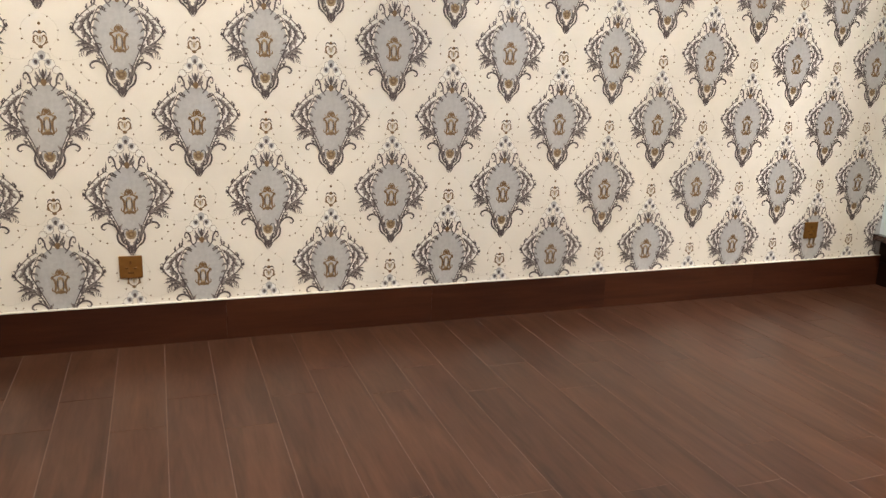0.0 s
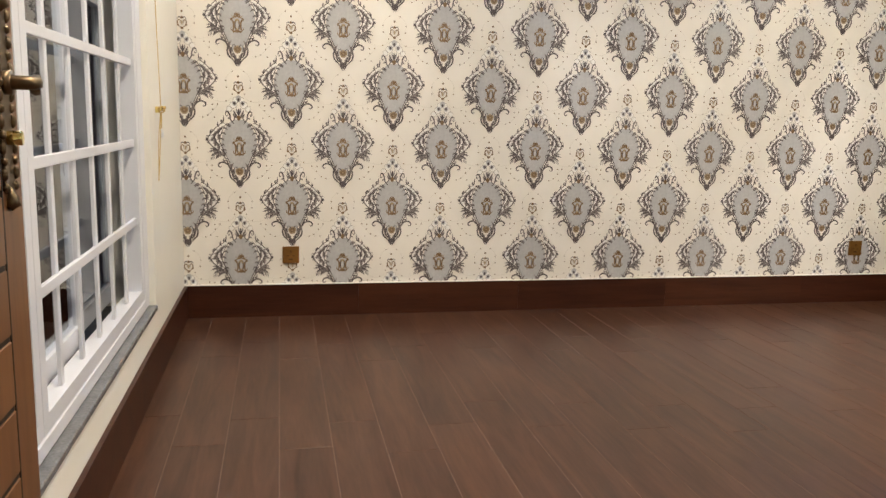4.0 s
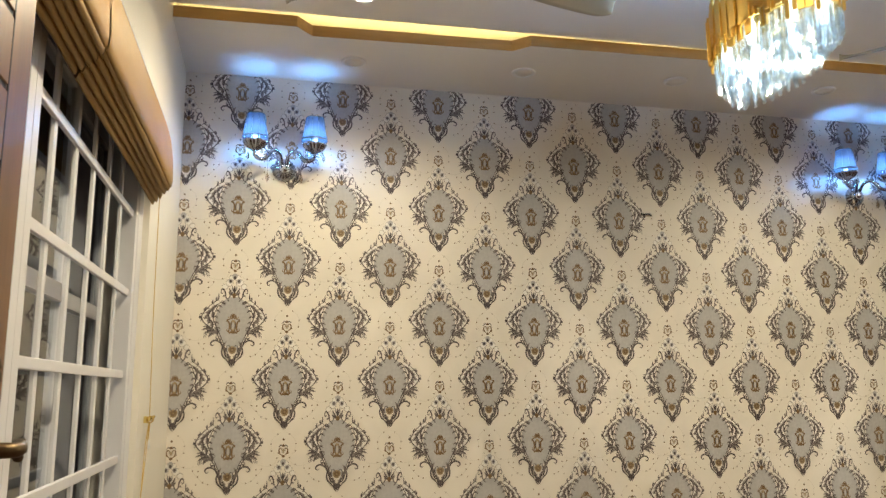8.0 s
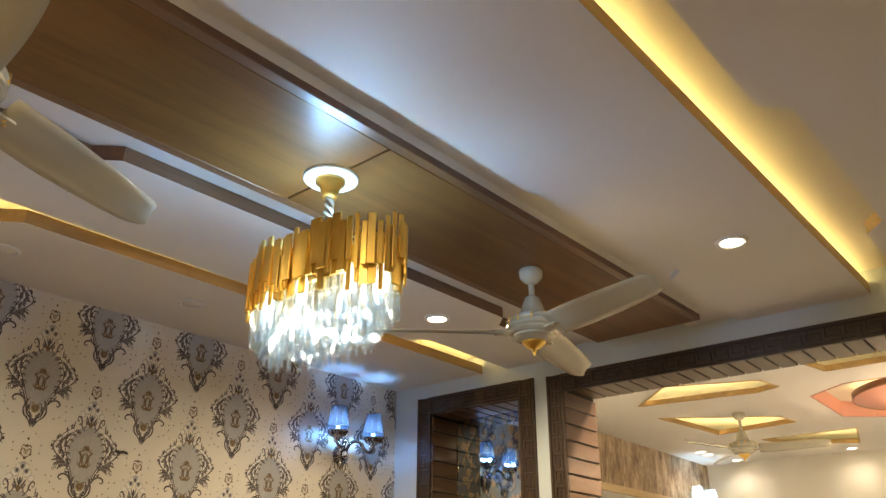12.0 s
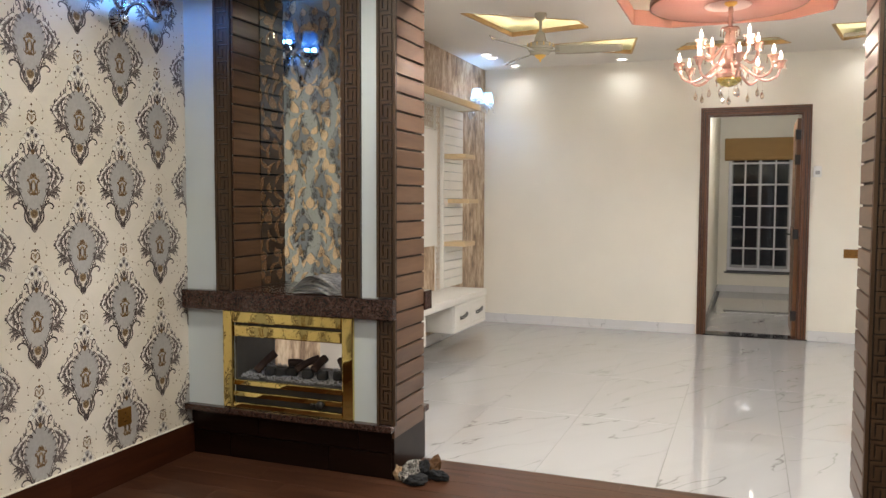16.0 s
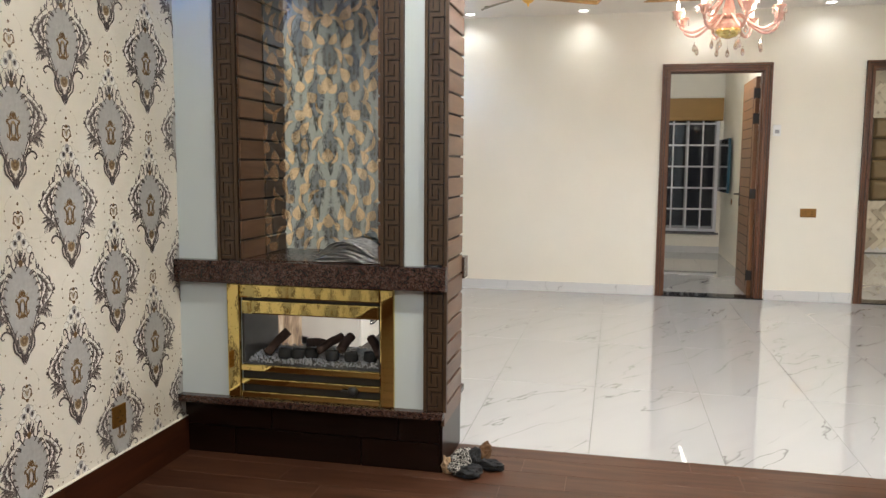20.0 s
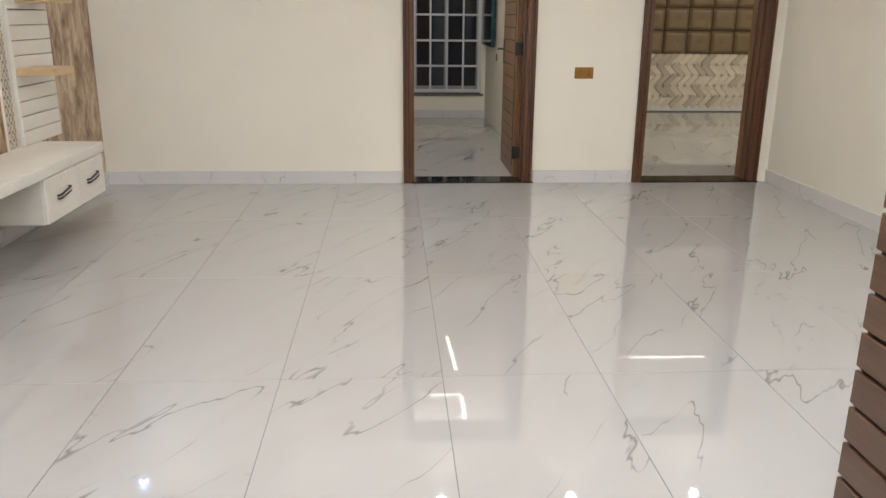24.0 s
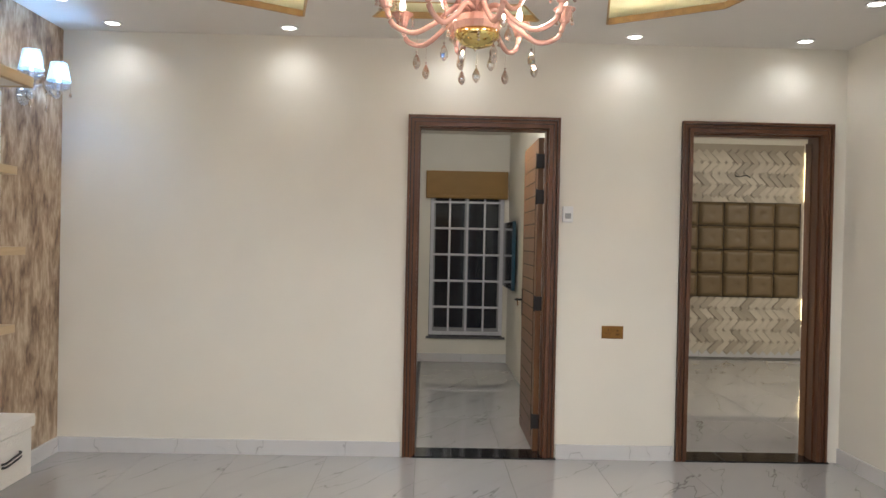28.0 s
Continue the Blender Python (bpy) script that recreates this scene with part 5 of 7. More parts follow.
window_grille("window_1", -1.040, 0.775, 2.055, 0.327, 2.03, 6, 6, 1, "white barred window with grey sliding sashes, night outside", "lounge windows")
window_grille("window_2", -1.040, -0.445, 0.773, 0.327, 2.03, 6, 6, 1, "white barred window with grey sliding sashes behind the open door", "lounge windows")
cs = tagged(new("window_casing"), "white boards that close the window opening round the bars", "window casing", kind="structure")
part("side_board", bbox((-1.065, 2.057, 0.286), (-1.012, 2.149, 2.118), 0.003), M_UPVC, cs)
part("lower_board", bbox((-1.065, -0.449, 0.286), (-1.012, 2.055, 0.325), 0.003), M_UPVC, cs)
part("upper_board", bbox((-1.065, -0.449, 2.032), (-1.012, 2.055, 2.118), 0.003), M_UPVC, cs)
sill = built("window_sill", bbox((-1.21, WY0, WZ0 - 0.006), (XW + 0.006, WY1 - 0.002, WZ0 + 0.014), 0.003), M_SILL, "grey granite window sill", "sill")
built("wall_outside", box(box(bmesh.new(), (-2.3, -3.0, -0.1), (-2.2, 4.0, 3.4)), (13.9, -3.0, -0.1), (14.0, 3.0, 3.4)), M_NIGHT, "dark yard wall outside the window", "wall")
for i, (y0, y1) in enumerate(((-0.20, 0.905), (0.915, 2.13))):
    bl = thing("roman_blind", (XW, (y0 + y1) / 2, 1.795), "gold brown satin roman blind, drawn up in folds", "blind", "lounge blinds")
    h = (y1 - y0) / 2

    def hung(prof, wave, seed):
        """Cloth of one profile hung along the blind, with slow waves that fade towards its top."""
        bm = bmesh.new()
        rows = []
        for s in range(33):
            y = -h + 2 * h * s / 32
            sag = wave * (math.sin(y * 5 + 0.7 * seed + i) + 0.8 * noise.noise(Vector((y * 9, seed, i))))
            lean = 0.6 * wave * noise.noise(Vector((y * 6, seed * 2.3, 7 + i)))
            rows.append([bm.verts.new((x + lean * (1 - z / 0.36), y, z + sag * (1 - z / 0.36))) for x, z in prof])
        for p, q in zip(rows, rows[1:]):
            for j in range(len(prof) - 1):
                bm.faces.new((p[j], q[j], q[j + 1], p[j + 1])).smooth = True
        bmesh.ops.recalc_face_normals(bm, faces=bm.faces[:])
        return bm

    for k in range(5):
        d, low = 0.010 + 0.0125 * k, 0.013 * k
        prof = [(0.008 + 0.6 * d, 0.20 + low), (d - 0.004, 0.090 + low), (d - 0.0070, 0.022 + low), (d - 0.003, 0.003 + low), (d + 0.003, low), (d + 0.0078, 0.016 + low), (d + 0.004, 0.090 + low), (0.014 + 0.6 * d, 0.20 + low)]
        part("fold", hung(prof, 0.003, k), M_BLIND, bl)
    part("flat_cloth", hung([(0.060, 0.085), (0.066, 0.066), (0.073, 0.072), (0.076, 0.095), (0.074, 0.16), (0.062, 0.25), (0.042, 0.315), (0.004, 0.345)], 0.003, 9), M_BLIND, bl)
    part("head_rail", bbox((0.0, -h, 0.315), (0.036, h, 0.338), 0.003), M_UPVC, bl)
cord = thing("blind_cord", (XW, 2.30, 1.02), "ochre blind cord wound round a brass cleat on the wall", "cord")
part("cleat_base", bbox((0, -0.010, -0.012), (0.016, 0.010, 0.012), 0.003, 2), M_BRASS, cord)
part("cleat", tube(bmesh.new(), smooth_line([(0.030, -0.040, 0.010), (0.022, -0.02, 0.0), (0.020, 0.0, 0), (0.022, 0.02, 0), (0.030, 0.040, 0.010)], 5), 0.006, 8), M_BRASS, cord)
part("string", tube(bmesh.new(), smooth_line([(0.010, 0.0, 0.86), (0.012, 0.002, 0.4), (0.020, 0.0, 0.0)], 5), 0.0016, 5), M_CORD, cord)
for k in range(5):
    part("winding", tube(bmesh.new(), [(0.022 + 0.011 * math.cos(a * math.pi / 6), -0.014 + k * 0.007, 0.011 * math.sin(a * math.pi / 6)) for a in range(13)], 0.002, 5), M_CORD, cord)
part("loop", tube(bmesh.new(), smooth_line([(0.02, -0.012, -0.01), (0.014, -0.030, -0.10), (0.012, -0.045, -0.22), (0.012, -0.055, -0.27), (0.012, -0.03, -0.22), (0.016, -0.012, -0.12), (0.02, -0.005, -0.01)], 6), 0.0016, 5), M_CORD, cord)
part("tail", tube(bmesh.new(), [(0.02, 0.016, -0.01), (0.018, 0.018, -0.075)], 0.0016, 5), M_CORD, cord)
part("toggle", lathe(bmesh.new(), [(0.002, 0.0), (0.006, -0.006), (0.008, -0.032), (0.0, -0.036)], 10, (0.018, 0.018, -0.072)), M_PLASTIC, cord)


# ---------- sockets and switches ----------
def plate(name, w, h, label, category, group, holes_):
    """A plate in the plane x = 0 facing -x, centred on the origin; holes_ are small keys or slots (y, z, w, h)."""
    p = new(name)
    tagged(p, label, category, group)
    part("plate", bbox((-0.009, -w / 2, -h / 2), (0.0, w / 2, h / 2), 0.003, 2), M_SWITCH, p)
    for y, z, a, b in holes_:
        part("slot", bbox((-0.0105, y - a / 2, z - b / 2), (-0.009, y + a / 2, z + b / 2), 0.0005), M_SWITCHD, p)
    return p


slots = [(0.0, 0.018, 0.007, 0.012), (-0.014, -0.004, 0.012, 0.005), (0.014, -0.004, 0.012, 0.005), (0.0, -0.022, 0.020, 0.008)]
so = plate("wall_socket", 0.083, 0.086, "bronze coloured square wall socket on the wallpaper", "socket", "lounge sockets", slots)
so.matrix_world = pose(-0.472, YN - 0.0015, 0.315, 0, 0, 90)
copy_thing(so, pose(2.788, YN - 0.0015, 0.322, 0, 0, 90))
hs = plate("wall_switch", 0.148, 0.086, "bronze coloured double switch and socket plate between the doors", "switch", "", [(-0.035, 0.012, 0.014, 0.012), (-0.035, -0.014, 0.024, 0.012), (0.030, 0.016, 0.010, 0.010), (0.018, -0.008, 0.012, 0.006), (0.044, -0.008, 0.012, 0.006)])
hs.matrix_world = pose(XF, -0.705, 0.875)
ms = plate("media_socket", 0.086, 0.086, "bronze coloured socket on the mottled wall below the screen panel", "socket", "", slots)
ms.matrix_world = pose(5.93, YN, 0.86, 0, 0, 90)
th = thing("room_sensor", (XF, -0.378, 1.675), "small white sensor box on the hall wall", "sensor")
part("case", bbox((-0.030, -0.036, -0.055), (0, 0.036, 0.055), 0.008, 3), M_PLASTIC, th)
part("window", bbox((-0.032, -0.020, -0.030), (-0.030, 0.020, 0.006), 0.0008), M_ALU, th, "grey sensor window")
mk = thing("cable_stub", (1.47, YN, 2.06), "dark cable stub sticking out of the wallpaper", "cable")
part("cable", tube(bmesh.new(), smooth_line([(0.02, -0.001, 0), (0.0, -0.014, 0.004), (-0.03, -0.010, 0.002), (-0.045, -0.012, 0.004)], 5), 0.005, 6), M_BLACK, mk)


# ---------- wall sconces ----------
def sconce(name, label, group, metal, cloth):
    """A two-armed sconce on a wall facing -y, centred on its back plate."""
    s = new(name)
    tagged(s, label, "wall lamp", group)
    bp = part("back_plate", lathe(bmesh.new(), [(0.0, 0.0), (0.056, 0.0), (0.058, 0.010), (0.048, 0.024), (0.030, 0.034), (0.0, 0.038)], 40, flute=0.035), metal, s)
    at(bp, 0, 0, 0, 90)
    at(part("boss", lathe(bmesh.new(), [(0.0, 0.034), (0.022, 0.036), (0.024, 0.046), (0.015, 0.057), (0.0, 0.061)], 16), M_CHROME, s), 0, 0, 0, 90)
    for sx in (-1, 1):
        arm = smooth_line([(sx * 0.012, -0.030, 0.015), (sx * 0.020, -0.060, 0.062), (sx * 0.045, -0.085, 0.078), (sx * 0.070, -0.10, 0.062), (sx * 0.088, -0.115, 0.030), (sx * 0.115, -0.125, 0.018), (sx * 0.140, -0.125, 0.036), (sx * 0.142, -0.125, 0.066)], 6)
        part("arm", tube(bmesh.new(), arm, 0.0095, 8), metal, s)
        c = (sx * 0.142, -0.125, 0.0)
        cup = part("cup", lathe(bmesh.new(), [(0.011, 0.058), (0.020, 0.064), (0.042, 0.078), (0.056, 0.098), (0.058, 0.106), (0.053, 0.106), (0.030, 0.078), (0.0, 0.072)], 40, c, flute=0.04), metal, s)
        part("candle", lathe(bmesh.new(), [(0.011, 0.072), (0.011, 0.140), (0.0, 0.141)], 12, c), M_PLASTIC, cup)
        part("bulb", lathe(bmesh.new(), [(0.0, 0.141), (0.012, 0.150), (0.014, 0.166), (0.007, 0.186), (0.0, 0.192)], 12, c), M_BULBB, s)
        sh = part("shade", lathe_open([(0.062, 0.124), (0.056, 0.150), (0.047, 0.205), (0.043, 0.240)], 32, c), cloth, s, "pale fabric shade, lit from inside")
        part("shade_ring", lathe_open([(0.063, 0.122), (0.064, 0.126), (0.062, 0.129)], 32, c), metal, sh)
        part("shade_ring", lathe_open([(0.0425, 0.238), (0.0445, 0.241), (0.0425, 0.244)], 32, c), metal, sh)
        for a in range(10):
            ca, sa = math.cos(a * math.pi / 5), math.sin(a * math.pi / 5)
            part("shade_rib", tube(bmesh.new(), [(c[0] + 0.0622 * ca, c[1] + 0.0622 * sa, 0.124), (c[0] + 0.0565 * ca, c[1] + 0.0565 * sa, 0.150), (c[0] + 0.0435 * ca, c[1] + 0.0435 * sa, 0.240)], 0.0011, 4), metal, sh)
        for a in range(4):
            ca, sa = math.cos(0.6 + a * math.pi / 2), math.sin(0.6 + a * math.pi / 2)
            part("drop", lathe(bmesh.new(), [(0.0005, 0.100), (0.0008, 0.066), (0.006, 0.054), (0.009, 0.040), (0.0, 0.026)], 8, (c[0] + 0.059 * ca, c[1] + 0.059 * sa, 0)), M_DROP, s)
    for sx in (-0.080, 0.082):
        part("drop", lathe(bmesh.new(), [(0.0005, 0.05), (0.0008, -0.036), (0.007, -0.052), (0.010, -0.068), (0.0, -0.088)], 8, (sx, -0.09, 0)), M_DROP, s)
    return s


s1 = sconce("wall_sconce", "pewter two-armed wall sconce with lit blue-white shades", "lounge sconces", M_PEWTER, M_SHADE)
s1.matrix_world = Matrix.Translation((-0.50, YN - 0.002, 2.205))
copy_thing(s1, Matrix.Translation((2.80, YN - 0.002, 2.225)))
s2 = sconce("wall_sconce_hall", "clear glass two-armed wall sconce with lit blue-white shades", "", M_GLASSARM, M_SHADEH)
s2.matrix_world = Matrix.Translation((7.83, YN - 0.002, 2.30)) @ Matrix.Diagonal((1.2, 1.15, 1.0, 1))


# ---------- crystal chandelier ----------
ch = thing("crystal_chandelier", (1.02, 1.27, 2.65), "oval gold chandelier with tiers of lit crystal rods", "chandelier")
part("ceiling_plate", lathe(bmesh.new(), [(0.0, 0.0), (0.085, 0.0), (0.085, -0.008), (0.080, -0.012), (0.0, -0.012)], 40), M_PLASTIC, ch, "white round ceiling plate")
part("canopy", lathe(bmesh.new(), [(0.047, -0.012), (0.046, -0.022), (0.034, -0.032), (0.024, -0.06), (0.022, -0.072), (0.0, -0.074)], 28), M_GOLDBAR, ch)
for a in (0.0, math.pi):
    helix = [(0.0075 * math.cos(a + k * 0.5), 0.0075 * math.sin(a + k * 0.5), -0.072 - k * 0.0042) for k in range(51)]
    part("chain_cover", tube(bmesh.new(), helix, 0.0095, 8), M_FAN, ch, "twisted cream cloth chain cover")
CA, CB = 0.135, 0.298            # half axes of the oval frame, across and along the room's depth


def oval_turn(inset, u, z):
    """Place and turn at the share u round the oval, drawn in by inset."""
    a = 2 * math.pi * u
    p = Vector(((CA - inset) * math.cos(a), (CB - inset) * math.sin(a), z))
    return Matrix.Translation(p) @ Matrix.Rotation(math.atan2(math.sin(a) / (CB - inset), math.cos(a) / (CA - inset)), 4, "Z")


def oval_steps(inset, n):
    """n shares that part the oval into even lengths."""
    fine = [Vector(((CA - inset) * math.cos(2 * math.pi * k / 720), (CB - inset) * math.sin(2 * math.pi * k / 720))) for k in range(721)]
    run = [0.0]
    for p, q in zip(fine, fine[1:]):
        run.append(run[-1] + (q - p).length)
    out, k = [], 0
    for i in range(n):
        while run[k] < run[-1] * i / n:
            k += 1
        out.append(k / 720)
    return out


for inset, z in ((0.022, -0.28), (0.055, -0.33), (0.085, -0.36)):
    ring = [oval_turn(inset, k / 48, z).translation for k in range(49)]
    part("frame_ring", tube(bmesh.new(), ring, 0.005, 6), M_BRASSD, ch, "gold frame ring")
for k in range(3):
    p = oval_turn(0.022, k / 6, -0.28).translation
    part("frame_spoke", tube(bmesh.new(), [p, (-p.x, -p.y, -0.28)], 0.005, 6), M_BRASSD, ch)
part("stem", lathe(bmesh.new(), [(0.008, -0.255), (0.008, -0.34)], 10), M_BRASSD, ch)
# Unseen plate, added to hold the lower lamps' light off the ceiling.
bm = bmesh.new()
prism(bm, [oval_turn(0.040, k / 40, 0).translation.xy for k in range(40)], -0.288, -0.284)
part("light_baffle", bm, M_BRASSD, ch, "added gold oval plate that blocks the lamps' upward light")
random.seed(21)


def bar_mesh(w, l):
    return mesh_of("gold_bar", bbox((-0.004, -w / 2, -l), (0.004, w / 2, 0.0), 0.0012), M_GOLDBAR)


BARS = [bar_mesh(0.022, 0.150), bar_mesh(0.015, 0.128), bar_mesh(0.012, 0.165), bar_mesh(0.026, 0.140)]
for inset, n, drop in ((0.0, 68, 0.0), (0.016, 60, 0.030)):
    for u in oval_steps(inset, n):
        g = part("gold_bar", BARS[random.randrange(4)], M_GOLDBAR, ch)
        g.matrix_local = oval_turn(inset + random.uniform(-0.005, 0.004), u, -0.238 - drop + random.uniform(-0.022, 0.022))


def rod_mesh(l, w):
    """A flat crystal bar with chamfered edges and a bevelled foot."""
    return mesh_of("crystal_rod", bbox((-0.0045, -w / 2, -l), (0.0045, w / 2, 0.0), 0.0030), M_CRYSTAL)


RODS = [rod_mesh(0.185, 0.0165), rod_mesh(0.180, 0.0150)]
for inset, n, z in ((0.018, 54, -0.325), (0.043, 44, -0.352), (0.068, 34, -0.379), (0.093, 22, -0.406)):
    for u in oval_steps(inset, n):
        o = part("crystal_rod", RODS[random.randrange(2)], M_CRYSTAL, ch)
        o.matrix_local = oval_turn(inset, u, z + random.uniform(-0.003, 0.003))
for i in range(8):
    p = oval_turn(0.056, i / 8, 0).translation
    part("bulb", lathe(bmesh.new(), [(0.010, 0.0), (0.016, -0.02), (0.018, -0.05), (0.011, -0.080), (0.0, -0.086)], 12, (p.x, p.y, -0.355)), M_CORE, ch)
    part("socket", lathe(bmesh.new(), [(0.012, -0.30), (0.012, -0.357)], 10, (p.x, p.y, 0)), M_GOLDBAR, ch)


# ---------- ceiling fans ----------
def ceiling_fan(name, drop, label, group, turn, loc):
    f = new(name)
    tagged(f, label, "ceiling fan", group)
    part("canopy", lathe(bmesh.new(), [(0.0, 0.0), (0.045, 0.0), (0.048, -0.012), (0.044, -0.035), (0.025, -0.055), (0.014, -0.060)], 28), M_FAN, f)
    part("down_rod", lathe(bmesh.new(), [(0.012, -0.055), (0.012, -drop + 0.13)], 14), M_FAN, f)
    z = -drop
    part("coupling", lathe(bmesh.new(), [(0.016, z + 0.135), (0.030, z + 0.125), (0.042, z + 0.090), (0.050, z + 0.055), (0.085, z + 0.045)], 28), M_FAN, f)
    part("motor", lathe(bmesh.new(), [(0.0, z + 0.050), (0.070, z + 0.048), (0.100, z + 0.036), (0.104, z + 0.026), (0.098, z + 0.020), (0.103, z + 0.012), (0.103, z + 0.002), (0.093, z - 0.003), (0.096, z - 0.012), (0.088, z - 0.022), (0.078, z - 0.024), (0.080, z - 0.034), (0.066, z - 0.044), (0.050, z - 0.050), (0.0, z - 0.052)], 64, flute=1e-6), M_FAN, f, "ribbed cream enamelled motor")
    for k in range(12):
        a = k * math.pi / 6
        part("stud", lathe(bmesh.new(), [(0.0035, -0.014), (0.0035, 0.014)], 6, (0.101 * math.cos(a), 0.101 * math.sin(a), z + 0.026)), M_GOLDBAR, f)
    part("gold_cup", lathe(bmesh.new(), [(0.046, z - 0.048), (0.044, z - 0.056), (0.026, z - 0.074), (0.010, z - 0.080), (0.008, z - 0.092), (0.0, z - 0.108)], 24), M_GOLDBAR, f, "gold finial cup")
    for k in range(3):
        a = radians(turn + 120 * k)
        br = bmesh.new()
        box(br, (0.082, -0.024, z - 0.020), (0.150, 0.024, z - 0.014))
        h = part("blade_iron", br, M_FAN, f)
        h.matrix_local = Matrix.Rotation(a, 4, "Z")
        bm = bmesh.new()
        rows = []
        for i in range(23):
            t = 1 - (1 - i / 22) ** 1.8
            x = 0.115 + 0.515 * t
            wd = (0.046 + 0.021 * math.sin(math.pi * min(1, t * 0.85 + 0.18))) * (1 if t < 0.86 else max(0.05, 1 - ((t - 0.86) / 0.14) ** 3.2) ** 0.5)
            sweep = 0.006 * math.sin(math.pi * t * 0.9)
            row = []
            for j in range(7):
                s = -1 + 2 * j / 6
                row.append(bm.verts.new((x, s * wd + sweep, z - 0.016 - 0.022 * s * (1 - 0.3 * t) + 0.010 * max(0.0, abs(s - 0.33) - 0.25) - (0.006 * (1 - t ** 6) if abs(s - 0.33) < 0.05 else 0))))
            rows.append(row)
        for p, q in zip(rows, rows[1:]):
            for j in range(6):
                bm.faces.new((p[j], q[j], q[j + 1], p[j + 1])).smooth = True
        r = bmesh.ops.extrude_face_region(bm, geom=bm.faces[:])
        for v in [g for g in r["geom"] if isinstance(g, bmesh.types.BMVert)]:
            v.co.z -= 0.0018
        bmesh.ops.recalc_face_normals(bm, faces=bm.faces[:])
        b = part("blade", bm, M_FAN, f)
        b.matrix_local = Matrix.Rotation(a, 4, "Z")
        for u, v in ((0.128, -0.014), (0.128, 0.014), (0.142, 0.0)):
            part("screw", lathe(bmesh.new(), [(0.0, -0.004), (0.004, -0.003), (0.004, 0.0)], 8, (u, v, z - 0.019)), M_GOLDBAR, b)
    f.matrix_world = Matrix.Translation(loc)
    return f


ceiling_fan("ceiling_fan", 0.245, "cream enamelled three-blade ceiling fan with gold trim, at rest", "lounge fans", -99, (-0.03, 1.24, 2.65))
ceiling_fan("ceiling_fan", 0.245, "cream enamelled three-blade ceiling fan with gold trim, at rest", "lounge fans", -108, (2.03, 1.20, 2.65))
ceiling_fan("ceiling_fan", 0.275, "cream enamelled three-blade ceiling fan below the hall ceiling", "hall fans", -80, (5.95, 1.80, ZH))
ceiling_fan("ceiling_fan", 0.275, "cream enamelled three-blade ceiling fan below the hall ceiling", "hall fans", -50, (5.95, -0.95, ZH))

# ---------- rose glass chandelier ----------
rc = thing("rose_chandelier", (HC[0] - 0.10, HC[1] - 0.025, ZH - 0.014), "pink glass chandelier with lit candle arms and crystal drops", "chandelier")
part("canopy", lathe(bmesh.new(), [(0.0, 0), (0.045, 0.0), (0.045, -0.012), (0.020, -0.030), (0.0, -0.032)], 24), M_GOLDBAR, rc)
part("chain", lathe(bmesh.new(), [(0.014, -0.03), (0.020, -0.06), (0.013, -0.09), (0.020, -0.12), (0.013, -0.15), (0.018, -0.175)], 16), M_ROSEG, rc)
part("column", lathe(bmesh.new(), [(0.014, -0.17), (0.060, -0.180), (0.066, -0.190), (0.030, -0.212), (0.036, -0.235), (0.041, -0.262), (0.037, -0.288), (0.028, -0.302), (0.040, -0.318), (0.026, -0.336), (0.032, -0.37), (0.043, -0.41), (0.036, -0.45), (0.026, -0.48)], 28, flute=0.015), M_ROSEG, rc, "milky pink glass baluster column")
part("bowl", lathe(bmesh.new(), [(0.024, -0.475), (0.075, -0.490), (0.095, -0.520), (0.085, -0.545), (0.0, -0.55)], 32, flute=0.02), M_ROSEG, rc, "pink glass bowl")
part("gold_base", lathe(bmesh.new(), [(0.088, -0.548), (0.085, -0.570), (0.055, -0.600), (0.015, -0.612), (0.0, -0.615)], 28), M_BRASS, rc, "brass bottom bowl")


def pendalogue(l):
    bm = bmesh.new()
    lathe(bm, [(0.0006, 0.0), (0.0008, -l + 0.05), (0.006, -l + 0.046), (0.0008, -l + 0.041), (0.010, -l + 0.026), (0.0155, -l + 0.008), (0.014, -l - 0.006), (0.006, -l - 0.017), (0.0, -l - 0.020)], 8)
    for f in bm.faces:
        f.smooth = False
    return mesh_of("drop", bm, M_DROP)


def bead_string(l):
    """Small cut beads one below the other."""
    bm = bmesh.new()
    for k in range(4):
        z, r = -l * k / 4, 0.0045 + 0.0012 * k
        lathe(bm, [(0.0006, z), (r, z - 0.005), (r * 0.8, z - 0.009), (0.0006, z - l / 4)], 6)
    for f in bm.faces:
        f.smooth = False
    return mesh_of("drop", bm, M_DROP)


PEND = [bead_string(0.052), pendalogue(0.112)]


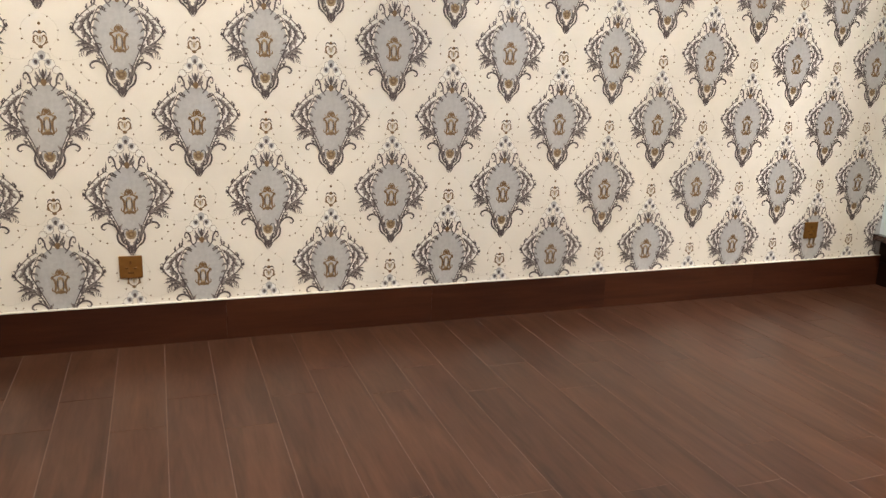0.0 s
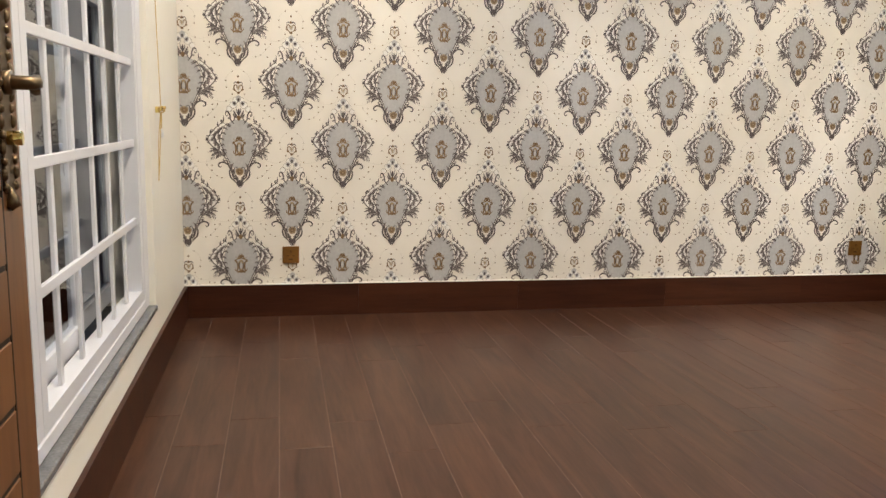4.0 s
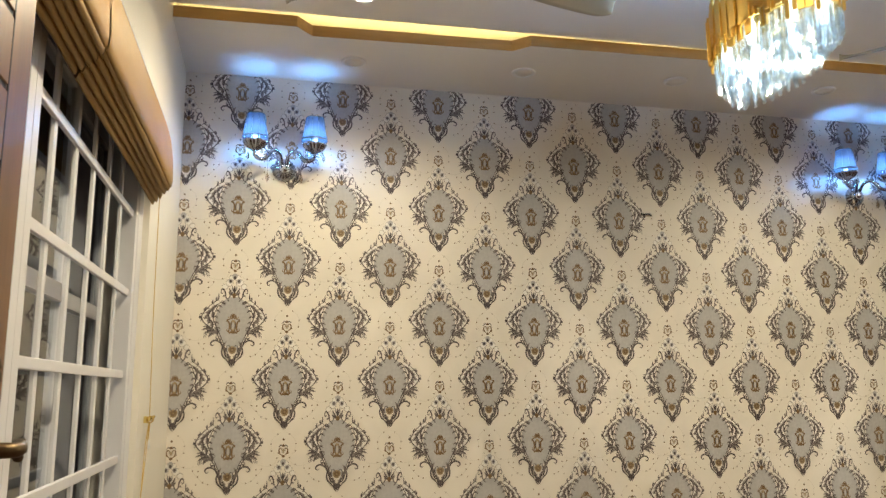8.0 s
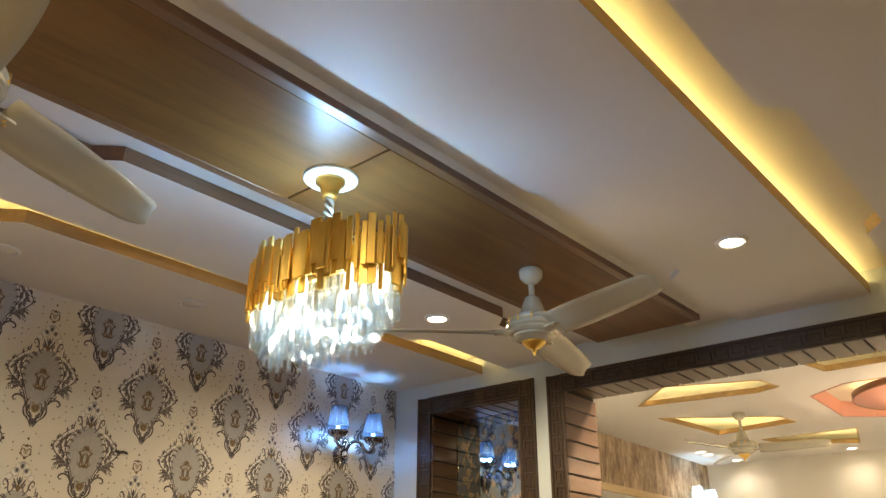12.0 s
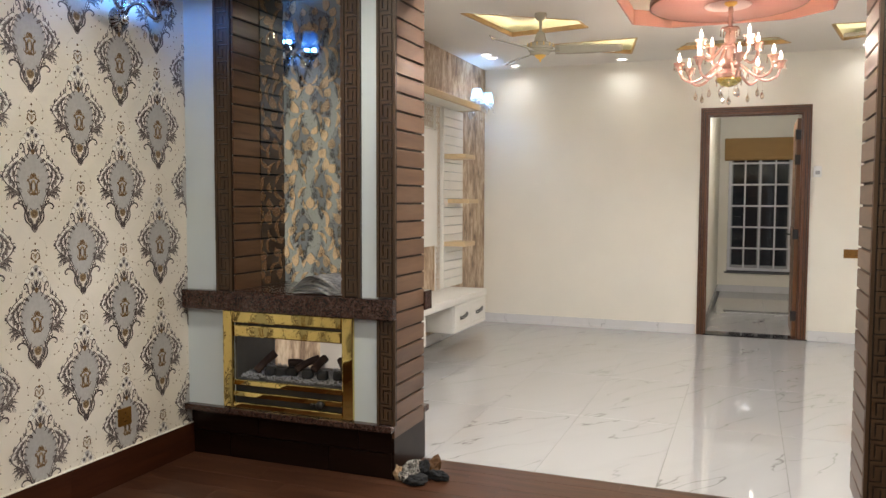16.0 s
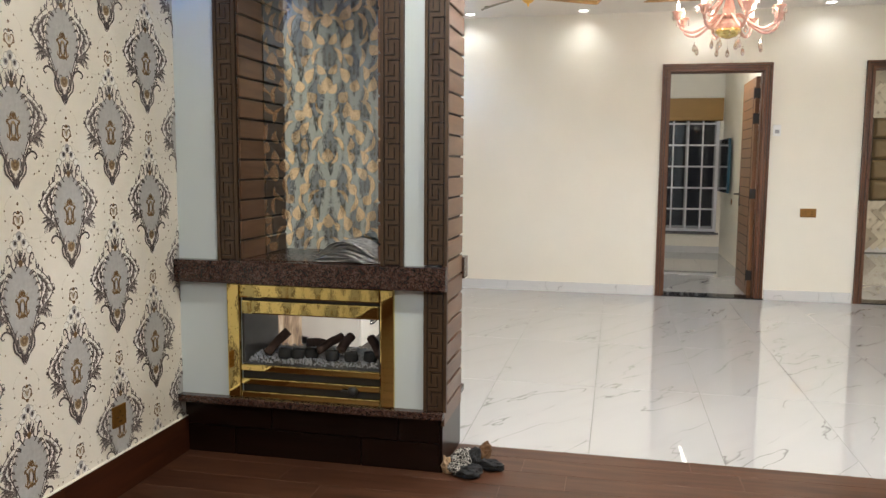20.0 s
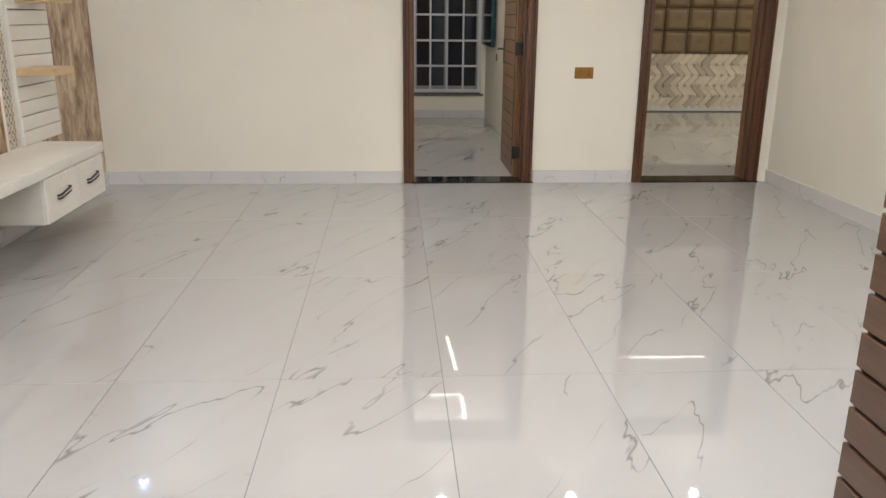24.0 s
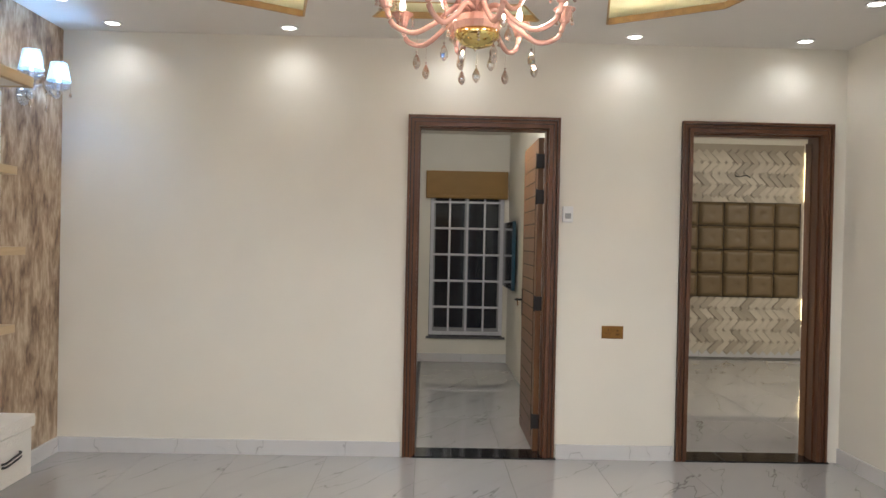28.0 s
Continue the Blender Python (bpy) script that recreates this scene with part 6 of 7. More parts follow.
def rose_arm(r, z0, zr, a):
    ar = part("arm", tube(bmesh.new(), smooth_line([(0.03, 0, z0 + 0.025), (r * 0.24, 0, z0 + 0.032), (r * 0.46, 0, z0 - 0.035), (r * 0.70, 0, z0 - 0.080), (r * 0.92, 0, z0 - 0.055), (r, 0, zr - 0.028)], 7), 0.0105, 10), M_ROSEG, rc, "curved milky pink glass arm")
    ar.matrix_local = Matrix.Rotation(a, 4, "Z")
    part("drip_pan", lathe(bmesh.new(), [(0.010, zr - 0.034), (0.020, zr - 0.026), (0.024, zr - 0.008), (0.031, zr + 0.010), (0.045, zr + 0.024), (0.043, zr + 0.026), (0.027, zr + 0.012), (0.0, zr + 0.004)], 24, (r, 0, 0), flute=0.03), M_ROSEG, ar, "milky pink glass cup")
    part("candle", lathe(bmesh.new(), [(0.012, zr + 0.004), (0.012, zr + 0.030), (0.009, zr + 0.036), (0.0, zr + 0.037)], 14, (r, 0, 0)), M_BRASS, ar)
    part("bulb", lathe(bmesh.new(), [(0.007, zr + 0.036), (0.012, zr + 0.050), (0.0125, zr + 0.062), (0.006, zr + 0.086), (0.002, zr + 0.100), (0.0, zr + 0.102)], 12, (r, 0, 0)), M_BULB, ar, "lit flame-shaped bulb")
    for k in range(4):
        ca, sa = math.cos(k * math.pi / 2 + 0.4), math.sin(k * math.pi / 2 + 0.4)
        o = part("drop", PEND[0], M_DROP, ar)
        at(o, r + 0.043 * ca, 0.043 * sa, zr + 0.020)
    o = part("drop", PEND[1], M_DROP, ar)
    at(o, r * 0.66, 0, z0 - 0.086)


for k in range(8):
    rose_arm(0.355, -0.49, -0.455, k * math.pi / 4 + 0.2)
for k in range(4):
    rose_arm(0.235, -0.345, -0.305, k * math.pi / 2 + 0.6)
for k in range(8):
    a = k * math.pi / 4
    at(part("drop", PEND[k % 2], M_DROP, rc), 0.085 * math.cos(a), 0.085 * math.sin(a), -0.552)
    at(part("drop", PEND[0], M_DROP, rc), 0.066 * math.cos(a), 0.066 * math.sin(a), -0.192)
at(part("drop", PEND[1], M_DROP, rc), 0, 0, -0.612)

# ---------- media unit ----------
con = thing("media_console", (6.10, 2.84, 0.19), "ivory floating media console with key-patterned drawers", "console")
part("top", bbox((-1.45, -0.19, 0.255), (1.15, 0.21, 0.320), 0.004, 2), M_IVORY, con)


def small_key(w, h, b):
    """One unit of a raised meander in the plane y = 0, facing -y."""
    bm = bmesh.new()
    for u0, v0, u1, v1 in ((0, 0, 0.92, 0), (0, 0, 0, 1), (0, 1, 0.62, 1), (0.62, 0.42, 0.62, 1), (0.32, 0.42, 0.62, 0.42), (0.92, 0, 0.92, 1)):
        box(bm, (u0 * w, -0.0025, v0 * h), (u1 * w + b, 0, v1 * h + b))
    return mesh_of("key_relief", bm, M_IVORY)


EDGEKEY, DRAWKEY = small_key(0.048, 0.032, 0.005), small_key(0.052, 0.030, 0.005)
for k in range(54):
    at(part("key_relief", EDGEKEY, M_IVORY, con), -1.445 + k * 0.048, -0.190, 0.270)
for x0, x1, n in ((0.25, 1.13, 2), (-1.43, -0.42, 2)):
    part("carcass", bbox((x0, -0.165, 0.0), (x1, 0.21, 0.2545), 0.002), M_IVORY, con)
    w = (x1 - x0) / n
    for k in range(n):
        dr = part("drawer", bbox((x0 + k * w + 0.004, -0.185, 0.004), (x0 + (k + 1) * w - 0.004, -0.1655, 0.250), 0.003), M_IVORY, con)
        m = int((w - 0.05) / 0.052)
        for j in range(m):
            for z in (0.020, 0.198):
                at(part("key_relief", DRAWKEY, M_IVORY, dr), x0 + k * w + 0.022 + j * 0.052, -0.185, z)
        part("inner_frame", bbox((x0 + k * w + 0.045, -0.1865, 0.064), (x0 + (k + 1) * w - 0.045, -0.185, 0.186), 0.001), M_IVORY, dr)
        cx = x0 + (k + 0.5) * w
        for dz, mm in ((0.010, M_BLACK), (0.0, M_CHROME), (-0.010, M_BLACK)):
            part("handle", tube(bmesh.new(), smooth_line([(cx - 0.085, -0.188, 0.125 + dz), (cx - 0.07, -0.205, 0.128 + dz), (cx, -0.206, 0.136 + dz * 1.1), (cx + 0.07, -0.205, 0.145 + dz), (cx + 0.085, -0.188, 0.146 + dz)], 5), 0.0055, 6), mm, dr)
part("back_rail", bbox((-1.43, 0.17, 0.0), (1.13, 0.21, 0.05)), M_IVORY, con)

scr = thing("screen_panel", (6.05, 3.0, 0.95), "flat ivory backing panel for a screen on the media wall", "wall panel")
part("panel", bbox((-0.75, 0.005, 0.0), (0.755, 0.05, 1.09), 0.003), M_IVORY, scr)
part("cable_stub", tube(bmesh.new(), smooth_line([(-0.08, 0.005, 0.43), (-0.08, -0.02, 0.42), (-0.06, -0.025, 0.425)], 4), 0.010, 6), M_BLACK, scr)


def lattice(w, h, cell):
    """A pierced screen: frame, crossing bars and leaf rings on an open ground."""
    bm = bmesh.new()
    e = 0.012
    box(bm, (0, 0, 0), (e, 0.012, h)), box(bm, (w - e, 0, 0), (w, 0.012, h)), box(bm, (e, 0, 0), (w - e, 0.012, e)), box(bm, (e, 0, h - e), (w - e, 0.012, h))
    nx, nz = max(1, round((w - e) / cell)), max(1, round((h - e) / cell))
    cw, chh = (w - 2 * e) / nx, (h - 2 * e) / nz
    for i in range(nx):
        for j in range(nz):
            cx, cz = e + (i + 0.5) * cw, e + (j + 0.5) * chh
            r = min(cw, chh) * (0.36 if (i + j) % 2 else 0.26)
            k = 8
            ring = [[], []]
            for a in range(k):
                for q, rr in ((0, r), (1, r * 0.52)):
                    sq = 1.0 if a % 2 else 1.45
                    ring[q].append((cx + rr * sq * math.cos(a * math.pi / 4 + 0.4 * ((i + j) % 3)), cz + rr * sq * math.sin(a * math.pi / 4 + 0.4 * ((i + j) % 3))))
            f0 = [[bm.verts.new((x, 0.002, z)) for x, z in q] for q in ring]
            for a in range(k):
                bm.faces.new((f0[0][a], f0[0][(a + 1) % k], f0[1][(a + 1) % k], f0[1][a]))
            for dx, dz in ((1, 1), (1, -1)):
                p, q = Vector((cx - dx * cw / 2, 0.003, cz - dz * chh / 2)), Vector((cx + dx * cw / 2, 0.003, cz + dz * chh / 2))
                n = Vector((-(q - p).z, 0, (q - p).x)).normalized() * 0.0042
                bm.faces.new([bm.verts.new(v) for v in (p + n, q + n, q - n, p - n)])
    bmesh.ops.solidify(bm, geom=[f for f in bm.faces if len(f.verts) == 4 and abs(f.normal.y) > 0.9 and f.calc_area() < 0.002], thickness=0.005)
    return bm


lt = thing("pierced_screen", (5.30, 3.028, 2.05), "ivory pierced lattice screen round the panel", "lattice")
part("top_lattice", lattice(1.50, 0.235, 0.058), M_IVORY, lt)
lb = part("side_lattice", lattice(0.150, 1.78, 0.050), M_IVORY, lt)
at(lb, 1.52, 0, -1.545)
part("backing", box(bmesh.new(), (0.004, 0.013, 0.004), (1.496, 0.019, 0.231)), M_EDGEG, lt, "brown ground behind the piercing")
part("backing", box(bmesh.new(), (1.524, 0.013, -1.541), (1.666, 0.019, 0.231)), M_EDGEG, lt, "brown ground behind the piercing")
sp = thing("slat_panel", (7.0, 3.02, 0.515), "ivory panel of horizontal boards behind three shelves", "wall panel")
part("side_post", bbox((-0.02, -0.01, 0.0), (0.0, 0.03, 1.77), 0.002), M_IVORY, sp)
part("backing", box(bmesh.new(), (0.0, 0.020, 0.0), (0.56, 0.029, 1.77)), M_NEWS, sp)
for k in range(20):
    part("board", bbox((0.0, 0.0, k * 0.0885), (0.56, 0.019, k * 0.0885 + 0.083), 0.002), M_IVORY, sp)
for x, z in ((7.02, 0.93), (7.12, 1.35), (7.02, 1.785)):
    sh = thing("wall_shelf", (x, 2.80, z), "pale oak floating wall shelf", "shelf", "media shelves")
    part("board", bbox((0.0, 0.0, 0.0), (0.30, 0.219, 0.045), 0.002), M_OAK, sh)
cn = thing("media_canopy", (5.2, 2.80, 2.285), "pale oak canopy shelf above the media unit with ivory underside", "shelf")
part("front", bbox((0.0, 0.0, 0.0), (2.28, 0.03, 0.060), 0.002), M_OAK, cn)
part("end", bbox((2.25, 0.03, 0.0), (2.28, 0.249, 0.060), 0.002), M_OAK, cn)
part("underside", bbox((0.0, 0.03, 0.004), (2.25, 0.249, 0.02)), M_IVORY, cn)
for x in (0.9, 1.75):
    at(part("spot_ring", lathe_open([(0.030, 0.0), (0.045, 0.0), (0.045, -0.004), (0.030, -0.003)], 20, (0, 0, 0)), M_PLASTIC, cn), x, 0.12, 0.004)

# ---------- window room and bedroom ----------
window_grille("window_3", CX + 0.06, -0.365, 0.535, 0.325, 2.303, 4, 6, -1, "white barred window of the far room, night outside", "", glass=M_GLASSF)
built("window_sill_far", bbox((CX - 0.03, -0.40, 0.285), (CX + 0.2, 0.57, 0.312), 0.003), M_SILL, "grey granite sill of the far window", "sill")
bl = thing("flat_blind", (CX - 0.04, 0.10, 2.0), "olive gold flat fabric blind above the far window", "blind")
part("cloth", bbox((-0.03, -0.50, 0.02), (0.038, 0.50, 0.335), 0.008, 2), M_BLIND, bl)
part("fold", bbox((-0.038, -0.498, 0.0), (0.02, 0.498, 0.045), 0.010, 3), M_BLIND, bl)
tv = thing("wall_screen", (12.05, CY0, 0.95), "black flat screen with blue edge film on the side wall", "television")
part("screen", bbox((-0.48, 0.035, 0.0), (0.56, 0.065, 0.76), 0.004), M_SCREEN, tv)
part("edge_film", bbox((-0.495, 0.030, 0.0), (-0.48, 0.068, 0.76), 0.002), M_BLUEEDGE, tv)
part("bracket", bbox((-0.2, 0.0, 0.2), (0.2, 0.035, 0.5)), M_BLACK, tv)
sk2 = plate("side_socket", 0.08, 0.08, "bronze socket below the far screen", "socket", "", slots)
sk2.matrix_world = pose(11.5, CY0, 0.84, 0, 0, -90)

hb = thing("tufted_headboard", (DX, -3.57, 0.81), "olive leather wall panel of buttoned square cushions", "headboard")
# Near-black backing puts shade into the seams between the cushions.
part("backing", bbox((-0.035, -0.86, 0.0), (0, 1.38, 1.27)), M_KEYB, hb)


def cushion():
    bm = bmesh.new()
    n = 12
    g = [[None] * (n + 1) for _ in range(n + 1)]
    for i in range(n + 1):
        for j in range(n + 1):
            u, v = -1 + 2 * i / n, -1 + 2 * j / n
            hgt = 0.050 * (1 - abs(u) ** 12) * (1 - abs(v) ** 12) - 0.016 * math.exp(-26 * (u * u + v * v))
            g[i][j] = bm.verts.new((-hgt, u * 0.167, v * 0.154))
    for i in range(n):
        for j in range(n):
            bm.faces.new((g[i][j], g[i][j + 1], g[i + 1][j + 1], g[i + 1][j])).smooth = True
    bmesh.ops.recalc_face_normals(bm, faces=bm.faces[:])
    return mesh_of("cushion", bm, M_TUFT)


CUSH = cushion()
BUT = mesh_of("button", lathe(bmesh.new(), [(0.0, 0.0), (0.016, 0.001), (0.012, 0.008), (0.0, 0.010)], 12), M_TUFT)
for i in range(6):
    for j in range(4):
        c = part("cushion", CUSH, M_TUFT, hb)
        at(c, -0.035, -0.68 + i * 0.343, 0.16 + j * 0.317)
        at(part("button", BUT, M_TUFT, c), -0.013, 0, 0, 0, -90, 0)
hw = thing("herringbone_cladding", (DX, -3.57, 0.06), "beige and grey herringbone relief cladding behind the headboard", "wall cladding")
random.seed(9)
HT = mesh_of("herringbone_piece", bbox((-0.012, -0.105, -0.038), (0, 0.105, 0.038), 0.002), M_HERR)
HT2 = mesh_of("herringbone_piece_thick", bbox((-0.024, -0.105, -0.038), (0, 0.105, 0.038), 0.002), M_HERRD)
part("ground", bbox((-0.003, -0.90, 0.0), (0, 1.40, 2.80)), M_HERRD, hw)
for r in range(18):
    z = 0.075 + r * 0.150
    if z > 2.72 or 0.72 < z < 1.92:
        continue
    for c in range(20):
        o = part("herringbone_piece", (HT, HT2)[random.random() < 0.35], M_HERR, hw)
        at(o, -0.003 - random.uniform(0, 0.010), -0.83 + c * 0.1095 + random.uniform(-0.004, 0.004), z, 45 if r % 2 else -45)
ls = thing("headboard_light", (DX - 0.02, -4.475, 0.15), "warm led strip down the edge of the bedroom cladding", "light strip")
for z0, z1 in ((0.28, 0.64), (1.95, 2.60)):
    part("tape", bbox((-0.01, -0.012, z0), (0.0, 0.0, z1)), M_LEDB, ls)
part("side_board", bbox((-0.12, -0.40, 0.0), (0.019, -0.06, 2.75), 0.002), M_DOOR, ls)
wl = thing("wall_cable", (DX, -3.62, 2.42), "loose black cable end on the bedroom wall", "cable")
part("cable", tube(bmesh.new(), smooth_line([(-0.01, 0.10, 0.03), (-0.05, 0.06, 0.0), (-0.05, 0.0, 0.01), (-0.04, -0.06, 0.02), (-0.05, -0.11, -0.01)], 5), 0.008, 6), M_BLACK, wl)


# ---------- wallpaper print ----------
def ribbon(bm, pts, w0, w1, y, mi, per=5):
    """A flat painted stroke that swells and tapers."""
    line = smooth_line([(x, 0, z) for x, z in pts], per)
    n = len(line) - 1
    prev = None
    for i, p in enumerate(line):
        d = (line[min(i + 1, n)] - line[max(i - 1, 0)]).normalized()
        o = Vector((-d.z, 0, d.x))
        t = i / n
        w = 0.5 * (w0 + (w1 - w0) * t) * (0.35 + 0.65 * math.sin(math.pi * min(1, max(0.0, t * 0.92 + 0.06))))
        cur = [bm.verts.new((*(p + o * w).xz.to_tuple()[:1], y, (p + o * w).z)), bm.verts.new(((p - o * w).x, y, (p - o * w).z))]
        if prev:
            f = bm.faces.new((prev[0], prev[1], cur[1], cur[0]))
            f.material_index = mi
        prev = cur


def blot(bm, pts, y, mi):
    f = bm.faces.new([bm.verts.new((x, y, z)) for x, z in pts])
    f.material_index = mi


def oval(cx, cz, rx, rz, n=10, wob=0.0):
    return [(cx + rx * (1 + wob * math.sin(3 * a)) * math.cos(a), cz + rz * math.sin(a)) for a in [2 * math.pi * k / n for k in range(n)]]


def motif():
    """A grey pear-shaped shield between two acanthus scrolls, with a lantern, a crown of flowers, a pendant and a heart charm, centred on the lantern."""
    bm = bmesh.new()
    U, V = 0.00096, 0.00094
    L0, L1, L2, L3 = -0.0010, -0.0014, -0.0018, -0.0022
    SH, INK, MID, PALE, BRZ, OCH, LIN, WASH = range(8)
    deep = [0]

    def stroke(s, pts, w0, w1, mi, layer=L2, per=4):
        deep[0] = (deep[0] + 1) % 9
        ribbon(bm, [(s * u * U, v * V) for u, v in pts], w0 * U, w1 * U, layer - 0.00004 * deep[0], mi, per)

    def spot(u, v, ru, rv, layer, mi, n=9, wob=0.0):
        deep[0] = (deep[0] + 1) % 9
        blot(bm, oval(u * U, v * V, ru * U, rv * V, n, wob), layer - 0.00004 * deep[0], mi)

    def area(s, pts, layer, mi, per=2):
        line = smooth_line([(s * u * U, 0, v * V) for u, v in pts] + [(s * pts[0][0] * U, 0, pts[0][1] * V)], per)[:-1]
        blot(bm, [(p.x, p.z) for p in line], layer, mi)

    def frond(s, pts, k, length, w, sides, mi=INK, layer=L2, back=0.0):
        """Hooked barbs that leave a curved rib on one side or both."""
        line = [Vector((p.x, p.z)) for p in smooth_line([(u, 0, v) for u, v in pts], 8)]
        for i in range(k):
            t = (i + 0.5) / k
            q = t * (len(line) - 1)
            a = line[int(q)]
            d = (line[min(int(q) + 2, len(line) - 1)] - line[max(int(q) - 2, 0)]).normalized()
            ln = length * (0.65 + 0.5 * math.sin(math.pi * t))
            for side in sides:
                o = Vector((-d.y, d.x)) * side
                e = a + d * ln * 0.62 + o * ln * 0.78
                h = e - d * ln * (0.10 + back) + o * ln * 0.20
                stroke(s, [(a.x, a.y), tuple(a + d * ln * 0.42 + o * ln * 0.26), tuple(e), tuple(h)], w, w * 0.45, mi, layer, 3)

    def leaf(s, p, q, w, bend, light=MID, layer=L2):
        """A lobed leaf from p to q with a dark and a light half."""
        deep[0] = (deep[0] + 1) % 9
        y = layer - 0.00004 * deep[0]
        p, q = Vector(p), Vector(q)
        d = q - p
        o = Vector((-d.y, d.x)).normalized()
        n = 9
        spine = [p + d * (i / n) + o * bend * math.sin(math.pi * i / n) for i in range(n + 1)]
        for side, mi in ((1, INK), (-1, light)):
            edge = [spine[i] + o * side * w * 0.5 * math.sin(math.pi * (i / n) ** 0.75) * (1.2 if i % 2 else 0.6) for i in range(1, n)]
            blot(bm, [(s * v.x * U, v.y * V) for v in spine + edge[::-1]], y, mi)

    right = [(0, 140), (26, 138), (54, 116), (78, 84), (88, 46), (84, 4), (70, -36), (52, -78), (34, -106), (12, -118), (0, -119)]
    line = smooth_line([(u * U, 0, v * V) for u, v in right], 3)
    blot(bm, [(p.x, p.z) for p in line] + [(-p.x, p.z) for p in line[-2:0:-1]], L0, SH)
    inner = [(36, -112), (58, -60), (82, -6), (98, 34), (94, 76), (78, 108), (56, 120), (38, 108)]
    outer = [(44, -112), (66, -62), (98, -24), (134, 4), (155, 34), (156, 60), (142, 90), (120, 114), (98, 124), (80, 118)]
    for s in (1, -1):
        # pale body between the two ribs
        area(s, [(48, -104), (70, -58), (100, -22), (132, 6), (151, 36), (152, 60), (138, 88), (112, 112), (86, 118), (96, 84), (100, 40), (86, -4), (62, -56)], L0 - 0.0001, PALE)
        stroke(s, inner, 6, 5, INK, L1, 6)
        stroke(s, outer, 6, 5, INK, L1, 6)
        frond(s, inner[1:], 8, 16, 5, (1,), INK)
        frond(s, outer[1:8], 6, 17, 5, (1,), MID)
        frond(s, outer[3:8], 4, 13, 5, (-1,), INK, L2, 0.3)
        frond(s, [(40, -110), (56, -74), (76, -40)], 5, 15, 5, (-1,), INK)
        # leaves lying on the pale body
        for p, q, w, bend in (((100, -20), (116, 30), 17, 6), ((118, 2), (131, 52), 18, 6), ((138, 26), (134, 80), 18, 6), ((142, 58), (114, 96), 17, 6), ((126, 86), (88, 110), 16, 5), ((104, 34), (119, 74), 14, 5), ((72, -56), (92, -8), 15, 5), ((112, 64), (104, 102), 13, -4)):
            leaf(s, p, q, w * 1.1, bend, MID)
        # tips on the outside of the scroll
        for p, q, w, bend in (((150, 30), (168, 48), 11, -4), ((150, 66), (158, 92), 11, -5), ((128, 106), (134, 128), 10, -4), ((104, 122), (96, 164), 15, 6), ((110, 120), (108, 142), 11, -4)):
            leaf(s, p, q, w, bend, INK)
        # feathers hanging over the shield
        for p, q, w, bend in (((92, 74), (64, 58), 10, -5), ((84, 96), (54, 84), 10, -5), ((70, 112), (38, 98), 11, -5), ((96, 44), (74, 28), 10, -5), ((90, 14), (68, 2), 9, -4), ((78, -14), (60, -26), 9, -4)):
            leaf(s, p, q, w, bend, MID)
        # leaf tuft below the scroll
        for p, q, w, bend in (((84, -30), (154, -30), 17, 10), ((84, -36), (142, -52), 17, 10), ((80, -42), (118, -68), 15, 8), ((100, -22), (148, -12), 13, 7)):
            leaf(s, p, q, w, bend, MID)
        frond(s, [(92, -32), (120, -42), (142, -60)], 5, 14, 4, (-1,), INK)
        # side curl
        stroke(s, [(42, -116), (58, -92), (78, -80), (96, -84), (104, -96), (96, -106), (88, -100)], 9, 6, INK, L2, 5)
        leaf(s, (72, -84), (84, -62), 10, 3), leaf(s, (60, -90), (66, -70), 9, 3)
        # lower feathers and the pointed cage
        leaf(s, (46, -104), (30, -160), 17, -5), leaf(s, (24, -142), (5, -204), 16, -4), leaf(s, (22, -104), (20, -146), 13, 4, SH)
        for k in range(4):
            stroke(s, [(30 + 7 * k, -84 - 6 * k), (38 + 4 * k, -104), (36 + 2 * k, -126), (26 + 4 * k, -140)], 8, 4, INK if k % 2 else MID)
        stroke(s, [(44, -108), (50, -132), (44, -158), (26, -176), (8, -200)], 9, 6, INK, L2, 5)
        stroke(s, [(30, -118), (36, -140), (28, -162), (12, -172)], 7, 5, INK)
        stroke(s, [(20, -148), (28, -158), (20, -168), (10, -160)], 6, 4, INK)
        stroke(s, [(6, -120), (14, -106), (24, -108), (26, -118)], 5, 3, INK)
        stroke(s, [(4, -178), (14, -186), (10, -200), (2, -212)], 9, 5, INK)
        # curls beside the crown
        stroke(s, [(24, 118), (40, 140), (44, 164), (54, 180), (68, 178), (72, 164), (62, 158), (56, 166)], 8, 6, INK, L2, 5)
        stroke(s, [(30, 130), (20, 146), (26, 160)], 6, 4, INK)
        leaf(s, (42, 146), (58, 140), 9, 3)
        # pale flowers of the crown
        for u, v, ru in ((26, 214, 18), (46, 194, 14), (13, 240, 15)):
            stroke(s, [(u + ru * math.cos(a), v + ru * math.sin(a)) for a in [k * 0.785 for k in range(9)]], 1.8, 1.8, MID, L0, 2)
            spot(s * u, v, ru * 0.8, ru * 0.8, L0 + 0.0001, PALE, 10)
        spot(s * 20, 222, 11, 13, L1, SH, 9, 0.15), spot(s * 20, 222, 6, 8, L2, INK, 8, 0.15)
        leaf(s, (4, 150), (26, 192), 12, -4, MID), leaf(s, (4, 146), (30, 170), 11, -3, MID), leaf(s, (3, 164), (11, 202), 9, -3, SH)
        for u, v in ((60, -284), (28, -236), (58, -318), (112, -150), (136, -122), (160, -94), (88, -160), (156, 150), (128, 214), (30, -352), (60, -386)):
            spot(s * u, v, 3.4, 3.6, L0, BRZ, 6)
        stroke(s, [(160, -64), (162, -94), (140, -122), (112, -150), (84, -162), (62, -156)], 1.8, 1.8, LIN, L0)
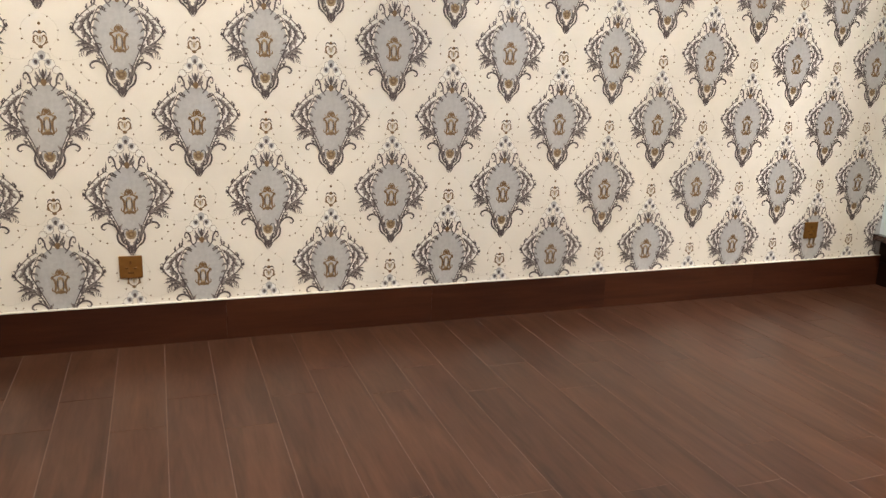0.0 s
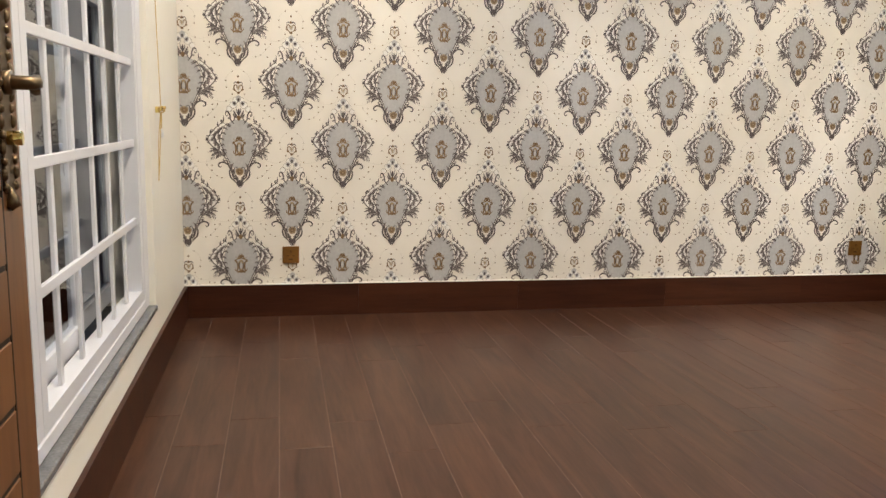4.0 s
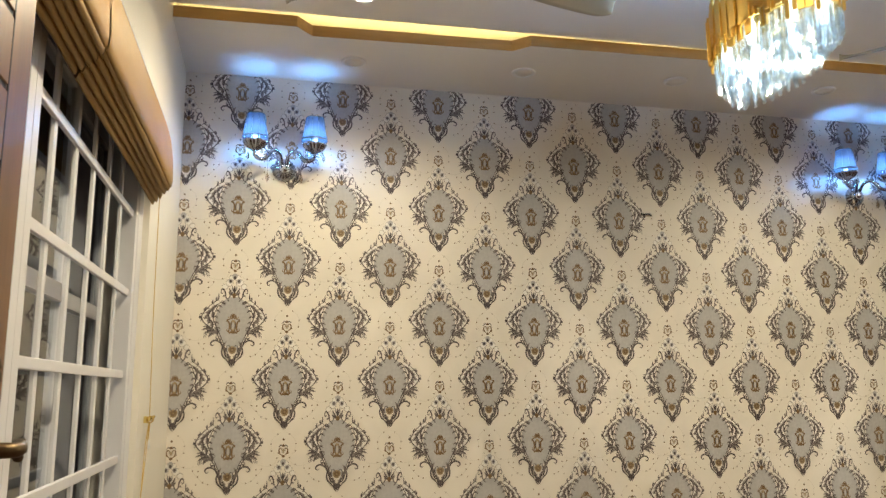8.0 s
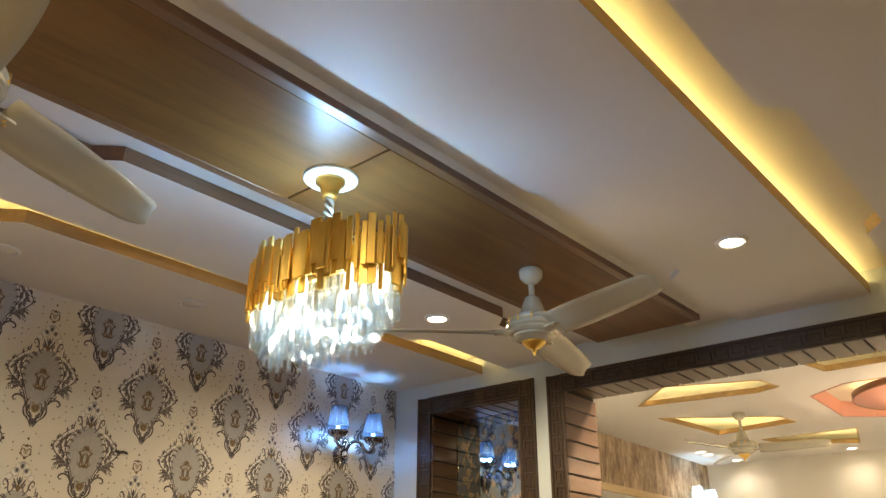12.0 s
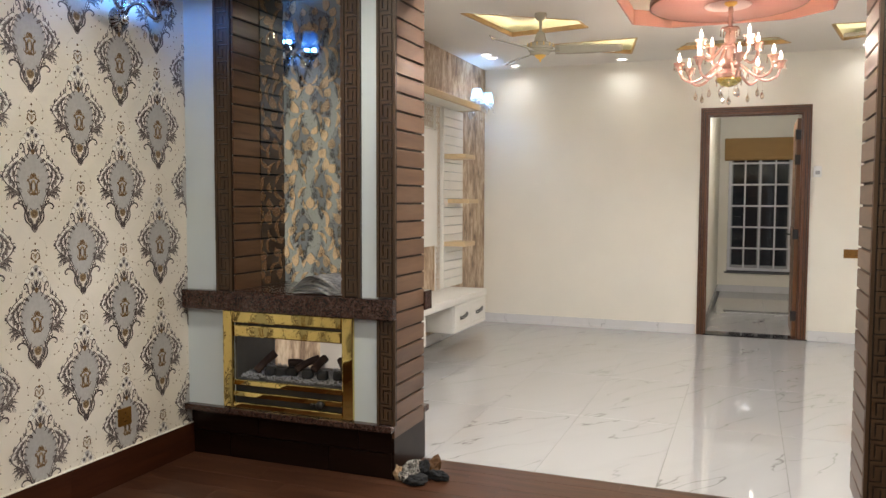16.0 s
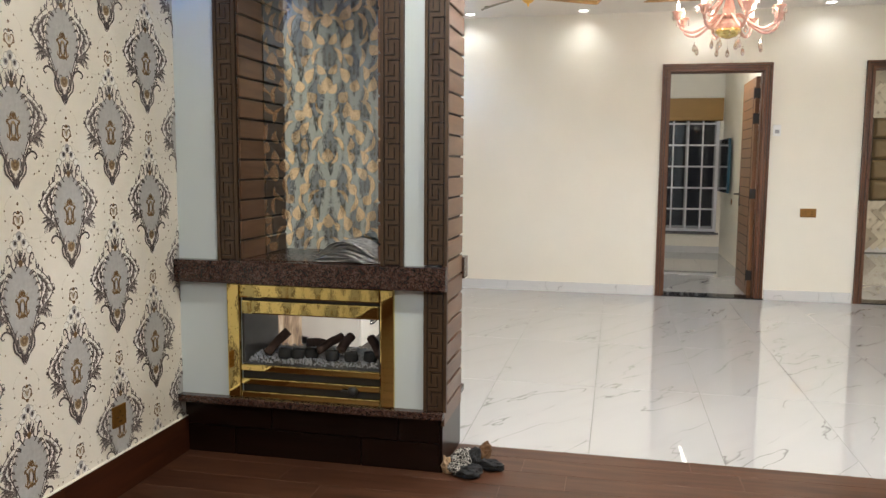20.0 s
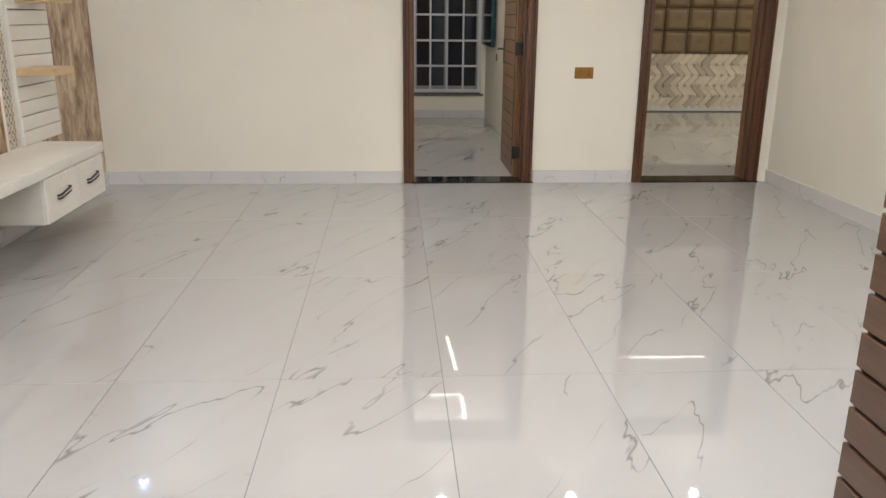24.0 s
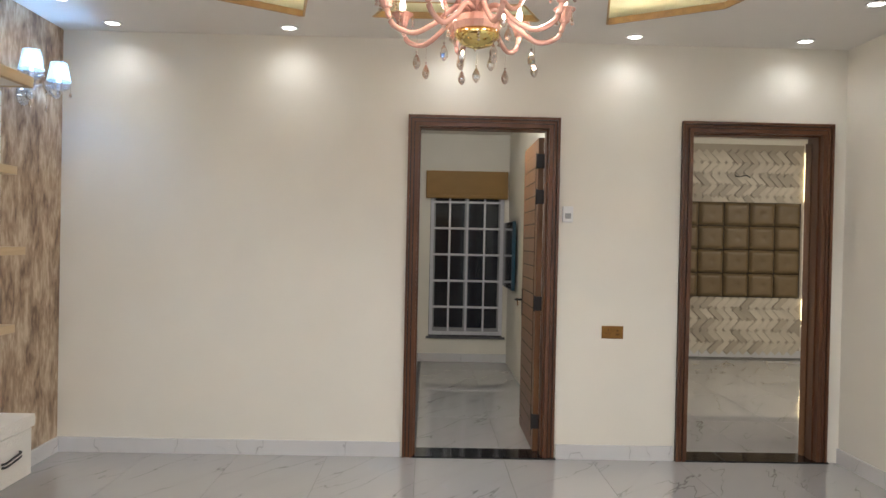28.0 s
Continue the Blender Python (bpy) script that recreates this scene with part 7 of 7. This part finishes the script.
        stroke(s, [(10, -226), (30, -236), (54, -262), (60, -290), (52, -318), (40, -336)], 1.8, 1.8, LIN, L0)
        stroke(s, [(24, -336), (36, -372), (64, -390), (110, -386), (160, -360)], 1.8, 1.8, LIN, L0)
        # lantern
        stroke(s, [(5, -42), (20, -38), (17, -16), (19, 8), (27, 22), (12, 30)], 8, 8, BRZ)
        stroke(s, [(9, -32), (10, -8), (9, 18)], 5, 5, INK, L1)
        stroke(s, [(24, 28), (31, 22), (30, 12)], 6, 3, BRZ)
        stroke(s, [(24, -36), (30, -28), (28, -18)], 6, 3, BRZ)
        stroke(s, [(3, 30), (13, 36), (10, 48), (3, 56)], 8, 4, BRZ)
        stroke(s, [(7, 28), (21, 34), (28, 42)], 5, 3, OCH)
        # heart charm below
        stroke(s, [(3, -342), (16, -331), (21, -315), (16, -305), (8, -307), (7, -319)], 6, 5, BRZ, L1)
        stroke(s, [(4, -298), (11, -290), (18, -294), (22, -302)], 5, 4, INK, L1)
        stroke(s, [(16, -333), (24, -328), (22, -320)], 5, 3, BRZ, L1)
    spot(0, -6, 16, 31, L1 + 0.0002, OCH, 12)
    for u in (-18, 0, 18):
        stroke(1, [(u * 0.6, 32), (u * 0.7, 40), (u * 0.75, 58 - abs(u) * 0.9)], 7, 3, BRZ, L3)
        stroke(1, [(u * 0.7, -36), (u * 0.9, -43), (u * 1.1, -47)], 8, 3, BRZ, L3)
    spot(0, -6, 7, 20, L2, SH, 10)
    spot(0, -38, 16, 7, L2, BRZ, 10, 0.1)
    spot(0, 42, 9, 10, L3, BRZ, 8)
    spot(0, 246, 13, 18, L1, SH, 9, 0.15), spot(0, 240, 6, 9, L2, INK, 9, 0.15)
    spot(0, 172, 5, 26, L2, INK, 9, 0.15)
    spot(0, 148, 10, 14, L3, BRZ, 8, 0.2)
    spot(0, -128, 21, 20, L1, OCH, 12, 0.14)
    spot(0, -128, 13, 12, L2, BRZ, 9, 0.2), spot(0, -128, 5, 5, L3, OCH, 8)
    spot(0, -190, 6, 18, L3, INK, 7)
    spot(0, -318, 13, 16, L0 - 0.0001, WASH, 9)
    spot(0, -318, 4, 11, L1, OCH, 8)
    spot(0, -344, 8, 7, L2, BRZ, 8), spot(0, -292, 6, 7, L2, BRZ, 8), spot(0, -262, 5, 6, L2, BRZ, 7)
    for v in bm.verts:                         # the wings draw in towards the crown
        up, out = min(1, max(0, v.co.z / V - 30) / 90), min(1, max(0, abs(v.co.x) / U - 50) / 50)
        v.co.x *= 1 - 0.24 * up * out * (v.co.z / V < 190)
    for f in bm.faces:
        if f.normal.y > 0:
            f.normal_flip()
    return mesh_of("wallpaper_motif", bm, [M_SHIELD, M_INK, M_INK2, M_PALE, M_BRONZE, M_OCHRE, M_LINE, M_WASH])


MOTIF = motif()
PX, PZ = 0.5034, 0.583
for c in range(-1, 10):
    for half in (0, 1):
        x = 2.808 + 2 * PX - PX * c - half * PX / 2
        if not XW - 0.15 < x < 3.42:
            continue
        for r in range(0, 7):
            z = 0.268 - PZ + PZ * r + half * PZ / 2
            if not -0.35 < z < ZA + 0.30:
                continue
            at(part("wallpaper_motif", MOTIF, None, wall_north), x, YN, z)

# ---------- floor pieces ----------
planks = tagged(new("floor_planks"), "reddish brown wood-look floor planks of the lounge", "floor", kind="structure")
PW, PL = 0.163, 0.92
PM = mesh_of("plank", bbox((-PW / 2 + 0.0012, -PL / 2 + 0.0012, -0.012), (PW / 2 - 0.0012, PL / 2 - 0.0012, 0.0), 0.0005), M_PLANK)
for i in range(29):
    wide = min(PW, 3.662 + 1.02 - PW * i)      # the last row is sawn to the edge of the lounge
    x = -1.02 + PW * i + wide / 2
    s = (0.31 * i * 1.7) % PL
    y = YN + 0.05 - s / 2
    while y > YS - 0.1:
        top, low = min(y + PL / 2, YN + 0.02), max(y - PL / 2, YS - 0.02)
        if top - low > 0.02:
            o = at(part("plank", PM, M_PLANK, planks), x, (top + low) / 2, 0)
            o.scale = (wide / PW, (top - low) / PL, 1)
        y -= PL
tiles = tagged(new("floor_tiles"), "polished white marble floor tiles with grey veins", "floor", kind="structure")
TM = mesh_of("floor_tile", bbox((-0.5988, -0.2988, -0.012), (0.5988, 0.2988, 0.0), 0.0005), M_TILE)
for i in range(9):
    for j in range(-10, 6):
        x, y = 3.60 + 0.6 + 1.2 * i, 0.025 + 0.3 + 0.6 * j
        if i >= 4 and not (-5.4 < y < 0.9):
            continue
        if i < 4 and y < -2.6 or x > 13.7:
            continue
        o = part("floor_tile", TM, M_TILE, tiles)
        if i == 0:
            at(o, x + 0.03, y, -0.0004)
            o.scale = (0.95, 1, 1)
        else:
            at(o, x, y, 0)
